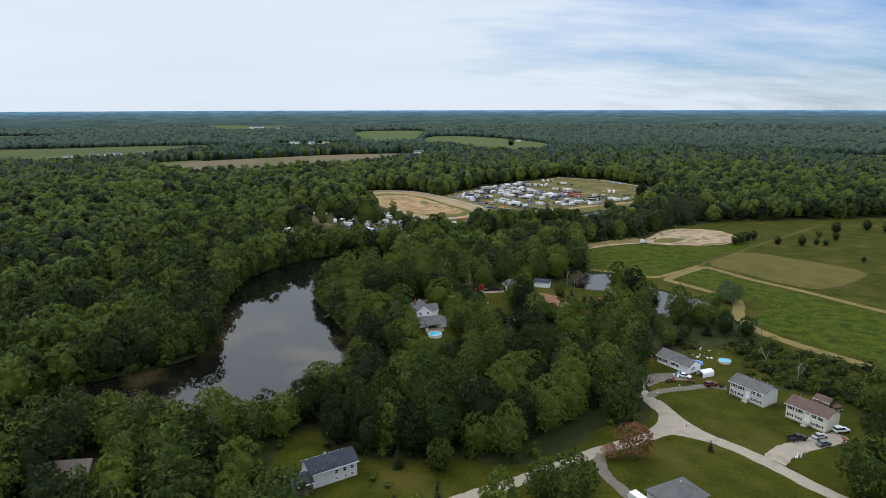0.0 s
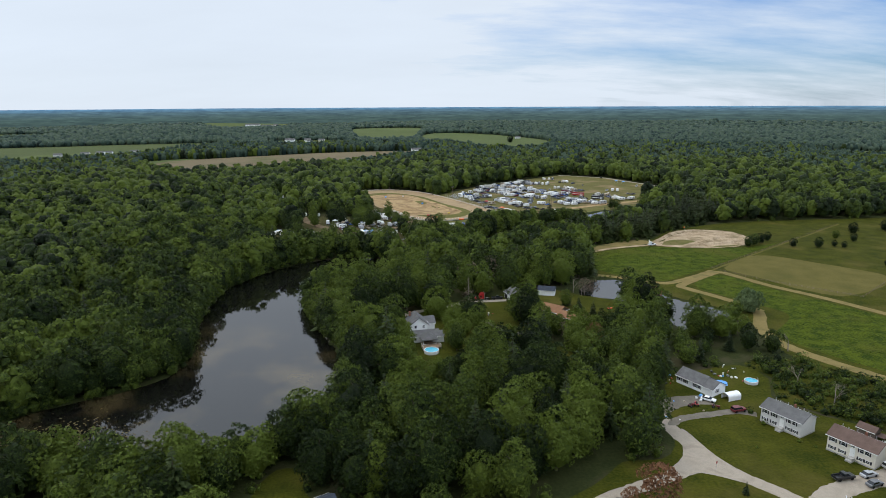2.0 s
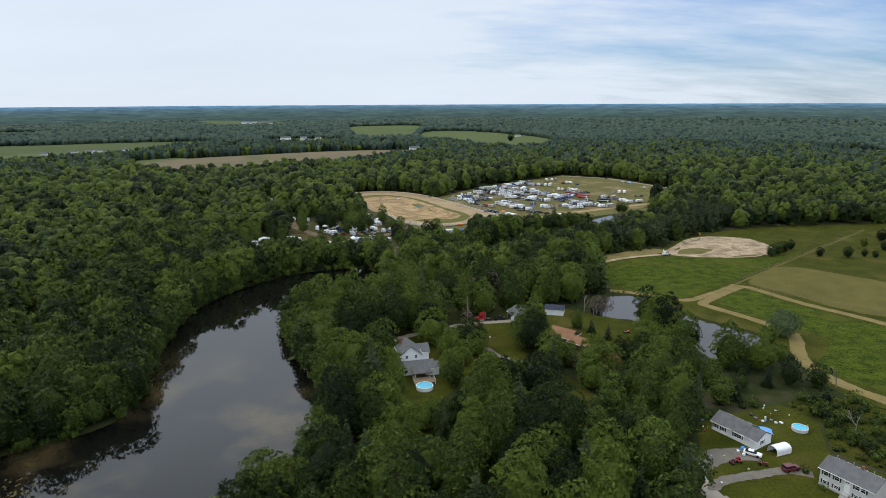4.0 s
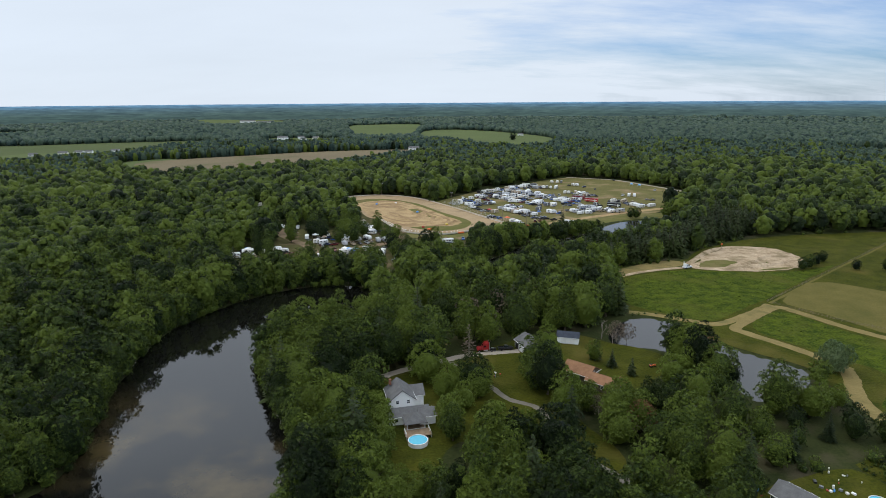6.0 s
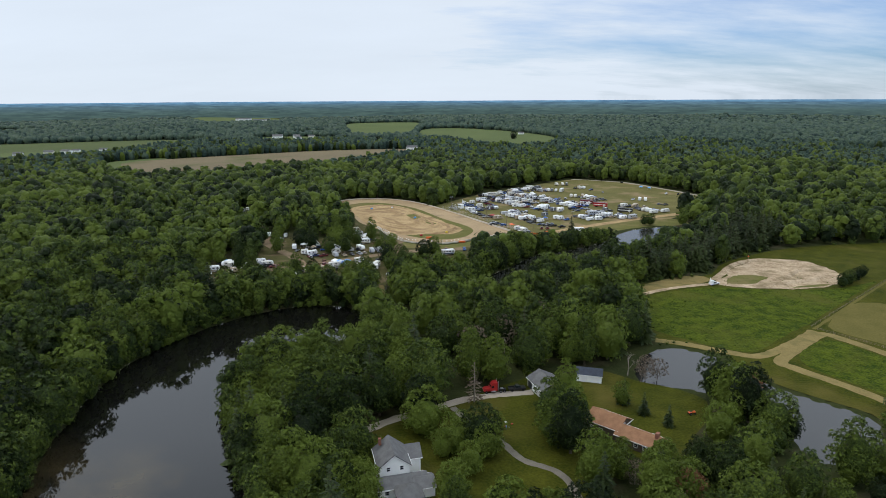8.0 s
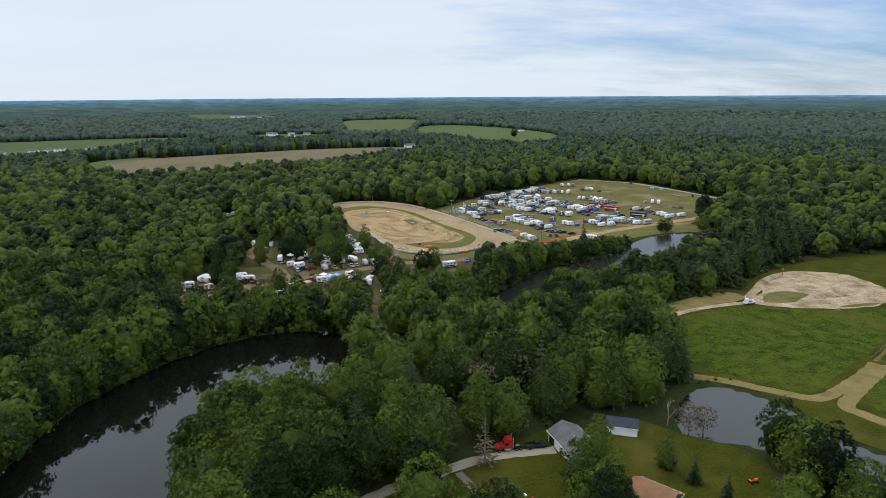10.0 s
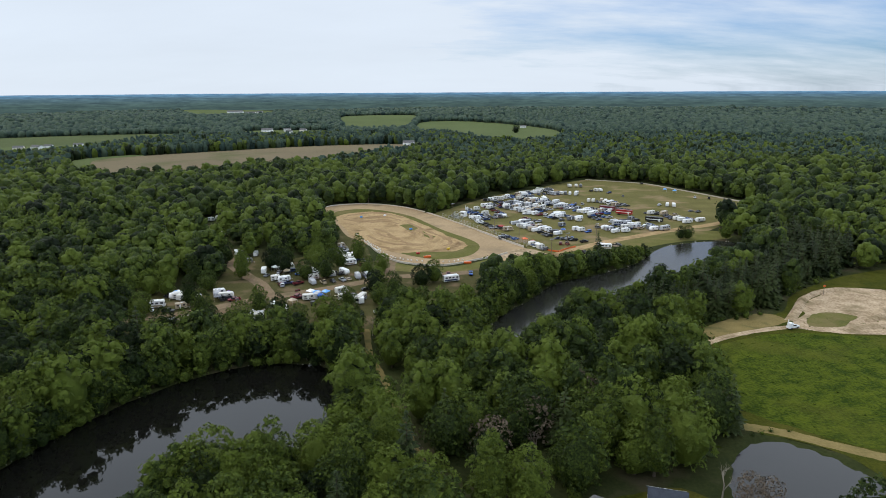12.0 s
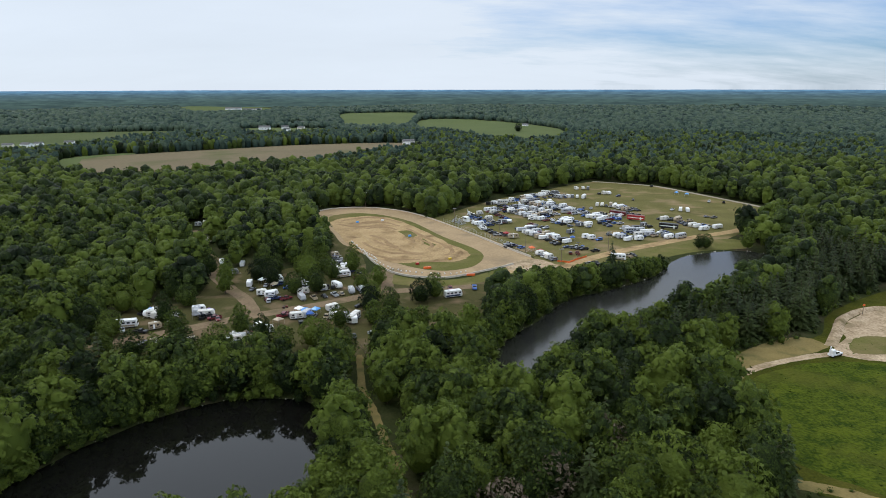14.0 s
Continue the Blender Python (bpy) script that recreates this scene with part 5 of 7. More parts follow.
# long single-storey white ranch with a garage end
ranch = thing("house", "white single-storey ranch house with grey roof and garage", "house", turned(84.6, 223.6, -57.5), "houses of the hamlet")
gable_block(ranch, 9.6, 7.2, 2.7, 1.9, SIDING["white"], SHINGLE["grey"], Matrix.Translation((-1.9, 0, 0)))
gable_block(ranch, 4.0, 7.0, 2.55, 1.75, SIDING["white"], SHINGLE["grey"], Matrix.Translation((4.93, -0.25, 0)), over=0.35)
for x in (-5.6, -3.2, 0.6, 2.0):
    window(ranch, x, -3.6, 1.6, 0.9, 1.1)
door(ranch, -1.3, -3.6, 0.1, 1.0, 2.0, TRIM)
part("garage_door", boxes(((4.9, -3.77, 1.05), (2.8, 0.06, 2.1))), TRIM, ranch)
window(ranch, 6.93, -1.0, 1.6, 0.8, 1.0, math.pi / 2)

# grey hip-roofed house beside the drive
h0 = thing("house", "grey house with a low hipped grey shingle roof", "house", turned(54.2, 140.3, 26), "houses of the hamlet")
hip_block(h0, 11.5, 7.8, 2.9, 2.2, SIDING["grey"], SHINGLE["grey"])
part("roof_vent", boxes(((1.0, 0.3, 5.2), (0.4, 0.4, 0.9))), METAL, h0)
for x in (-4.5, -1.5, 4.0):
    window(h0, x, -3.9, 1.6, 1.1, 1.1, shutters=False)
    window(h0, x, 3.9, 1.6, 1.1, 1.1, math.pi, False)
window(h0, -5.75, 0.0, 1.6, 1.1, 1.1, -math.pi / 2, False)

# slate-blue roofed house with a side wing
hb_ = thing("house", "pale grey house with dark slate-blue roof and side wing", "house", turned(-31.5, 152.3, 32.5), "houses of the hamlet")
gable_block(hb_, 12.4, 7.0, 4.2, 1.9, SIDING["grey"], SHINGLE["dark"])
gable_block(hb_, 5.0, 5.6, 2.6, 1.3, SIDING["brown"], SHINGLE["dark"], Matrix.Translation((-8.6, -1.6, 0)), over=0.35)
for x in (0.5, 2.8, 4.8):
    window(hb_, x, -3.5, 2.9, 0.9, 1.1, shutters=False)
    window(hb_, x, -3.5, 1.0, 0.9, 0.6, shutters=False)
for y in (-1.6, 1.4):
    window(hb_, 6.2, y, 2.9, 0.8, 1.0, math.pi / 2, False)
part("chimney", boxes(((-0.8, 0.7, 6.1), (0.5, 0.5, 1.0))), METAL, hb_)

# weathered barn in the trees
barn = thing("barn", "weathered dark timber barn among trees", "barn", turned(-96, 149, 8))
gable_block(barn, 9.5, 7.0, 4.2, 2.2, SIDING["weathered"], SIDING["weathered"])
door(barn, 0, -3.5, 0, 2.6, 2.8, SIDING["weathered"])

# white lake house: gabled upper storey, wrap-round low roofs, porch pavilion
lake_house = thing("house", "white lake house with gabled upper storey and grey roofs", "house", turned(-11.5, 272.5, 14), "houses on the peninsula")
UP = Matrix.Rotation(math.pi / 2, 4, "Z")
gable_block(lake_house, 9.0, 7.6, 5.6, 3.0, SIDING["white"], SHINGLE["grey"], Matrix.Translation((0, 1.5, 0)) @ UP)
gable_block(lake_house, 9.5, 6.0, 4.6, 2.0, SIDING["white"], SHINGLE["grey"], Matrix.Translation((2.6, 4.2, 0)))
gable_block(lake_house, 13.0, 5.0, 2.7, 1.4, SIDING["white"], SHINGLE["grey"], Matrix.Translation((0.6, -5.0, 0)))
hip_block(lake_house, 5.6, 5.2, 2.6, 2.2, SIDING["white"], SHINGLE["grey"], Matrix.Translation((2.2, -9.8, 0)), open_sides=True)
gable_block(lake_house, 4.6, 5.5, 2.6, 1.2, SIDING["white"], SHINGLE["grey"], Matrix.Translation((6.4, -6.4, 0)), over=0.35)
for x in (-1.5, 1.8):
    window(lake_house, x, -3.0, 4.9, 0.8, 1.1, shutters=False)
window(lake_house, 4.9, 1.2, 3.6, 0.8, 1.0, math.pi / 2, False)
for x in (-4.8, -2.6, 4.2, 5.6):
    window(lake_house, x, -7.5, 1.5, 0.9, 1.1, shutters=False)
part("chimney", boxes(((-2.4, 4.5, 8.3), (0.7, 0.7, 1.8))), BRICK, lake_house)
for k in range(14):
    part("deck_board", cached("deckb", lambda: mesh_of("deck_board", boxes(((0, 0, 0), (7.5, 0.26, 0.06))), WOOD)), WOOD, lake_house, at=Matrix.Translation((2.2, -12.7 - 0.29 * k, 0.9)))
for sx in (-1.3, 5.7):
    for k in range(3):
        part("deck_post", cached("deckp", lambda: mesh_of("deck_post", boxes(((0, 0, 0.9), (0.12, 0.12, 1.9))), TRIM)), TRIM, lake_house, at=Matrix.Translation((sx, -12.8 - 1.8 * k, 0)))
    part("deck_rail", boxes(((sx, -14.6, 1.85), (0.08, 3.9, 0.1))), TRIM, lake_house)

# tan-roofed ranch with chimney
tan_house = thing("house", "dark brown house with tan shingle roofs and brick chimney", "house", turned(50.2, 292.0, -42), "houses on the peninsula")
gable_block(tan_house, 9.5, 8.0, 3.4, 2.0, SIDING["brown"], SHINGLE["tan"], Matrix.Translation((-4.2, 1.6, 0)), over=0.5)
gable_block(tan_house, 11.0, 6.4, 2.8, 1.6, SIDING["brown"], SHINGLE["tan"], Matrix.Translation((6.1, -0.4, 0)), over=0.5)
part("chimney", boxes(((11.0, -0.6, 2.8), (0.9, 1.3, 5.8))), BRICK, tan_house)
for x in (-7.0, -4.5, 3.5, 6.5, 9.0):
    y = -2.4 if x < 0 else -3.6
    window(tan_house, x, y, 1.6, 1.0, 1.1, shutters=False)
window(tan_house, 0.55, 1.4, 3.6, 1.0, 0.8, math.pi / 2, False)
part("fascia", boxes(((1.06, 1.6, 3.35), (0.08, 8.8, 0.24))), TRIM, tan_house)

# grey garage with a dark roof
garage = thing("garage", "long grey garage with one bay painted shadow-dark and grey shingle roof", "garage", turned(34.6, 320.8, -72), "houses on the peninsula")
gable_block(garage, 11.0, 8.4, 3.0, 2.1, SIDING["grey"], SHINGLE["grey"])
# the dark panel paints the shade inside an open bay; the other is white
for x in (-3.6, -0.6):
    part("garage_door", boxes(((x, -4.23, 1.15), (2.5, 0.08, 2.3))), SHUTTER if x < -3 else TRIM, garage)
for x in (2.0, 4.2):
    window(garage, x, -4.2, 1.7, 0.9, 1.0, shutters=False)
part("roof_vent", boxes(((2.5, -1.0, 5.0), (0.35, 0.35, 0.8))), METAL, garage)

shed = thing("shed", "small white shed with a dark roof at the lawn edge", "shed", turned(50.3, 329.5, -16))
gable_block(shed, 8.2, 5.2, 2.5, 1.5, SIDING["white"], SHINGLE["dark"], over=0.3)
door(shed, -1.5, -2.6, 0, 1.6, 2.0, TRIM)
red_shed = thing("shed", "weathered shed with a rusty red roof", "shed", turned(119.5, 191.5, -58))
gable_block(red_shed, 4.6, 3.6, 2.2, 1.0, SIDING["weathered"], SHINGLE["brown"], over=0.3)
part("lean_to", boxes(((3.6, 0.2, 1.4), (2.2, 3.0, 0.1)), ((4.6, -1.2, 0.7), (0.12, 0.12, 1.4)), ((4.6, 1.6, 0.7), (0.12, 0.12, 1.4))), SHINGLE["brown"], red_shed)


# round pools


def pool(label, x, y, r, h=1.25, rim=None):
    root = thing("swimming_pool", label, "swimming pool", turned(x, y, 0))
    bm = bmesh.new()
    rings = [(r + 0.08, 0.0), (r + 0.08, h), (r - 0.12, h + 0.02), (r - 0.12, 0.2)]
    vs = [[bm.verts.new((math.cos(2 * math.pi * k / 28) * q, math.sin(2 * math.pi * k / 28) * q, z)) for k in range(28)] for q, z in rings]
    for a, b in zip(vs, vs[1:]):
        for k in range(28):
            bm.faces.new((a[k], a[(k + 1) % 28], b[(k + 1) % 28], b[k]))
    part("pool_wall", bm, rim or TRIM, root)
    bm = bmesh.new()
    bmesh.ops.create_circle(bm, cap_ends=True, segments=28, radius=r - 0.12, matrix=Matrix.Translation((0, 0, h - 0.15)))
    part("water", bm, POOLWATER, root, "bright turquoise water")
    bm = bmesh.new()
    for sx in (-0.25, 0.25):
        cyl(bm, (r + 0.3, sx, 0), (r, sx, h + 0.8), 0.04, sides=6)
    for k in range(4):
        cyl(bm, (r + 0.25 - 0.06 * k, -0.25, 0.3 + 0.35 * k), (r + 0.25 - 0.06 * k, 0.25, 0.3 + 0.35 * k), 0.03, sides=5)
    part("ladder", bm, METAL, root)
    return root


pool("round above-ground pool with white rim behind the lake house", -5.6, 254.5, 2.75)
pool("round above-ground pool with blue water in a back yard", 102.9, 226.4, 2.1, 1.0, SIDING["grey"])


# vehicles


def wheel_mesh(r, w):
    bm = bmesh.new()
    cyl(bm, (0, -w / 2, 0), (0, w / 2, 0), r, sides=12)
    return mesh_of("wheel", bm, RUBBER)


def wheels(root, xs, half, r, w=0.24, rims=False):
    me = cached(("wheel", r, w), lambda: wheel_mesh(r, w))
    hub = cached(("hub", r, w), lambda: mesh_of("rim", boxes(((0, 0, 0), (r * 0.9, w + 0.02, r * 0.9)), bevel=r * 0.2), METAL))
    for x in xs:
        for sy in (-1, 1):
            o = part("wheel", me, RUBBER, root, at=Matrix.Translation((x, sy * half, r)))
            if rims:
                part("rim", hub, METAL, o)


def hull(profile, half, tuck=0.0, bevel=0.06):
    """A body of (x, z) outline with rounded edges, half its width to either side."""
    bm = bmesh.new()
    a = [bm.verts.new((x, -half + tuck * (z > profile[0][1] + 0.5), z)) for x, z in profile]
    b = [bm.verts.new((x, half - tuck * (z > profile[0][1] + 0.5), z)) for x, z in profile]
    n = len(profile)
    bm.faces.new(a)
    bm.faces.new(b[::-1])
    for i in range(n):
        bm.faces.new((a[i], b[i], b[(i + 1) % n], a[(i + 1) % n]))
    bmesh.ops.recalc_face_normals(bm, faces=bm.faces[:])
    if bevel:
        bmesh.ops.bevel(bm, geom=bm.edges[:], offset=bevel, segments=1, affect="EDGES")
    return bm


def car(colour):
    root = thing("car", f"{colour} parked passenger car", "car", group="parked cars")
    p = PAINT[colour]
    part("body", hull([(-2.2, 0.3), (2.25, 0.3), (2.25, 0.62), (2.1, 0.8), (1.0, 0.92), (-1.7, 0.95), (-2.2, 0.85)], 0.88), p, root)
    part("glasshouse", hull([(1.05, 0.9), (0.35, 1.36), (-1.1, 1.38), (-1.85, 0.93)], 0.78, 0.1, 0.03), GLASS, root, "dark tinted glass cabin")
    part("roof", hull([(0.32, 1.35), (-1.12, 1.37), (-1.1, 1.43), (0.25, 1.42)], 0.7, 0, 0.02), p, root)
    wheels(root, (-1.4, 1.4), 0.8, 0.32)
    for sy in (-0.62, 0.62):
        part("headlight", cached("hl", lambda: mesh_of("headlight", boxes(((0, 0, 0), (0.08, 0.34, 0.14)), bevel=0.02), TRIM)), TRIM, root, "clear headlight", at=Matrix.Translation((2.25, sy, 0.66)))
    return root


def suv(colour):
    root = thing("suv", f"{colour} parked sport utility vehicle", "suv", group="parked cars")
    p = PAINT[colour]
    part("body", hull([(-2.3, 0.4), (2.35, 0.4), (2.35, 0.85), (2.2, 1.02), (1.1, 1.12), (-2.3, 1.12)], 0.94), p, root)
    part("glasshouse", hull([(1.1, 1.08), (0.45, 1.66), (-2.1, 1.7), (-2.28, 1.1)], 0.86, 0.08, 0.03), GLASS, root, "dark tinted glass cabin")
    part("roof", hull([(0.42, 1.65), (-2.1, 1.69), (-2.05, 1.77), (0.3, 1.74)], 0.8, 0, 0.02), p, root)
    wheels(root, (-1.45, 1.45), 0.84, 0.38)
    return root


def pickup(colour):
    root = thing("pickup", f"{colour} parked pickup truck with open bed", "pickup", group="parked cars")
    p = PAINT[colour]
    part("body", hull([(-2.8, 0.5), (2.85, 0.5), (2.85, 0.95), (2.7, 1.12), (1.45, 1.2), (-0.6, 1.2), (-0.6, 0.75), (-2.7, 0.75), (-2.7, 0.62), (-2.8, 0.62)], 0.98), p, root)
    part("glasshouse", hull([(1.4, 1.16), (0.75, 1.78), (-0.45, 1.8), (-0.6, 1.18)], 0.88, 0.08, 0.03), GLASS, root, "dark tinted glass cabin")
    part("roof", hull([(0.72, 1.77), (-0.45, 1.79), (-0.42, 1.87), (0.6, 1.85)], 0.82, 0, 0.02), p, root)
    for sy in (-0.93, 0.93):
        part("bed_side", boxes(((-1.7, sy, 0.98), (2.2, 0.1, 0.5)), bevel=0.02), p, root)
    part("tailgate", boxes(((-2.77, 0, 0.98), (0.08, 1.8, 0.5)), bevel=0.02), p, root)
    wheels(root, (-1.75, 1.85), 0.88, 0.4)
    return root


def camper(colour, length, stripe):
    """A travel trailer: rounded box, windows, door, roof unit, awning, wheels and drawbar."""
    names = {"white": "white", "ivory": "off-white", "grey": "dark grey", "black": "black", "silver": "silver", "tan": "tan", "haze": "pale blue"}
    root = thing("camper_trailer", f"{names[colour]} camper trailer with {stripe} stripe on grass", "camper", group="parked campers")
    h, half, L = 2.95, 1.2, length
    part("body", hull([(-L / 2, 0.55), (L / 2 - 0.5, 0.55), (L / 2, 1.2), (L / 2 - 0.1, 2.0), (L / 2 - 0.7, h), (-L / 2 + 0.2, h), (-L / 2, h - 0.5)], half, 0.0, 0.1), PAINT[colour], root)
    for sy in (-1, 1):
        part("stripe", boxes(((-0.1, sy * (half + 0.005), 1.15), (L - 1.3, 0.02, 0.28))), PAINT[stripe], root)
        for x in (-L * 0.28, L * 0.22):
            part("window", cached("cw", lambda: mesh_of("window", boxes(((0, 0, 0), (0.9, 0.05, 0.6)), bevel=0.02), GLASS)), GLASS, root, "dark window", at=Matrix.Translation((x, sy * (half + 0.01), 2.1)))
    part("door", boxes(((-L * 0.08, -half - 0.02, 1.6), (0.65, 0.05, 1.85)), bevel=0.02), TRIM, root)
    part("roof_unit", boxes(((0.3, 0, h + 0.14), (0.9, 0.7, 0.32)), bevel=0.06), TRIM, root)
    part("drawbar", boxes(((L / 2 + 0.4, 0, 0.55), (1.6, 0.14, 0.12)), ((L / 2 + 0.9, 0, 0.3), (0.1, 0.1, 0.5))), METAL, root)
    wheels(root, (-0.3,), 1.08, 0.36)
    return root


def motorhome(colour, stripe):
    root = thing("motorhome", f"{colour} motorhome with {stripe} side panels", "motorhome", group="parked campers")
    L, h, half = 8.2, 3.4, 1.24
    part("body", hull([(-L / 2, 0.5), (L / 2 - 0.1, 0.5), (L / 2, 1.2), (L / 2 - 0.25, 2.6), (L / 2 - 0.6, h), (-L / 2 + 0.1, h), (-L / 2, h - 0.4)], half, 0, 0.1), PAINT[colour], root)
    part("windscreen", boxes(((L / 2 - 0.1, 0, 2.0), (0.12, 2.1, 1.0)), bevel=0.03), GLASS, root)
    for sy in (-1, 1):
        part("panel", boxes(((-0.4, sy * (half + 0.005), 1.1), (L - 1.4, 0.02, 0.7))), PAINT[stripe], root)
        for x in (-2.8, -1.0, 0.8, 2.8):
            part("window", cached("mw", lambda: mesh_of("window", boxes(((0, 0, 0), (1.1, 0.05, 0.7)), bevel=0.02), GLASS)), GLASS, root, "dark window", at=Matrix.Translation((x, sy * (half + 0.01), 2.3)))
    for x in (-2.2, 1.8):
        part("roof_unit", boxes(((x, 0, h + 0.14), (0.9, 0.7, 0.3)), bevel=0.06), TRIM, root)
    wheels(root, (-2.2, 2.8), 1.08, 0.46, 0.28)
    return root


def hauler(colour, L=12.0):
    root = thing("race_hauler", f"long {colour} race hauler trailer", "trailer", group="parked campers")
    part("body", hull([(-L / 2, 0.9), (L / 2, 0.9), (L / 2, 3.9), (-L / 2, 3.9)], 1.28, 0, 0.06), PAINT[colour], root)
    for sy in (-1, 1):
        part("stripe", boxes(((0, sy * 1.288, 2.3), (L - 1, 0.02, 0.5))), PAINT["white" if colour != "white" else "silver"], root)
        part("side_door", boxes(((L * 0.3, sy * 1.29, 2.0), (1.0, 0.04, 2.0))), TRIM, root)
    part("roof_rail", boxes(((0, -1.1, 4.0), (L - 0.6, 0.06, 0.24)), ((0, 1.1, 4.0), (L - 0.6, 0.06, 0.24))), METAL, root)
    wheels(root, (-L * 0.33, -L * 0.25), 1.1, 0.48, 0.3)
    part("landing_leg", boxes(((L * 0.3, -0.8, 0.45), (0.16, 0.16, 0.9)), ((L * 0.3, 0.8, 0.45), (0.16, 0.16, 0.9))), METAL, root)
    return root


def cargo_trailer(colour):
    root = thing("cargo_trailer", f"{colour} enclosed cargo trailer", "trailer", group="parked campers")
    part("body", hull([(-2.9, 0.5), (2.6, 0.5), (3.0, 1.1), (2.6, 2.55), (-2.9, 2.55)], 1.1, 0, 0.06), PAINT[colour], root)
    part("rear_door", boxes(((-2.92, 0, 1.5), (0.04, 1.9, 1.8))), TRIM, root)
    part("side_door", boxes(((1.4, -1.11, 1.5), (0.8, 0.04, 1.7))), METAL, root)
    part("drawbar", boxes(((3.5, 0, 0.5), (1.3, 0.12, 0.1))), METAL, root)
    wheels(root, (-0.4,), 1.05, 0.34)
    return root


def canopy_tent(colour):
    root = thing("canopy_tent", f"{colour} pop-up canopy tent on four legs", "canopy", group="canopy tents")
    bm = bmesh.new()
    lo = [bm.verts.new((sx * 1.6, sy * 1.6, 2.0)) for sx, sy in ((-1, -1), (1, -1), (1, 1), (-1, 1))]
    mid = [bm.verts.new((sx * 1.58, sy * 1.58, 2.25)) for sx, sy in ((-1, -1), (1, -1), (1, 1), (-1, 1))]
    top = bm.verts.new((0, 0, 3.2))
    for k in range(4):
        bm.faces.new((lo[k], lo[(k + 1) % 4], mid[(k + 1) % 4], mid[k]))
        bm.faces.new((mid[k], mid[(k + 1) % 4], top))
    part("cover", bm, PAINT[colour], root)
    leg = cached("tent_leg", lambda: mesh_of("leg", boxes(((0, 0, 1.05), (0.06, 0.06, 2.1))), METAL))
    for sx in (-1.55, 1.55):
        for sy in (-1.55, 1.55):
            part("leg", leg, METAL, root, at=Matrix.Translation((sx, sy, 0)))
    return root


MAKERS = {"car": car, "suv": suv, "pickup": pickup, "hauler": hauler, "cargo": cargo_trailer, "tent": canopy_tent}
first = {}


def park(kind, colour, x, y, deg, label="", group="", z=0.1, **more):
    """A vehicle of that kind at a spot; the first of each kind is built, the others are copies."""
    key = (kind, colour, *sorted(more.items()))
    m = turned(x, y, deg, z)
    if key not in first:
        if kind == "camper":
            o = camper(colour, more.get("length", 8.0), more.get("stripe", "grey"))
        elif kind == "motorhome":
            o = motorhome(colour, more.get("stripe", "grey"))
        else:
            o = MAKERS[kind](colour)
        first[key] = o
        o.matrix_basis = m
    else:
        o = copy_thing(first[key], m)
    if label:
        o["label"] = label
    if group:
        o["group"] = group
    return o


# around the hamlet
HAM = "cars of the hamlet"
park("pickup", "black", 99.2, 170.0, 12, "black pickup parked on a pale gravel driveway", HAM)
park("car", "silver", 106.4, 171.2, 18, "silver car parked on a pale gravel driveway", HAM)
park("car", "grey", 105.2, 167.2, 20, "grey car parked on a pale gravel driveway", HAM)
park("suv", "white", 114.6, 174.6, 10, "white car parked beside the cream house", HAM)
park("suv", "maroon", 89.3, 206.0, 15, "dark red car on the drive of the grey house", HAM)
park("car", "white", 83.0, 213.2, -35, "white car before the white ranch house", HAM)
park("pickup", "silver", 47.6, 135.5, 70, "pale pickup beside the hip-roofed house", HAM)
park("cargo", "white", 45.0, 139.5, 118, "white trailer beside the hip-roofed house", HAM)
park("pickup", "black", 25.0, 321.4, 10, "black pickup before the grey garage", HAM)

carport = thing("carport", "white arched metal carport with open ends", "carport", turned(91.0, 214.8, 20) @ Matrix.Scale(0.82, 4))
bm = bmesh.new()
ring = [(1.9 * math.cos(math.pi * k / 10), 1.5 + 1.25 * math.sin(math.pi * k / 10)) for k in range(11)]
outer = [(1.95, 0.0)] + ring + [(-1.95, 0.0)]
inner = [(y * 0.97, z - 0.05 if z else 0.0) for y, z in outer]
rows_ = []
for x in (-3.1, 3.1):
    rows_.append(([bm.verts.new((x, y, z)) for y, z in outer], [bm.verts.new((x, y, z)) for y, z in inner]))
for k in range(len(outer) - 1):
    (a, ai), (b, bi) = rows_
    bm.faces.new((a[k], b[k], b[k + 1], a[k + 1]))
    bm.faces.new((ai[k + 1], bi[k + 1], bi[k], ai[k]))
    bm.faces.new((a[k], a[k + 1], ai[k + 1], ai[k]))
    bm.faces.new((b[k + 1], b[k], bi[k], bi[k + 1]))
part("cover", bm, PAINT["white"], carport)
for x in (-2.9, 0, 2.9):
    for sy in (-1.85, 1.85):
        part("post", boxes(((x, sy, 0.75), (0.08, 0.08, 1.5))), METAL, carport)

tarp = thing("tarpaulin", "crumpled bright blue tarpaulin on the grass", "tarpaulin", turned(92.0, 225.5, -20))
bm = bmesh.new()
bmesh.ops.create_grid(bm, x_segments=14, y_segments=10, size=1.0, matrix=Matrix.Diagonal((2.3, 1.6, 1, 1)))
for v in bm.verts:
    v.co.z = 0.3 + 0.5 * max(0, 1 - (v.co.x / 2.3) ** 2) + 0.18 * noise.noise(v.co * 1.7)
part("sheet", bm, PAINT["sky"], tarp)


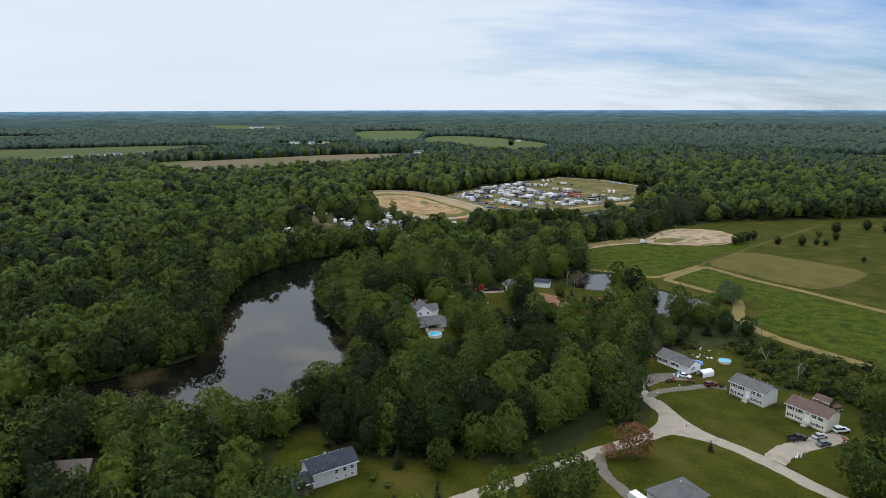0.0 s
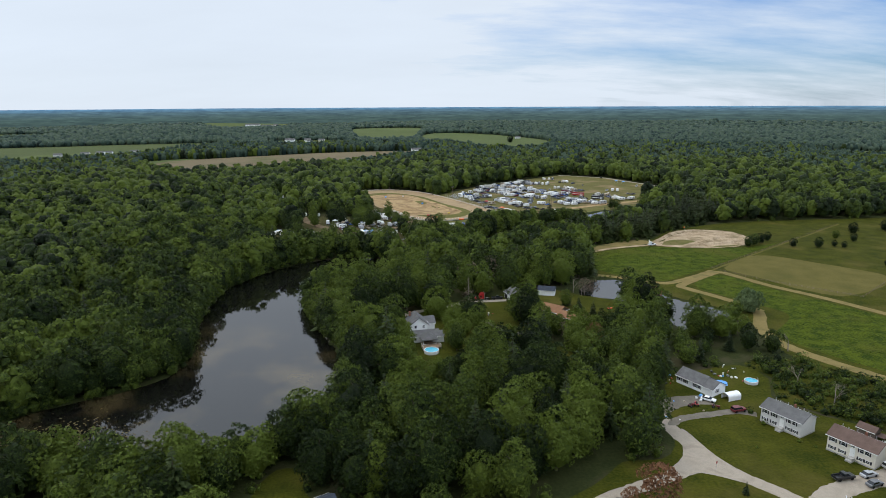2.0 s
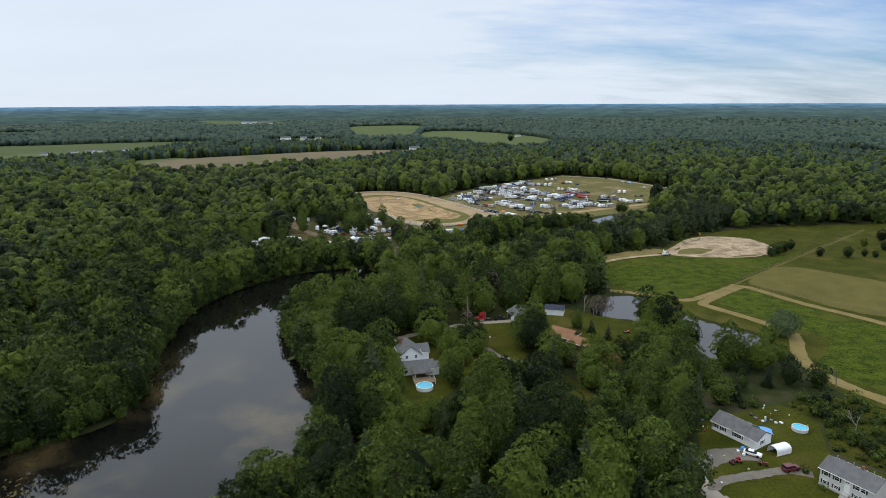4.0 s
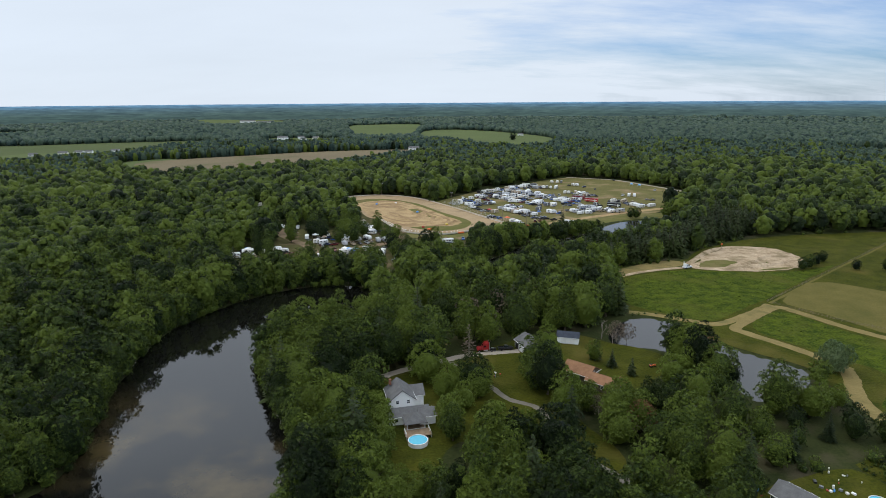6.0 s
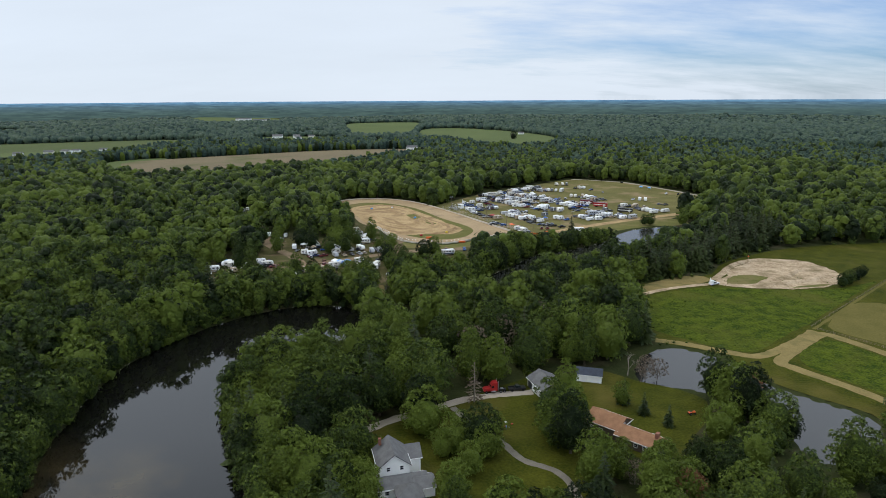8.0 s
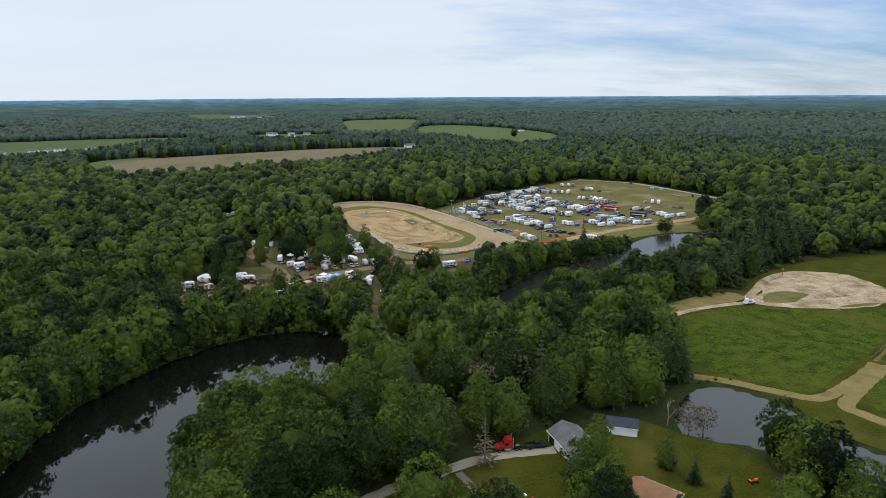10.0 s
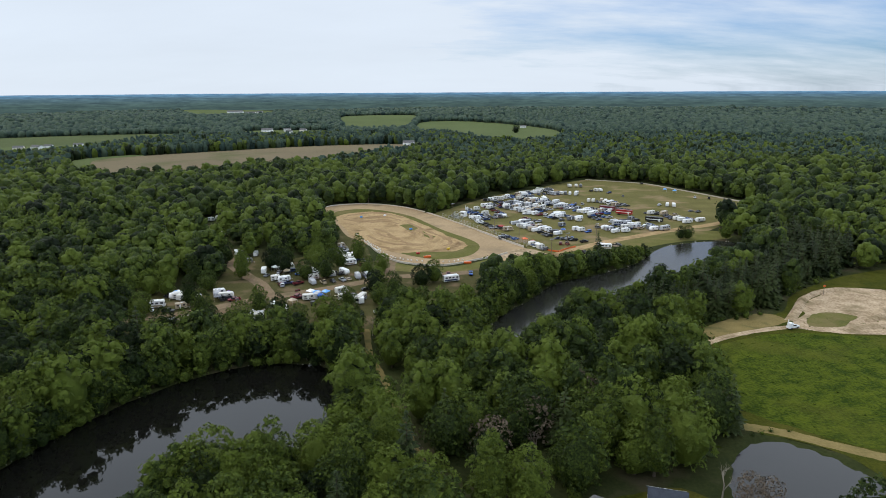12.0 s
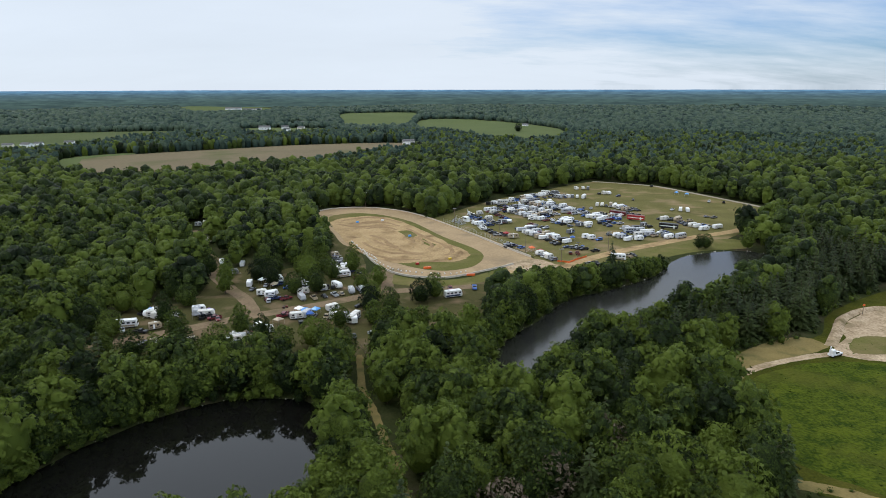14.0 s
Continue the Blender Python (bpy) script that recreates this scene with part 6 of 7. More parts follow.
def semi_tractor(x, y, deg):
    root = thing("truck", "bright red road tractor with sleeper cab", "truck", turned(x, y, deg))
    part("chassis", boxes(((-0.8, 0, 0.85), (6.6, 0.9, 0.3)), bevel=0.03), PAINT["black"], root)
    part("hood", hull([(1.3, 0.8), (3.4, 0.8), (3.4, 1.5), (3.1, 1.75), (1.3, 1.95)], 1.0, 0.08, 0.08), PAINT["red"], root)
    part("cab", hull([(-1.1, 0.8), (1.35, 0.8), (1.35, 2.0), (0.9, 2.9), (0.3, 3.6), (-1.1, 3.75)], 1.2, 0.04, 0.08), PAINT["red"], root)
    part("windscreen", boxes(((1.16, 0, 2.45), (0.06, 2.0, 0.75)), bevel=0.02), GLASS, root)
    for sy in (-1, 1):
        part("side_window", boxes(((0.5, sy * 1.19, 2.3), (0.8, 0.05, 0.65))), GLASS, root)
        part("exhaust_stack", cyl(bmesh.new(), (-1.3, sy * 1.1, 1.0), (-1.3, sy * 1.1, 4.1), 0.09, sides=8), METAL, root)
        part("fuel_tank", cyl(bmesh.new(), (-0.6, sy * 1.0, 0.75), (0.9, sy * 1.0, 0.75), 0.32, sides=10), METAL, root)
    part("fifth_wheel", boxes(((-2.8, 0, 1.1), (1.0, 0.9, 0.14)), bevel=0.03), METAL, root)
    wheels(root, (-3.4, -2.2, 2.5), 1.0, 0.5, 0.34, True)
    return root


semi_tractor(17.3, 320.3, 190)


def small_tractor(x, y, deg, colour="orange", label="small red garden tractor on the grass"):
    root = thing("garden_tractor", label, "tractor", turned(x, y, deg))
    part("hood", boxes(((0.7, 0, 0.75), (1.1, 0.6, 0.5)), bevel=0.08), PAINT[colour], root)
    part("fender", boxes(((-0.6, 0, 0.75), (0.9, 1.0, 0.18)), bevel=0.05), PAINT[colour], root)
    part("seat", boxes(((-0.5, 0, 0.98), (0.45, 0.5, 0.12)), ((-0.72, 0, 1.2), (0.1, 0.5, 0.4)), bevel=0.03), PAINT["black"], root)
    part("steering_wheel", boxes(((0.12, 0, 1.15), (0.06, 0.36, 0.3)), bevel=0.02), PAINT["black"], root)
    wheels(root, (-0.6,), 0.5, 0.42, 0.26, True)
    wheels(root, (0.95,), 0.42, 0.28, 0.2)
    return root


small_tractor(76.2, 209.4, 30, "maroon")
small_tractor(78.0, 210.2, 80, "red")
small_tractor(83.4, 208.6, -30, "maroon", "dark red garden tractor on the grass")
small_tractor(75.3, 304.8, 15, "orange", "orange riding mower on the lawn by the pond")
wtruck = park("pickup", "white", 137.5, 437.6, 25, "white work truck with tall rig on the sand road", HAM)
part("rig", boxes(((-1.6, 0, 1.9), (1.6, 1.5, 1.5)), ((-2.3, 0.4, 2.4), (0.3, 0.3, 3.0)), bevel=0.05), PAINT["white"], wtruck)


def clutter(x, y, n, spread, seed, label):
    """A loose heap of yard things: barrels, crates, boards."""
    r = random.Random(seed)
    root = thing("yard_clutter", label, "clutter", turned(x, y, 0))
    for k in range(n):
        s = r.uniform(0.25, 0.7)
        cx, cy = r.gauss(0, spread), r.gauss(0, spread)
        c = r.choice(["white", "grey", "tan", "black", "red", "sky", "ivory"])
        if r.random() < 0.35:
            part("barrel", cyl(bmesh.new(), (cx, cy, 0), (cx, cy, s * 1.3), s * 0.45, sides=9), PAINT[c], root)
        else:
            part("crate", box(bmesh.new(), (cx, cy, s * 0.4), (s * r.uniform(0.8, 2.2), s, s * 0.8), 0.02, Matrix.Rotation(r.uniform(0, 3), 4, "Z")), PAINT[c], root)
    return root


clutter(75.0, 230.5, 12, 2.0, 1, "heap of pale yard clutter by the ranch house")
clutter(80.0, 213.5, 8, 2.2, 2, "yard tools and bins before the ranch house")
clutter(96.5, 232.5, 10, 2.5, 3, "scattered scrap and planks on the back lawn")
clutter(101.0, 236.5, 7, 2.0, 4, "white bins beside the shrubs")
clutter(100.0, 208.0, 7, 1.3, 5, "barrels and boards at the hedge")
clutter(113.0, 171.5, 6, 1.0, 6, "bins beside the cream house")
clutter(122.0, 186.5, 6, 1.4, 7, "stacked pale boards beside the shed")
clutter(18.5, 298.0, 7, 1.4, 8, "garden ornaments and planters on the lawn")
clutter(66.5, 204.0, 4, 1.4, 9, "small items at the lawn edge")
for k, (x, y) in enumerate(((93.8, 160.2), (95.2, 160.6), (94.6, 161.1))):
    deer = thing("lawn_ornament", "small white lawn ornament on the grass", "ornament", turned(x, y, 40 * k), "lawn ornaments")
    part("body", boxes(((0, 0, 0.55), (0.7, 0.25, 0.3)), ((0.35, 0, 0.85), (0.15, 0.15, 0.4)), ((0.45, 0, 1.05), (0.3, 0.14, 0.16)), bevel=0.03), PAINT["white"], deer)
    part("legs", boxes(*[((sx, sy, 0.2), (0.07, 0.07, 0.4)) for sx in (-0.28, 0.28) for sy in (-0.08, 0.08)]), PAINT["white"], deer)
sign = thing("road_sign", "red octagonal stop sign on a steel post", "sign", turned(69.0, 174.2, 40))
part("post", cyl(bmesh.new(), (0, 0, 0), (0, 0, 2.7), 0.04, sides=6), METAL, sign)
part("plate", cyl(bmesh.new(), (0, -0.05, 2.4), (0, -0.09, 2.4), 0.4, sides=8), PAINT["red"], sign)

# the parking field: rows of campers, haulers and cars
lot_rng = random.Random(8)
STRIPES = ["grey", "black", "blue", "maroon", "tan"]


def random_vehicle(x, y, deg, campers=0.55, group="race-ground campers"):
    r = lot_rng.random()
    if r < campers * 0.76:
        q = lot_rng.random()
        if q < 0.72:
            park("camper", lot_rng.choice(["white", "white", "ivory", "ivory", "silver", "grey", "tan", "white"]), x, y, deg, group=group, length=lot_rng.choice([4.8, 5.6, 6.8]), stripe=lot_rng.choice(STRIPES))
        elif q < 0.8:
            park("motorhome", lot_rng.choice(["white", "ivory", "silver"]), x, y, deg, group=group, stripe=lot_rng.choice(["tan", "grey", "navy"]))
        else:
            park("cargo", lot_rng.choice(["white", "white", "black", "silver"]), x, y, deg, group=group)
    else:
        kind = lot_rng.choice(["car", "suv", "pickup", "pickup"])
        park(kind, lot_rng.choice(["white", "silver", "black", "grey", "maroon", "blue", "navy", "silver", "black", "grey", "black", "tan"]), x, y, deg, group="race-ground cars")


placed = []


def clear_of(x, y, gap):
    if any((x - a) ** 2 + ((y - b) * 1.0) ** 2 < gap * gap for a, b in placed):
        return False
    placed.append((x, y))
    return True


def park_row(line, campers, step=4.2, lanes=1, lane_gap=7.0):
    """Vehicles side by side along a line, each square to it or nearly so."""
    for (x1, y1), (x2, y2) in zip(line, line[1:]):
        ln = math.hypot(x2 - x1, y2 - y1)
        square = (math.degrees(math.atan2(y2 - y1, x2 - x1)) + 180) % 180 - 90
        heading = max(-14, min(26, square)) if abs(square) < 60 else square
        n = max(1, round(ln / step))
        for lane in range(lanes):
            for k in range(n):
                u = (k + 0.5 + lot_rng.uniform(-0.2, 0.2)) / n
                x = x1 + (x2 - x1) * u + lot_rng.uniform(-0.7, 0.7) + lane * lane_gap
                y = y1 + (y2 - y1) * u + lane * 1.5
                if lot_rng.random() < 0.93 and clear_of(x, y, 3.1):
                    random_vehicle(x, y, heading + lot_rng.gauss(0, 7) + lot_rng.choice([0, 0, 180]), campers)


park_row([(49, 641), (57, 624), (64, 611), (70, 597)], 0.97, 3.6, 2, 7.2)
park_row([(37, 729), (53, 743), (69, 759), (85, 775), (96, 785)], 0.7, 4.2, 2, 6.5)
park_row([(20, 692), (26, 676), (31, 654)], 0.55, 4.0, 2, 6.5)
park_row([(37, 656), (47, 663)], 0.3, 4.0)
park_row([(22, 668), (26, 645), (32, 632)], 0.3, 3.8)
park_row([(36, 712), (41, 705), (52, 696), (58, 689), (64, 676), (75, 666), (88, 647)], 0.6, 3.9, 3, 6.5)
park_row([(48, 724), (58, 716), (66, 704)], 0.45, 4.0, 2, 6.0)
park_row([(56, 747), (69, 738), (76, 721), (84, 716), (94, 695), (106, 680), (112, 667)], 0.65, 3.9, 3, 6.5)
park_row([(68, 702), (74, 693), (82, 690)], 0.5, 4.0, 2)
park_row([(97, 760), (109, 764), (122, 759)], 0.75, 4.0)
park_row([(122, 806), (140, 806)], 0.75, 4.2)
park_row([(134, 779), (149, 781)], 0.8, 4.6)
park_row([(104, 716), (117, 711)], 0.3, 4.0)
park_row([(121, 725), (131, 721), (138, 711), (143, 700)], 0.6, 4.0, 2)
park_row([(112, 665), (124, 655)], 0.35, 4.0)
park_row([(82, 630), (84, 627)], 0.5, 4.0)
park_row([(96, 648), (98, 644)], 1.0, 4.0)
park_row([(88, 617), (97, 609)], 0.7, 4.6)
park_row([(106, 624), (115, 606)], 0.85, 3.8, 2)
park_row([(120, 644), (125, 615)], 0.8, 3.8, 2)
park_row([(133, 630), (142, 612)], 0.8, 3.8, 2)
park_row([(134, 650), (142, 645)], 0.9, 4.2)
park_row([(152, 673), (169, 663)], 0.75, 4.0, 2, 5.5)
park_row([(164, 653), (176, 640)], 0.7, 4.0, 2)
park_row([(174, 706), (190, 698)], 0.7, 5.0)
park_row([(190, 681), (198, 672)], 0.0, 3.8)
park_row([(214, 741), (231, 735)], 0.6, 6.0)
park_row([(187, 826), (200, 823)], 0.7, 6.0)
park_row([(150, 769), (152, 766)], 0.0, 4.0)
park_row([(157, 750), (163, 750)], 0.0, 4.5)
park_row([(72, 593), (89, 582)], 0.0, 3.2)
park_row([(71, 578), (78, 577)], 0.0, 3.6)
park_row([(39, 600), (47, 590)], 0.1, 3.2)
park_row([(37, 628), (46, 614)], 0.3, 4.2)
park_row([(29, 640), (36, 622)], 0.2, 3.8)
park_row([(53, 577), (61, 562)], 0.4, 4.2)
park_row([(75, 554), (83, 557)], 0.1, 4.0)
park_row([(97, 568), (108, 573)], 0.1, 4.0)
for row in ([(34, 706), (49, 666)], [(44, 724), (64, 708)], [(57, 724), (81, 731)], [(63, 670), (85, 690)], [(74, 717), (94, 708)], [(99, 712), (106, 686)], [(129, 701), (144, 686)], [(109, 660), (113, 648)], [(124, 634), (134, 618)],
            [(72, 594), (83, 590)], [(95, 565), (104, 574)], [(35, 604), (40, 590)], [(21, 680), (33, 651)], [(140, 632), (150, 623)], [(164, 662), (173, 644)], [(85, 760), (106, 771)], [(120, 690), (128, 672)], [(60, 655), (72, 640)]):
    park_row(row, 0.12, 3.4)
for x, y, d in ((172, 637, 24), (183, 642, 25)):
    park("camper", "white", x, y, d, "white camper trailer at the end of a parking row", "race-ground campers", length=7.6, stripe="grey")
park("hauler", "red", 136.5, 668.5, -32, "long red race hauler in the parking field", "race-ground campers")
park("hauler", "maroon", 128.0, 684.0, -40, "dark red race hauler near another hauler", "race-ground campers")
park("hauler", "black", 150.0, 641.0, -30, "long black race hauler in the parking field", "race-ground campers")
for c, x, y in (("orange", 51.5, 584.5), ("red", 40.5, 622.0), ("sky", 204.5, 777.0), ("sky", 210.5, 769.0), ("white", 57.5, 571.5), ("blue", 80.0, 610.0), ("red", 55.5, 577.5),
                ("white", 46.0, 660.0), ("blue", 104.0, 700.0), ("white", 88.0, 740.0)):
    park("tent", c, x, y, lot_rng.uniform(0, 90), group="canopy tents at the race ground")

# the wooded camp ground
CAMP_SPOTS = {"camper": [(-106, 539), (-92, 520), (-64, 508), (-57, 512), (-50, 517), (-120, 479), (-113, 465), (-103, 482), (-76, 458), (-78, 451), (-60, 476), (-44, 476), (-94, 449), (-105, 449),
                         (-36, 472), (-56, 554), (-50, 543), (-47, 486)],
              "motorhome": [(-82, 523), (-125, 467), (-71, 462), (-50, 534)],
              "car": [(-89, 514), (-78, 498), (-131, 468), (-92, 475), (-34, 456), (-27, 459), (-125, 463), (-112, 442), (-29, 478), (-36, 490)],
              "pickup": [(-117, 461), (-70, 500), (-99, 477), (-74, 466), (-65, 521), (-81, 508), (-66, 478)],
              "suv": [(-77, 497), (-96, 478), (-57, 470), (-42, 533), (-118, 563)],
              "cargo": [(-78, 506), (-63, 500), (-106, 555), (-118, 558)],
              "deep": [(-162, 660), (-149, 611), (-186, 618), (-168, 636), (-182, 640), (-150, 616), (-166, 654), (-144, 608), (-178, 634)]}
for kind, spots in CAMP_SPOTS.items():
    for x, y in spots:
        d = lot_rng.choice([12, 20, 100, -60, 35]) + lot_rng.gauss(0, 8)
        if kind in ("camper", "deep"):
            park("camper", lot_rng.choice(["white", "ivory", "silver", "grey", "tan", "ivory"]), x, y, d, group="campers in the wooded camp ground", length=lot_rng.choice([4.8, 5.6, 6.8]), stripe=lot_rng.choice(STRIPES))
        elif kind == "motorhome":
            park(kind, "white", x, y, d, group="campers in the wooded camp ground", stripe="tan")
        elif kind == "cargo":
            park(kind, lot_rng.choice(["white", "silver"]), x, y, d, group="campers in the wooded camp ground")
        else:
            park(kind, lot_rng.choice(["white", "silver", "black", "maroon", "grey"]), x, y, d, group="cars in the wooded camp ground")
for c, x, y in (("purple", -97.5, 481), ("sky", -57.5, 481), ("blue", -55, 477), ("sky", -53.5, 482), ("white", -87, 524), ("tan", -79.5, 517), ("grey", -101, 476), ("white", -60.5, 483), ("sky", -122, 482), ("tan", -66, 470)):
    park("tent", c, x, y, lot_rng.uniform(0, 90), group="canopy tents at the camp ground")
park("motorhome", "white", 4.5, 503.0, 20, "long white bus parked below the track", "race-ground campers", stripe="navy")
park_row([(-8, 512), (16, 515)], 0.3, 5.0)
park_row([(-36, 520), (-30, 500)], 0.3, 4.6)
park_row([(-60, 574), (-50, 540)], 0.5, 4.2)
park_row([(-84, 530), (-72, 514)], 0.7, 4.4)
for row, share in (([(-86, 520), (-48, 516)], 0.6), ([(-68, 481), (-34, 473)], 0.6), ([(-128, 483), (-108, 474)], 0.5), ([(-105, 486), (-92, 474)], 0.4), ([(-80, 454), (-66, 463)], 0.6), ([(-112, 446), (-92, 440)], 0.5),
                   ([(-52, 553), (-40, 532)], 0.5), ([(-60, 500), (-36, 512)], 0.4), ([(-84, 508), (-72, 498)], 0.3)):
    park_row(row, share, 4.6)
small_tractor(-68.0, 489.0, 40, "maroon", "dark utility cart on the dirt road")

# the race track: concrete wall panels, fence, barriers, jumps, light poles, stand


def panel_wall(name, line, h, thick, material, label, step=3.0):
    root = thing(name, label, "barrier")
    pts = smooth(line, False, 10)
    panel = mesh_of("panel", boxes(((0, 0, h / 2), (step - 0.04, thick, h)), ((0, 0, 0.12), (step - 0.04, thick * 1.7, 0.24)), bevel=0.03), material)
    walk_pts = [Vector(p) for p in pts]
    total = sum((b - a).length for a, b in zip(walk_pts, walk_pts[1:]))
    n = int(total / step)
    seg = 0
    cum = [0.0]
    for a, b in zip(walk_pts, walk_pts[1:]):
        cum.append(cum[-1] + (b - a).length)
    for k in range(n):
        d = (k + 0.5) * step
        while cum[seg + 1] < d:
            seg += 1
        a, b = walk_pts[seg], walk_pts[seg + 1]
        p = a + (b - a) * ((d - cum[seg]) / max(1e-6, cum[seg + 1] - cum[seg]))
        part("panel", panel, material, root, at=Matrix.Translation((p.x, p.y, 0.02)) @ Matrix.Rotation(math.atan2(b.y - a.y, b.x - a.x), 4, "Z"))
    return root


PALEWALL = plain("pale_barrier", (0.5, 0.45, 0.38), 0.85, vary=0.2)
panel_wall("track_wall", WALL_LINE, 1.15, 0.35, PALEWALL, "pale concrete panel wall round the oval track", 3.6)
panel_wall("track_wall", WALL_SOUTH, 0.9, 0.4, PALEWALL, "low tan panel wall on the near track bend", 3.2)
WHITETYRE = PAINT["ivory"]
tyre_me = cached("tyre", lambda: mesh_of("tyre", cyl(cyl(bmesh.new(), (0, 0, 0), (0, 0, 0.5), 0.42, 0.38, 10), (0, 0, 0.45), (0, 0, 0.62), 0.3, 0.2, 8), WHITETYRE))


def markers(line, n, label):
    root = thing("tyre_barrier", label, "barrier", group="track markers")
    pts = smooth(line, False, 12)
    for k in range(n):
        x, y = pts[int(k * (len(pts) - 1) / max(1, n - 1))]
        part("tyre", tyre_me, WHITETYRE, root, at=Matrix.Translation((x + lot_rng.uniform(-0.4, 0.4), y + lot_rng.uniform(-0.4, 0.4), 0.17)))


markers([(-55, 608), (-49, 592), (-44, 578), (-38, 566)], 16, "white painted tyres along the inner dirt edge")
markers([(-37, 566), (-29, 552), (-22, 545), (-12, 541), (2, 539), (12, 543)], 20, "white painted tyres round the near bend")
markers([(-50, 592), (-44, 583), (-40, 575), (-36, 568)], 10, "white painted tyres in the infield")


def ridge(line, width, height, seed, material=DIRT):
    """A long low bank of dirt with a rounded uneven crest."""
    pts = smooth(line, False, 7)
    co, faces = [], []
    r = random.Random(seed)
    prof = [(-0.5, 0.0), (-0.3, 0.45), (-0.08, 0.95), (0.1, 1.0), (0.3, 0.5), (0.5, 0.0)]
    for i, (x, y) in enumerate(pts):
        a, b = Vector(pts[max(i - 1, 0)]), Vector(pts[min(i + 1, len(pts) - 1)])
        t = (b - a).normalized()
        n = Vector((-t.y, t.x))
        e = min(1.0, 3.0 * min(i, len(pts) - 1 - i) / len(pts))
        hh = height * e * (0.75 + 0.5 * abs(noise.noise((x * 0.12, y * 0.12, seed))))
        for o, z in prof:
            co.append((x + n.x * o * width + r.uniform(-0.1, 0.1), y + n.y * o * width + r.uniform(-0.1, 0.1), 0.14 + z * hh))
    m = len(prof)
    for i in range(len(pts) - 1):
        for k in range(m - 1):
            a = i * m + k
            faces.append((a, a + 1, a + m + 1, a + m))
    me = sheet_mesh("dirt_bank", co, faces, material, True)
    if sum(p.normal.z for p in me.polygons) < 0:
        me.flip_normals()
    return tagged(new("dirt_bank", me), "long rounded bank of tan dirt in the jump course", "dirt bank", "dirt banks")


WETDIRT = mat("turned_dirt", (0.2, 0.13, 0.07), (0.32, 0.22, 0.12), 0.3, 1.4, 0.95, 0.5)
RIDGES = [([(-72, 660), (-62, 652), (-52, 650), (-42, 655), (-32, 652)], 4.5, 1.6), ([(-68, 648), (-58, 636), (-50, 622), (-44, 604), (-36, 592)], 5, 1.8),
          ([(-60, 646), (-50, 640), (-38, 640), (-28, 630), (-22, 612), (-14, 596), (-6, 584)], 4.5, 1.7), ([(-46, 626), (-38, 616), (-30, 598), (-22, 584), (-12, 576)], 4.5, 1.6),
          ([(-38, 580), (-28, 572), (-18, 570), (-8, 572), (0, 578)], 4, 1.4), ([(-66, 672), (-54, 676), (-42, 670), (-34, 664)], 4, 1.4), ([(-24, 646), (-14, 626), (-4, 606), (4, 590)], 4, 1.3),
          ([(-30, 588), (-22, 598), (-18, 592), (-24, 580)], 4, 1.5), ([(4, 582), (8, 574), (2, 568), (-6, 566)], 3.5, 1.2)]
for k, (line, w, h) in enumerate(RIDGES):
    ridge(line, w * 0.75, h * 0.55, k, WETDIRT if k % 3 == 0 else DIRT)
for k, shrink in enumerate((0.9, 0.8, 0.68, 0.55, 0.42, 0.3)):
    loop = [(-32 + (x + 32) * shrink, 622 + (y - 622) * shrink) for x, y in INFIELD_DIRT]
    for a, b in ((2, 16), (19, 33), (36, 54)):
        ridge(loop[a:b:2], 2.6, 0.85, 60 + 3 * k + a, DIRT if (k + a) % 2 else WETDIRT)
for k, line in enumerate(([(141, 446), (152, 460), (164, 475), (184, 486), (205, 484)], [(168, 444), (180, 450), (192, 462), (204, 466)], [(160, 438), (176, 440), (192, 446), (206, 456)])):
    ridge(line, 4.0, 1.5, 50 + k, SAND)
# banked outer rim of the oval
ridge([(-98, 690), (-95, 702), (-86, 714), (-72, 719), (-56, 718), (-42, 712), (-28, 702), (-12, 683), (4, 655), (20, 626), (36, 596)], 5.0, 0.9, 40, CLAY)
for c, x, y, d in (("orange", -8.0, 548.5, 15), ("orange", 14.0, 535.6, 5), ("sky", -59.0, 664.0, 20), ("sky", -20.5, 621.5, 40), ("white", -42.0, 669.0, 0), ("red", -13.5, 556.5, 30), ("yellow", 4.0, 566.5, 20)):
    o = thing("track_banner_block", f"{c if c != 'sky' else 'blue'} padded marker block on the dirt course", "barrier", turned(x, y, d, 0.15), "track markers")
    part("pad", boxes(((0, 0, 0.55), (4.2 if c == "orange" else 2.0, 1.0, 1.1)), bevel=0.18), PAINT[c], o)


def light_pole(x, y, h, deg, label="tall wooden floodlight pole beside the track"):
    root = thing("light_pole", label, "light pole", turned(x, y, deg), "floodlight poles")
    part("pole", cyl(bmesh.new(), (0, 0, -0.3), (0, 0, h), 0.2, 0.13, 8), POLE, root)
    part("crossarm", boxes(((0, 0, h - 0.5), (2.6, 0.14, 0.14)), ((0, 0, h - 1.4), (2.2, 0.14, 0.14))), POLE, root)
    for k in range(4):
        part("floodlight", boxes(((-1.1 + 0.73 * k, -0.22, h - 0.45), (0.5, 0.3, 0.42)), bevel=0.05), METAL, root)
    return root


for x, y, d in ((8.5, 656, 30), (34.5, 606, 30), (47.5, 582, 30), (-5.5, 684, 40), (-60, 722, 0), (-100, 690, 90), (63, 556, 20), (75, 571, 20), (95, 583, 20)):
    light_pole(x, y, 12 if y > 580 else 9, d)

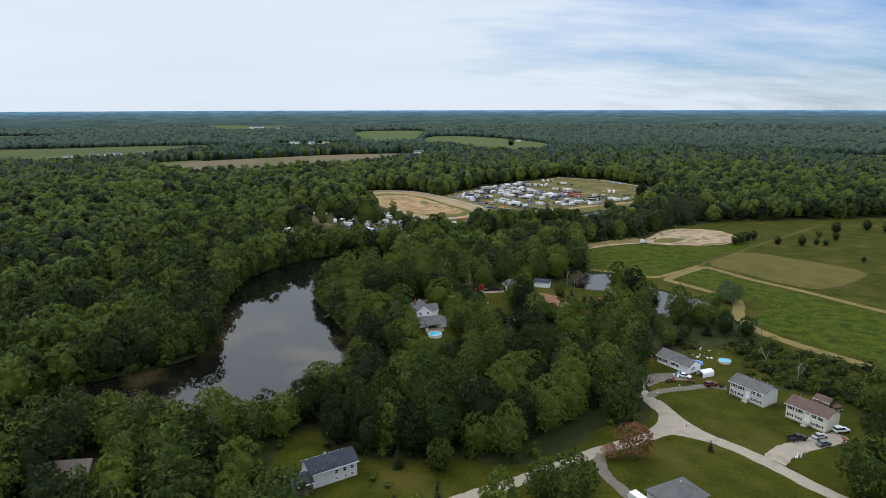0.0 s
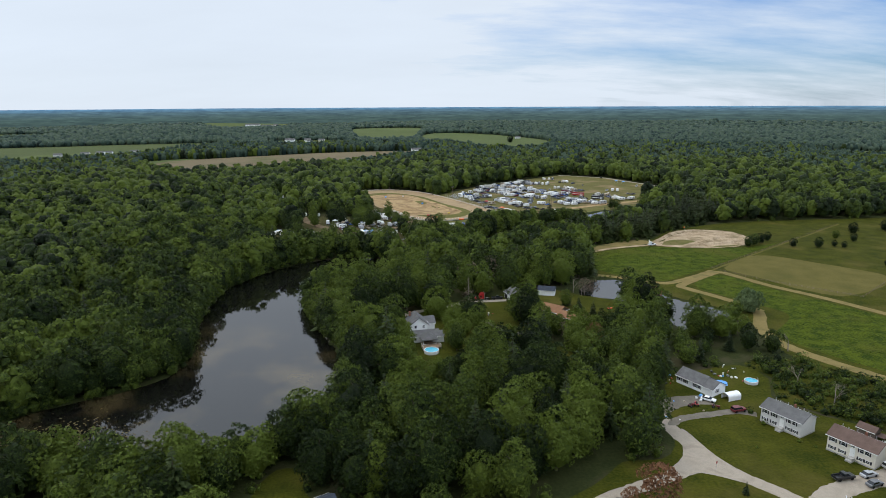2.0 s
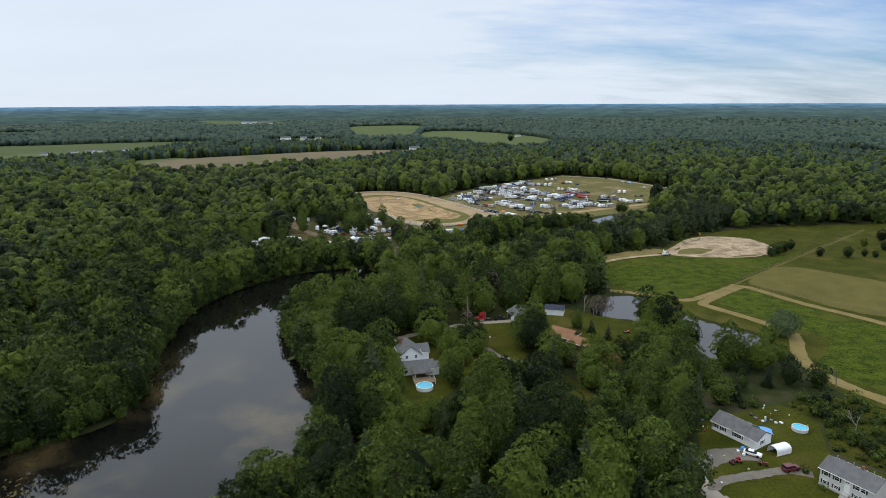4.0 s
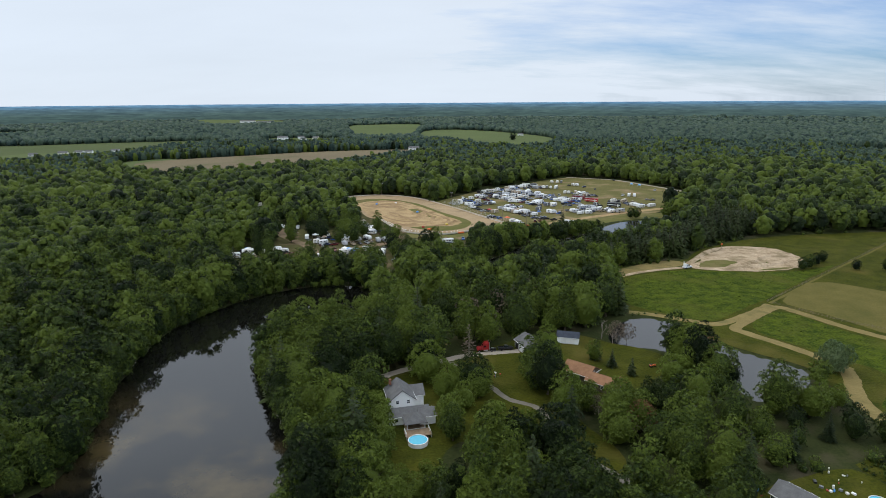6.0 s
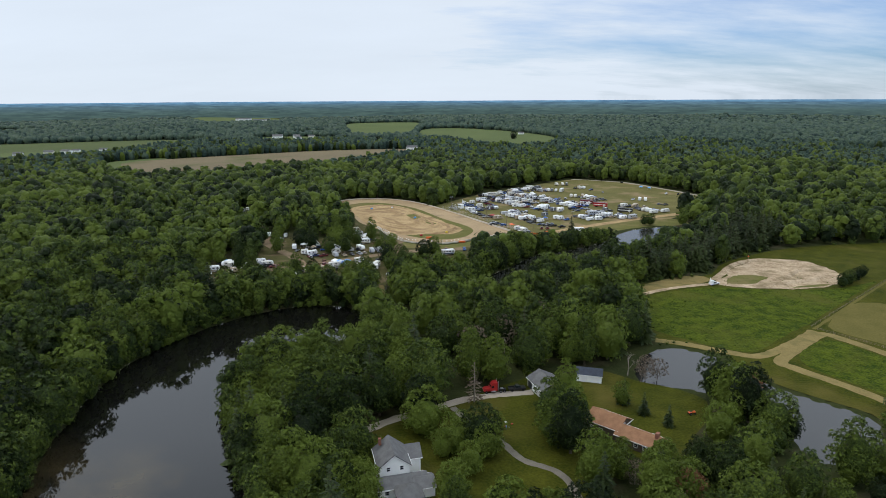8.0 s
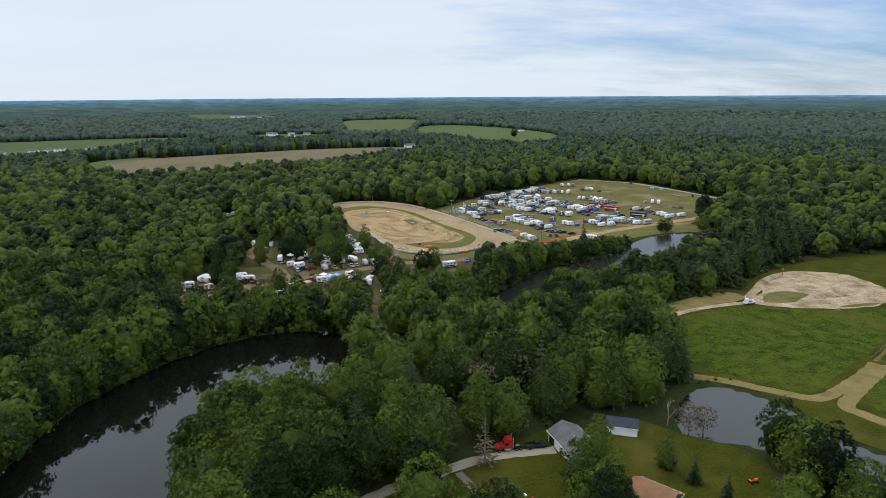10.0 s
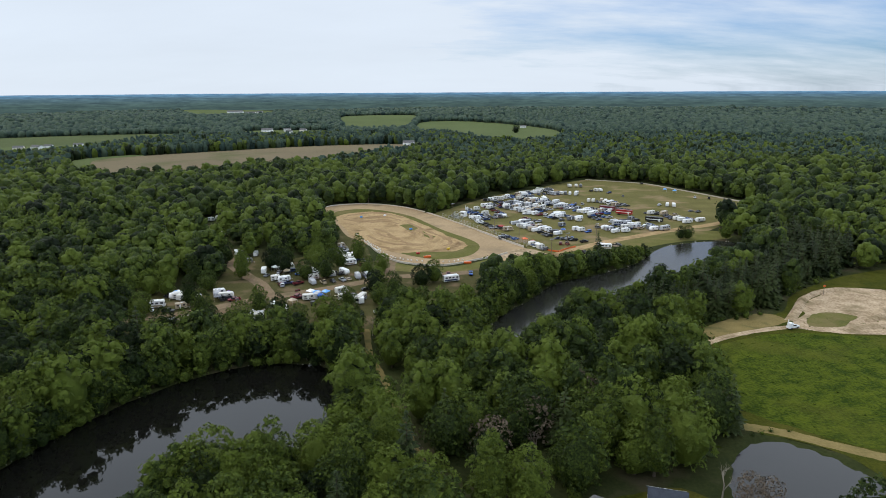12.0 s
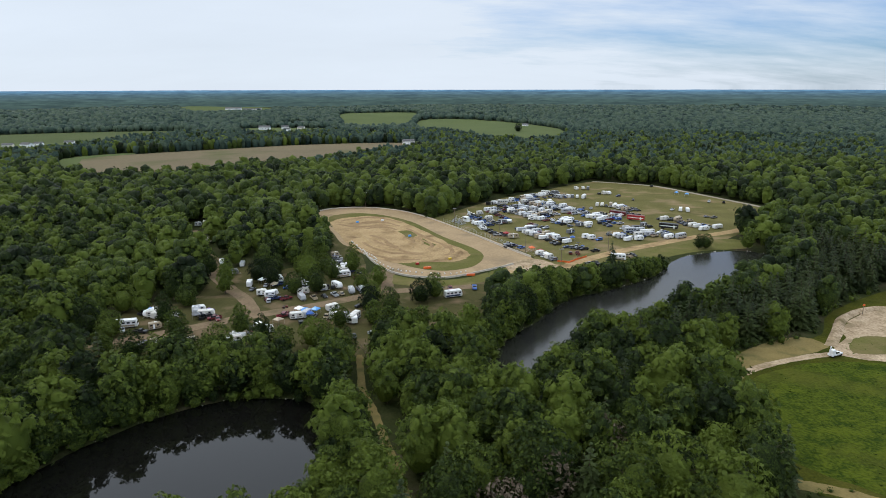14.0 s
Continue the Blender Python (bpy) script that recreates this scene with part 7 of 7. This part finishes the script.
stand = thing("bleacher_stand", "grey stepped metal bleachers with white rail", "bleachers", turned(9.5, 662, -60))
for k in range(6):
    part("seat_plank", cached("plank", lambda: mesh_of("seat_plank", boxes(((0, 0, 0), (13.0, 0.45, 0.08))), METAL)), METAL, stand, at=Matrix.Translation((0, 0.75 * k, 0.5 + 0.42 * k)))
    part("riser", boxes(((-6.3, 0.75 * k, 0.25 + 0.21 * k), (0.12, 0.4, 0.5 + 0.42 * k)), ((0, 0.75 * k, 0.25 + 0.21 * k), (0.12, 0.4, 0.5 + 0.42 * k)), ((6.3, 0.75 * k, 0.25 + 0.21 * k), (0.12, 0.4, 0.5 + 0.42 * k))), METAL, stand)
part("rail", boxes(((0, 4.2, 3.6), (13.0, 0.08, 0.08)), ((-6.4, 4.2, 1.9), (0.08, 0.08, 3.6)), ((6.4, 4.2, 1.9), (0.08, 0.08, 3.6))), TRIM, stand)
booth = thing("announcer_booth", "small white timing booth with flat roof", "booth", turned(17, 668, -60))
part("wall", boxes(((0, 0, 1.6), (5.0, 2.6, 3.2))), SIDING["white"], booth)
part("roof", boxes(((0, 0, 3.3), (5.6, 3.2, 0.2))), TRIM, booth)
part("window", boxes(((0, -1.32, 2.2), (4.2, 0.05, 0.9))), GLASS, booth)

# a fence along the track straight: posts and rails
fence = thing("catch_fence", "thin steel catch fence above the track wall", "fence")
fp = smooth([(0, 663), (10, 645), (21, 625), (37, 596), (50, 572)], False, 6)
post_me = mesh_of("post", cyl(bmesh.new(), (0, 0, 0), (0, 0, 3.2), 0.06, sides=6), METAL)
for x, y in fp:
    part("post", post_me, METAL, fence, at=Matrix.Translation((x + 1.0, y + 0.6, 0)))
for z in (1.5, 2.3, 3.1):
    bm = bmesh.new()
    for (x1, y1), (x2, y2) in zip(fp, fp[1:]):
        cyl(bm, (x1 + 1.0, y1 + 0.6, z), (x2 + 1.0, y2 + 0.6, z), 0.03, sides=4)
    part("cable", bm, METAL, fence)
orange_fence = thing("snow_fence", "low orange plastic fence by the dirt road", "fence")
for (x1, y1), (x2, y2) in zip([(62, 562), (68, 559), (73, 565)], [(68, 559), (73, 565), (80, 571)]):
    part("mesh_panel", box(bmesh.new(), ((x1 + x2) / 2, (y1 + y2) / 2, 0.55), (math.hypot(x2 - x1, y2 - y1), 0.05, 0.9), 0, Matrix.Rotation(math.atan2(y2 - y1, x2 - x1), 4, "Z")), PAINT["orange"], orange_fence)

# single trees
LAWN_TREES = [(-77, 458), (-81, 520), (-90, 528), (-68, 509), (-65, 527), (-58, 508), (-61, 543), (-41, 467), (-46, 543), (-38, 513), (-28, 470), (-100, 509), (-117, 538), (-115, 518), (-114, 573), (-111, 492), (-111, 470),
              (-99, 452), (-127, 485), (-135, 485), (-106, 431), (-127, 458), (-78, 436), (-78, 426), (-57, 440), (-61, 435), (-42, 440), (-34, 435), (-20, 449), (-76, 573), (-66, 587), (-98, 573), (-31, 484), (-10, 496),
              (-80, 561), (-129, 518), (-139, 518), (-154, 518), (-90, 436), (-98, 431), (-48, 448), (-31, 494), (-4, 502), (-22, 480), (-22, 462), (-31, 522), (-70, 552), (-72, 540), (-84, 540), (-92, 545), (-104, 524), (-136, 500), (-136, 459),
              (-120, 500), (-66, 447), (-120, 440), (-92, 560), (-54, 530), (-100, 590), (-120, 600)]
YARD_TREES = [(3, 261), (11, 244), (20, 247), (23, 234), (-17, 228), (-9, 218), (5, 227), (13, 225), (-22, 266), (-21, 282), (-5, 300), (38, 308), (32, 290), (-25, 274), (-19, 266), (56, 311), (37, 291), (-4, 294), (4, 256), (14, 251), (23, 249), (31, 245), (42, 279), (66, 272), (30, 476), (42, 489), (50, 505), (62, 515), (76, 525), (88, 535), (98, 546), (57, 523), (70, 534), (45, 501), (80, 541), (22, 142), (28, 139), (-17, 165), (-3, 155), (101, 143), (106, 137), (90, 300), (101, 270), (110, 268),
              (116, 160), (93, 292), (24, 500), (36, 516), (49, 506), (62, 522), (124, 567), (149, 588), (154, 590), (88, 308),
              (-6, 304), (33, 302), (35, 284), (11, 287), (4, 265), (14, 247), (26, 250), (38, 270), (-25, 279), (-22, 258), (-20, 248), (-14, 311),
              (31, 472), (38, 482), (46, 494), (55, 506), (62, 511), (70, 516), (79, 522), (87, 529), (95, 536), (103, 544), (110, 552), (116, 559), (66, 521), (83, 533), (99, 548)]
tree_rng = random.Random(4)
for spots, grp in ((LAWN_TREES, "camp ground trees"), (YARD_TREES, "yard trees")):
    for x, y in spots:
        k = 4 * tree_rng.randrange(len(NEAR)) + tree_rng.choice((0, 1, 2, 2, 3, 3))
        small = min(0.8 if y > 420 and x < 5 else 0.74 if -27 < x < 25 and y < 285 else 0.55 if (x, y) in ((124, 567), (149, 588), (154, 590), (56, 311), (42, 279), (66, 272)) else 1.0, float(bank_height(x, y)))
        if small < 0.33:
            continue
        place_tree(("leafy", k), *near_meshes[k], "", x, y, tree_rng.uniform(0, 6.28), small * tree_rng.uniform(0.8, 1.02))["group"] = grp
for x, y, s in ((-13, 240, 0.26), (-9, 236, 0.32), (-3, 239, 0.28), (0, 232, 0.42), (-11, 229, 0.48), (-5, 228, 0.5), (-15, 252, 0.62), (-17, 262, 0.66), (-15, 245, 0.55), (4, 285, 0.6), (8, 275, 0.55), (13, 282, 0.6), (9, 290, 0.5), (15, 292, 0.5), (6, 294, 0.45), (48, 282, 0.36), (54, 276, 0.38), (61, 271, 0.38), (1, 283, 0.5)):
    place_tree(("leafy", 3), *near_meshes[3], "", x, y, tree_rng.uniform(0, 6.28), s)["group"] = "yard trees"
for x, y, s in ((87, 546, 0.9), (61, 305, 0.42), (66, 298, 0.4), (57, 312, 0.5), (-19, 168, 0.9), (-14, 156, 0.35), (38, 262, 0.8), (72, 164, 0.2)):
    place_tree(("pine", 0), *pine_meshes[0], "", x, y, tree_rng.uniform(0, 6.28), s)["group"] = "yard conifers"
for x, y, s in ((228, 432, 0.5), (243, 429, 0.6), (271, 457, 0.5), (255, 432, 0.38), (259, 428, 0.38), (277, 447, 0.5), (293, 473, 0.7), (255, 382, 0.3), (199, 433, 0.62), (205, 437, 0.66), (212, 443, 0.6), (220, 450, 0.55),
                (330, 470, 0.8), (345, 480, 0.8), (322, 482, 0.7)):
    k = tree_rng.randrange(3)
    t = place_tree(("leafy", k), *near_meshes[k], "", x, y, tree_rng.uniform(0, 6.28), s * 0.72)
    t["group"], t["label"] = "field trees", "small round leafy tree alone in the field"

# willow, rusty dry trees, bare dead trees
WILLOW_LEAF = leaf_mat("willow_leaves", (0.06, 0.09, 0.04), (0.1, 0.14, 0.06), (0.15, 0.19, 0.08))
willow_kind = Kind(81, 11, 11, 0.8, 34, 1300, 0.42)
wl = willow_kind.leaf.reshape(-1, 4, 3)
wl[:, 2, 2] -= 0.7
willow_kind.leaf = wl.reshape(-1, 3)
place_tree("willow", crown_mesh(willow_kind, WILLOW_LEAF), trunk_mesh(willow_kind), "pale grey-green willow beside the cut track", 137, 301, 0.3, 1.0)
dry_kind = Kind(82, 9.5, 8.6, 1.6, 26, 430, 0.36, 0.3, core=0, limbs=12)
rust_kind = Kind(83, 9.5, 8.6, 1.4, 30, 1000, 0.36, 0.15, core=0, limbs=14)
dry_crown, rust_crown, dry_trunk, rust_trunk = crown_mesh(dry_kind, DRY), crown_mesh(rust_kind, RUST), trunk_mesh(dry_kind, PALEBARK), trunk_mesh(rust_kind)
for x, y, s in ((69, 329, 0.9), (73, 329, 0.8), (54, 258, 0.7), (-8, 344, 0.8), (20, 330, 0.7), (-2, 318, 0.7), (48, 270, 0.7), (24, 356, 1.4), (40, 372, 1.4), (12, 348, 1.3)):
    place_tree("dry", dry_crown, dry_trunk, "tree with thin grey-brown dying foliage", x, y, tree_rng.uniform(0, 6.28), s, "dying trees")
dead_conifer = Conifer(84, 13, 6.5, 2.5, 12, 7, 0.62)
place_tree("dead_conifer", crown_mesh(dead_conifer, DRY), trunk_mesh(dead_conifer, PALEBARK), "grey-brown dead conifer beside the gravel lane", 10.8, 313.6, 0.4, 1.0, "dying trees")
for x, y, s in ((49.5, 160.5, 1.1), (43, 160, 0.5), (58, 262, 0.95), (100, 318, 0.75)):
    place_tree("rust", rust_crown, rust_trunk, "tree with dry rust-brown dying foliage", x, y, tree_rng.uniform(0, 6.28), s, "dying trees")


def bare_tree_mesh(seed, h):
    r = random.Random(seed)
    co, faces = [], []

    def grow(a, d, ln, rad, depth):
        b = a + d * ln
        tube(co, faces, a[:], b[:], rad, rad * 0.55, 5 if depth < 2 else 3)
        if depth < 4:
            for _ in range(3 if depth < 2 else 2):
                nd = (d + Vector((r.gauss(0, 0.55), r.gauss(0, 0.55), r.uniform(-0.1, 0.4)))).normalized()
                grow(a + d * ln * r.uniform(0.55, 1.0), nd, ln * r.uniform(0.55, 0.75), rad * 0.5, depth + 1)

    grow(Vector((0, 0, -0.2)), Vector((0.04, 0.02, 1)).normalized(), h * 0.36, 0.02 * h, 0)
    return sheet_mesh("branches", co, faces, PALEBARK, True)


bare = [bare_tree_mesh(3, 13), bare_tree_mesh(5, 10)]
for k, (x, y, s) in enumerate(((64, 332, 0.9), (67, 327, 0.7), (130, 254, 0.9), (-54, 166, 1.1), (-33, 148, 1.0), (-27, 433, 1.1), (116, 222, 0.9), (-62, 340, 0.7), (24, 352, 0.9), (125, 214, 0.8), (121, 210, 0.8))):
    root = thing("dead_tree", "bare grey dead tree with fine branches", "tree", turned(x, y, 70 * k), "dead trees")
    root.scale = (s, s, s)
    part("branches", bare[k % 2], PALEBARK, root)

# low shrubs in the scrub behind the houses and round the yards
bush_items = []
for x, y in [(tree_rng.uniform(104, 172), tree_rng.uniform(180, 247)) for _ in range(1050)]:
    p = np.array([x]), np.array([y])
    if inside(*p, SCRUB)[0] and math.hypot(x - 119.5, y - 191.5) > 6:
        bush_items.append((SHRUB[tree_rng.randrange(3)], x, y, -0.2, tree_rng.uniform(0, 6), 0.16 + 0.62 * tree_rng.random() ** 2, tree_rng.uniform(0.0, 0.7)))
for x, y, s in ((93, 198, 0.4), (98, 188, 0.25), (101, 185, 0.2), (104, 181, 0.2), (107, 177, 0.2), (85, 185, 0.2), (92.5, 205, 0.5), (90, 361, 0.28), (87, 360, 0.3), (84, 359, 0.28), (95, 361, 0.25), (-20, 150, 0.5), (-16, 147, 0.4),
                (72, 164, 0.22), (-24, 158, 0.35)):
    bush_items.append((SHRUB[1], x, y, -0.1, tree_rng.uniform(0, 6), s, tree_rng.uniform(0.3, 0.8)))
joined("bushes", bush_items, "rough green scrub and garden bushes", LEAF, "shrubs", LEAFCLUMP)

# tufts of weeds in the meadows
tuft = []
for poly, n in ((MEADOW_NEAR, 900), (MEADOW_FAR, 900), (SAND_PIT, 60)):
    px = [p[0] for p in poly]
    py = [p[1] for p in poly]
    k = 0
    while k < n:
        x, y = tree_rng.uniform(min(px), max(px)), tree_rng.uniform(min(py), min(max(py), 450))
        if inside(np.array([x]), np.array([y]), poly)[0]:
            tuft.append((x, y, tree_rng.uniform(0.2, 0.5)))
        k += 1
co, faces, tn = [], [], []
for x, y, s in tuft:
    for _ in range(5):
        a = tree_rng.uniform(0, 6.28)
        ox, oy = tree_rng.gauss(0, 0.5 * s), tree_rng.gauss(0, 0.5 * s)
        d = (math.cos(a) * s * 0.6, math.sin(a) * s * 0.6)
        i = len(co)
        co += [(x + ox - d[0], y + oy - d[1], 0.05), (x + ox + d[0], y + oy + d[1], 0.05), (x + ox + d[0] * 1.2, y + oy + d[1] * 1.2, 0.5 * s), (x + ox - d[0] * 1.2, y + oy - d[1] * 1.2, 0.4 * s)]
        faces.append((i, i + 1, i + 2, i + 3))
        tn += [tree_rng.uniform(0.45, 1.0)] * 4
tuft_me = sheet_mesh("weeds", co, faces, LEAF)
set_tone(tuft_me, tn)
tagged(new("weeds", tuft_me), "tufts of tall weeds in the meadows", "weeds", kind="stuff")

# pale stones and driftwood along the shaded waterlines
STONE = mat("bank_stones", (0.2, 0.18, 0.15), (0.45, 0.42, 0.37), 0.8, 5, 0.9, 0.3)
co, faces = [], []
for line, lo, hi in ((LAKE_WEST, 240, 420), (LAKE_EAST, 400, 600)):
    for i in range(len(line)):
        (x1, y1), (x2, y2) = line[i], line[(i + 1) % len(line)]
        if not lo < y1 < hi or (line is LAKE_EAST and y1 < 430 + 0.85 * max(0.0, x1 - 14)):
            continue
        patchy = noise.noise((x1 * 0.06, y1 * 0.06, 3.0)) > 0.0
        for _ in range(int(math.hypot(x2 - x1, y2 - y1) * (1.6 if patchy else 0.4))):
            u, r = tree_rng.random(), tree_rng.uniform(0.12, 0.42) * (1.5 if line is LAKE_EAST else 1.0)
            x, y = x1 + (x2 - x1) * u + tree_rng.gauss(0, 0.5), y1 + (y2 - y1) * u + tree_rng.gauss(0, 0.5)
            i0 = len(co)
            co += [(x + math.cos(q * 1.257) * r * tree_rng.uniform(0.7, 1.3), y + math.sin(q * 1.257) * r * tree_rng.uniform(0.7, 1.3), -0.6) for q in range(5)] + [(x, y, -0.5 + r * 0.7)]
            faces += [(i0 + q, i0 + (q + 1) % 5, i0 + 5) for q in range(5)]
tagged(new("bank_stones", sheet_mesh("bank_stones", co, faces, STONE)), "pale stones and driftwood along the waterline", "stones", kind="stuff")

# yellow-brown pads of pondweed on the lake
LILY = mat("lily_pads", (0.06, 0.05, 0.02), (0.12, 0.095, 0.045), 0.4, 3, 0.6, 0.1)
co, faces = [], []
for cx, cy, sx, sy, n in ((-112, 192, 12, 6, 700), (-96, 180, 9, 5, 500), (-84, 176, 7, 4, 300), (-128, 186, 10, 6, 500)):
    for _ in range(n):
        x, y, s = tree_rng.gauss(cx, sx), tree_rng.gauss(cy, sy), tree_rng.uniform(0.1, 0.4)
        if inside(np.array([x]), np.array([y]), LAKE_WEST)[0]:
            i = len(co)
            a0 = tree_rng.uniform(0, 1)
            co += [(x + math.cos(a0 + k * 1.047) * s * tree_rng.uniform(0.7, 1.3), y + math.sin(a0 + k * 1.047) * s * tree_rng.uniform(0.7, 1.3), -0.48 + tree_rng.uniform(0, 0.01)) for k in range(6)]
            faces.append(tuple(range(i, i + 6)))
tagged(new("pondweed", sheet_mesh("pondweed", co, faces, LILY)), "floating yellow-brown pondweed on the lake", "pondweed", kind="stuff")

# far farms: white barns and houses
for name, label, x, y, deg, L, D, h, sid in (
        ("farmhouse", "white farmhouse at the edge of a far field", -52, 1258, 10, 18, 11, 6, "white"), ("barn", "long white far barn beside trees", 112, 1162, 20, 15, 9, 4, "white"),
        ("barn", "long white far-off farm barn", -800, 2740, 5, 60, 16, 7, "white"), ("barn", "white far-off farm shed", -730, 2700, 5, 40, 14, 6, "white"), ("barn", "grey far-off farm barn", -690, 2690, 0, 22, 14, 9, "grey"),
        ("farmhouse", "white far-off house among trees", -357, 1868, 25, 18, 11, 6, "white"), ("farmhouse", "white far-off house among trees", -330, 1850, 5, 13, 9, 5, "white"),
        ("farmhouse", "white far-off farmhouse by the pasture", 205, 1790, 0, 14, 9, 5, "white"), ("barn", "far-off brown barn by the pasture road", -59, 1590, 15, 20, 12, 6, "brown"),
        ("farmhouse", "small white far-off house in a row", -600, 1268, 10, 14, 9, 4, "white"), ("farmhouse", "small white far-off house in a row", -640, 1252, 5, 12, 8, 4, "white"),
        ("farmhouse", "small cream far-off house in a row", -672, 1226, 12, 15, 9, 4, "cream"), ("barn", "white far-off field barn", -574, 2580, 0, 40, 12, 6, "white"),
        ("farmhouse", "white far-off house in the woods", 1210, 2300, 0, 16, 10, 6, "white"), ("farmhouse", "white house at the far field edge", 372, 520, -20, 14, 9, 5, "white"),
        ("farmhouse", "white far-off house in the trees", -540, 1272, 0, 12, 9, 4, "white"), ("farmhouse", "white far-off house on a village green", -345, 1660, 10, 16, 10, 6, "white"),
        ("farmhouse", "cream far-off house on a village green", -305, 1640, -12, 14, 10, 6, "cream"), ("barn", "long white far-off barn on a village green", -385, 1640, 4, 24, 12, 6, "white"),
        ("farmhouse", "small white far-off house on a village green", -325, 1590, 25, 13, 9, 5, "white"), ("farmhouse", "small grey far-off house in a row", -705, 1195, 8, 14, 9, 4, "grey"),
        ("barn", "white far-off shed behind the houses", -640, 1222, -20, 18, 10, 5, "white")):
    b = thing(name, label, "farm building", turned(x, y, deg, float(rise(np.array([x]), np.array([y]))[0])), "far farm buildings")
    gable_block(b, L, D, h, D * 0.28, SIDING[sid], SHINGLE["grey"])
    for k in range(max(2, int(L / 5))):
        window(b, -L / 2 + (k + 0.5) * L / max(2, int(L / 5)), -D / 2, h * 0.55, 1.2, 1.4, shutters=False)
lone = place_tree(("leafy", 0), *near_meshes[0], "", 160, 1560, 0.4, 1.1)
lone["label"] = "lone round tree in a far pasture"

# posts, an orange well pipe, and wooden poles along the roads
well = thing("marker_post", "orange and white survey post beside the sand pit", "post", turned(174, 479, 0))
part("post", cyl(bmesh.new(), (0, 0, 0), (0, 0, 4.8), 0.14, sides=8), POLE, well)
part("box", boxes(((0, -0.1, 4.2), (0.9, 0.4, 0.7)), bevel=0.04), PAINT["orange"], well)
fence2 = thing("farm_fence", "thin wooden farm fence along the hayfield", "fence")
fpost = mesh_of("post", boxes(((0, 0, 0.6), (0.12, 0.12, 1.2))), POLE)
for line in ([(153, 374), (170, 350), (202, 321), (240, 355)], [(152, 377), (230, 445), (306, 511)]):
    pts = [Vector(p) for p in line]
    for a, b in zip(pts, pts[1:]):
        n = int((b - a).length / 5)
        for k in range(n):
            p = a + (b - a) * k / n
            part("post", fpost, POLE, fence2, at=Matrix.Translation((p.x, p.y, 0)))
        d = b - a
        for z in (0.5, 0.95):
            part("rail", box(bmesh.new(), ((a.x + b.x) / 2, (a.y + b.y) / 2, z), (d.length, 0.04, 0.06), 0, Matrix.Rotation(math.atan2(d.y, d.x), 4, "Z")), POLE, fence2)
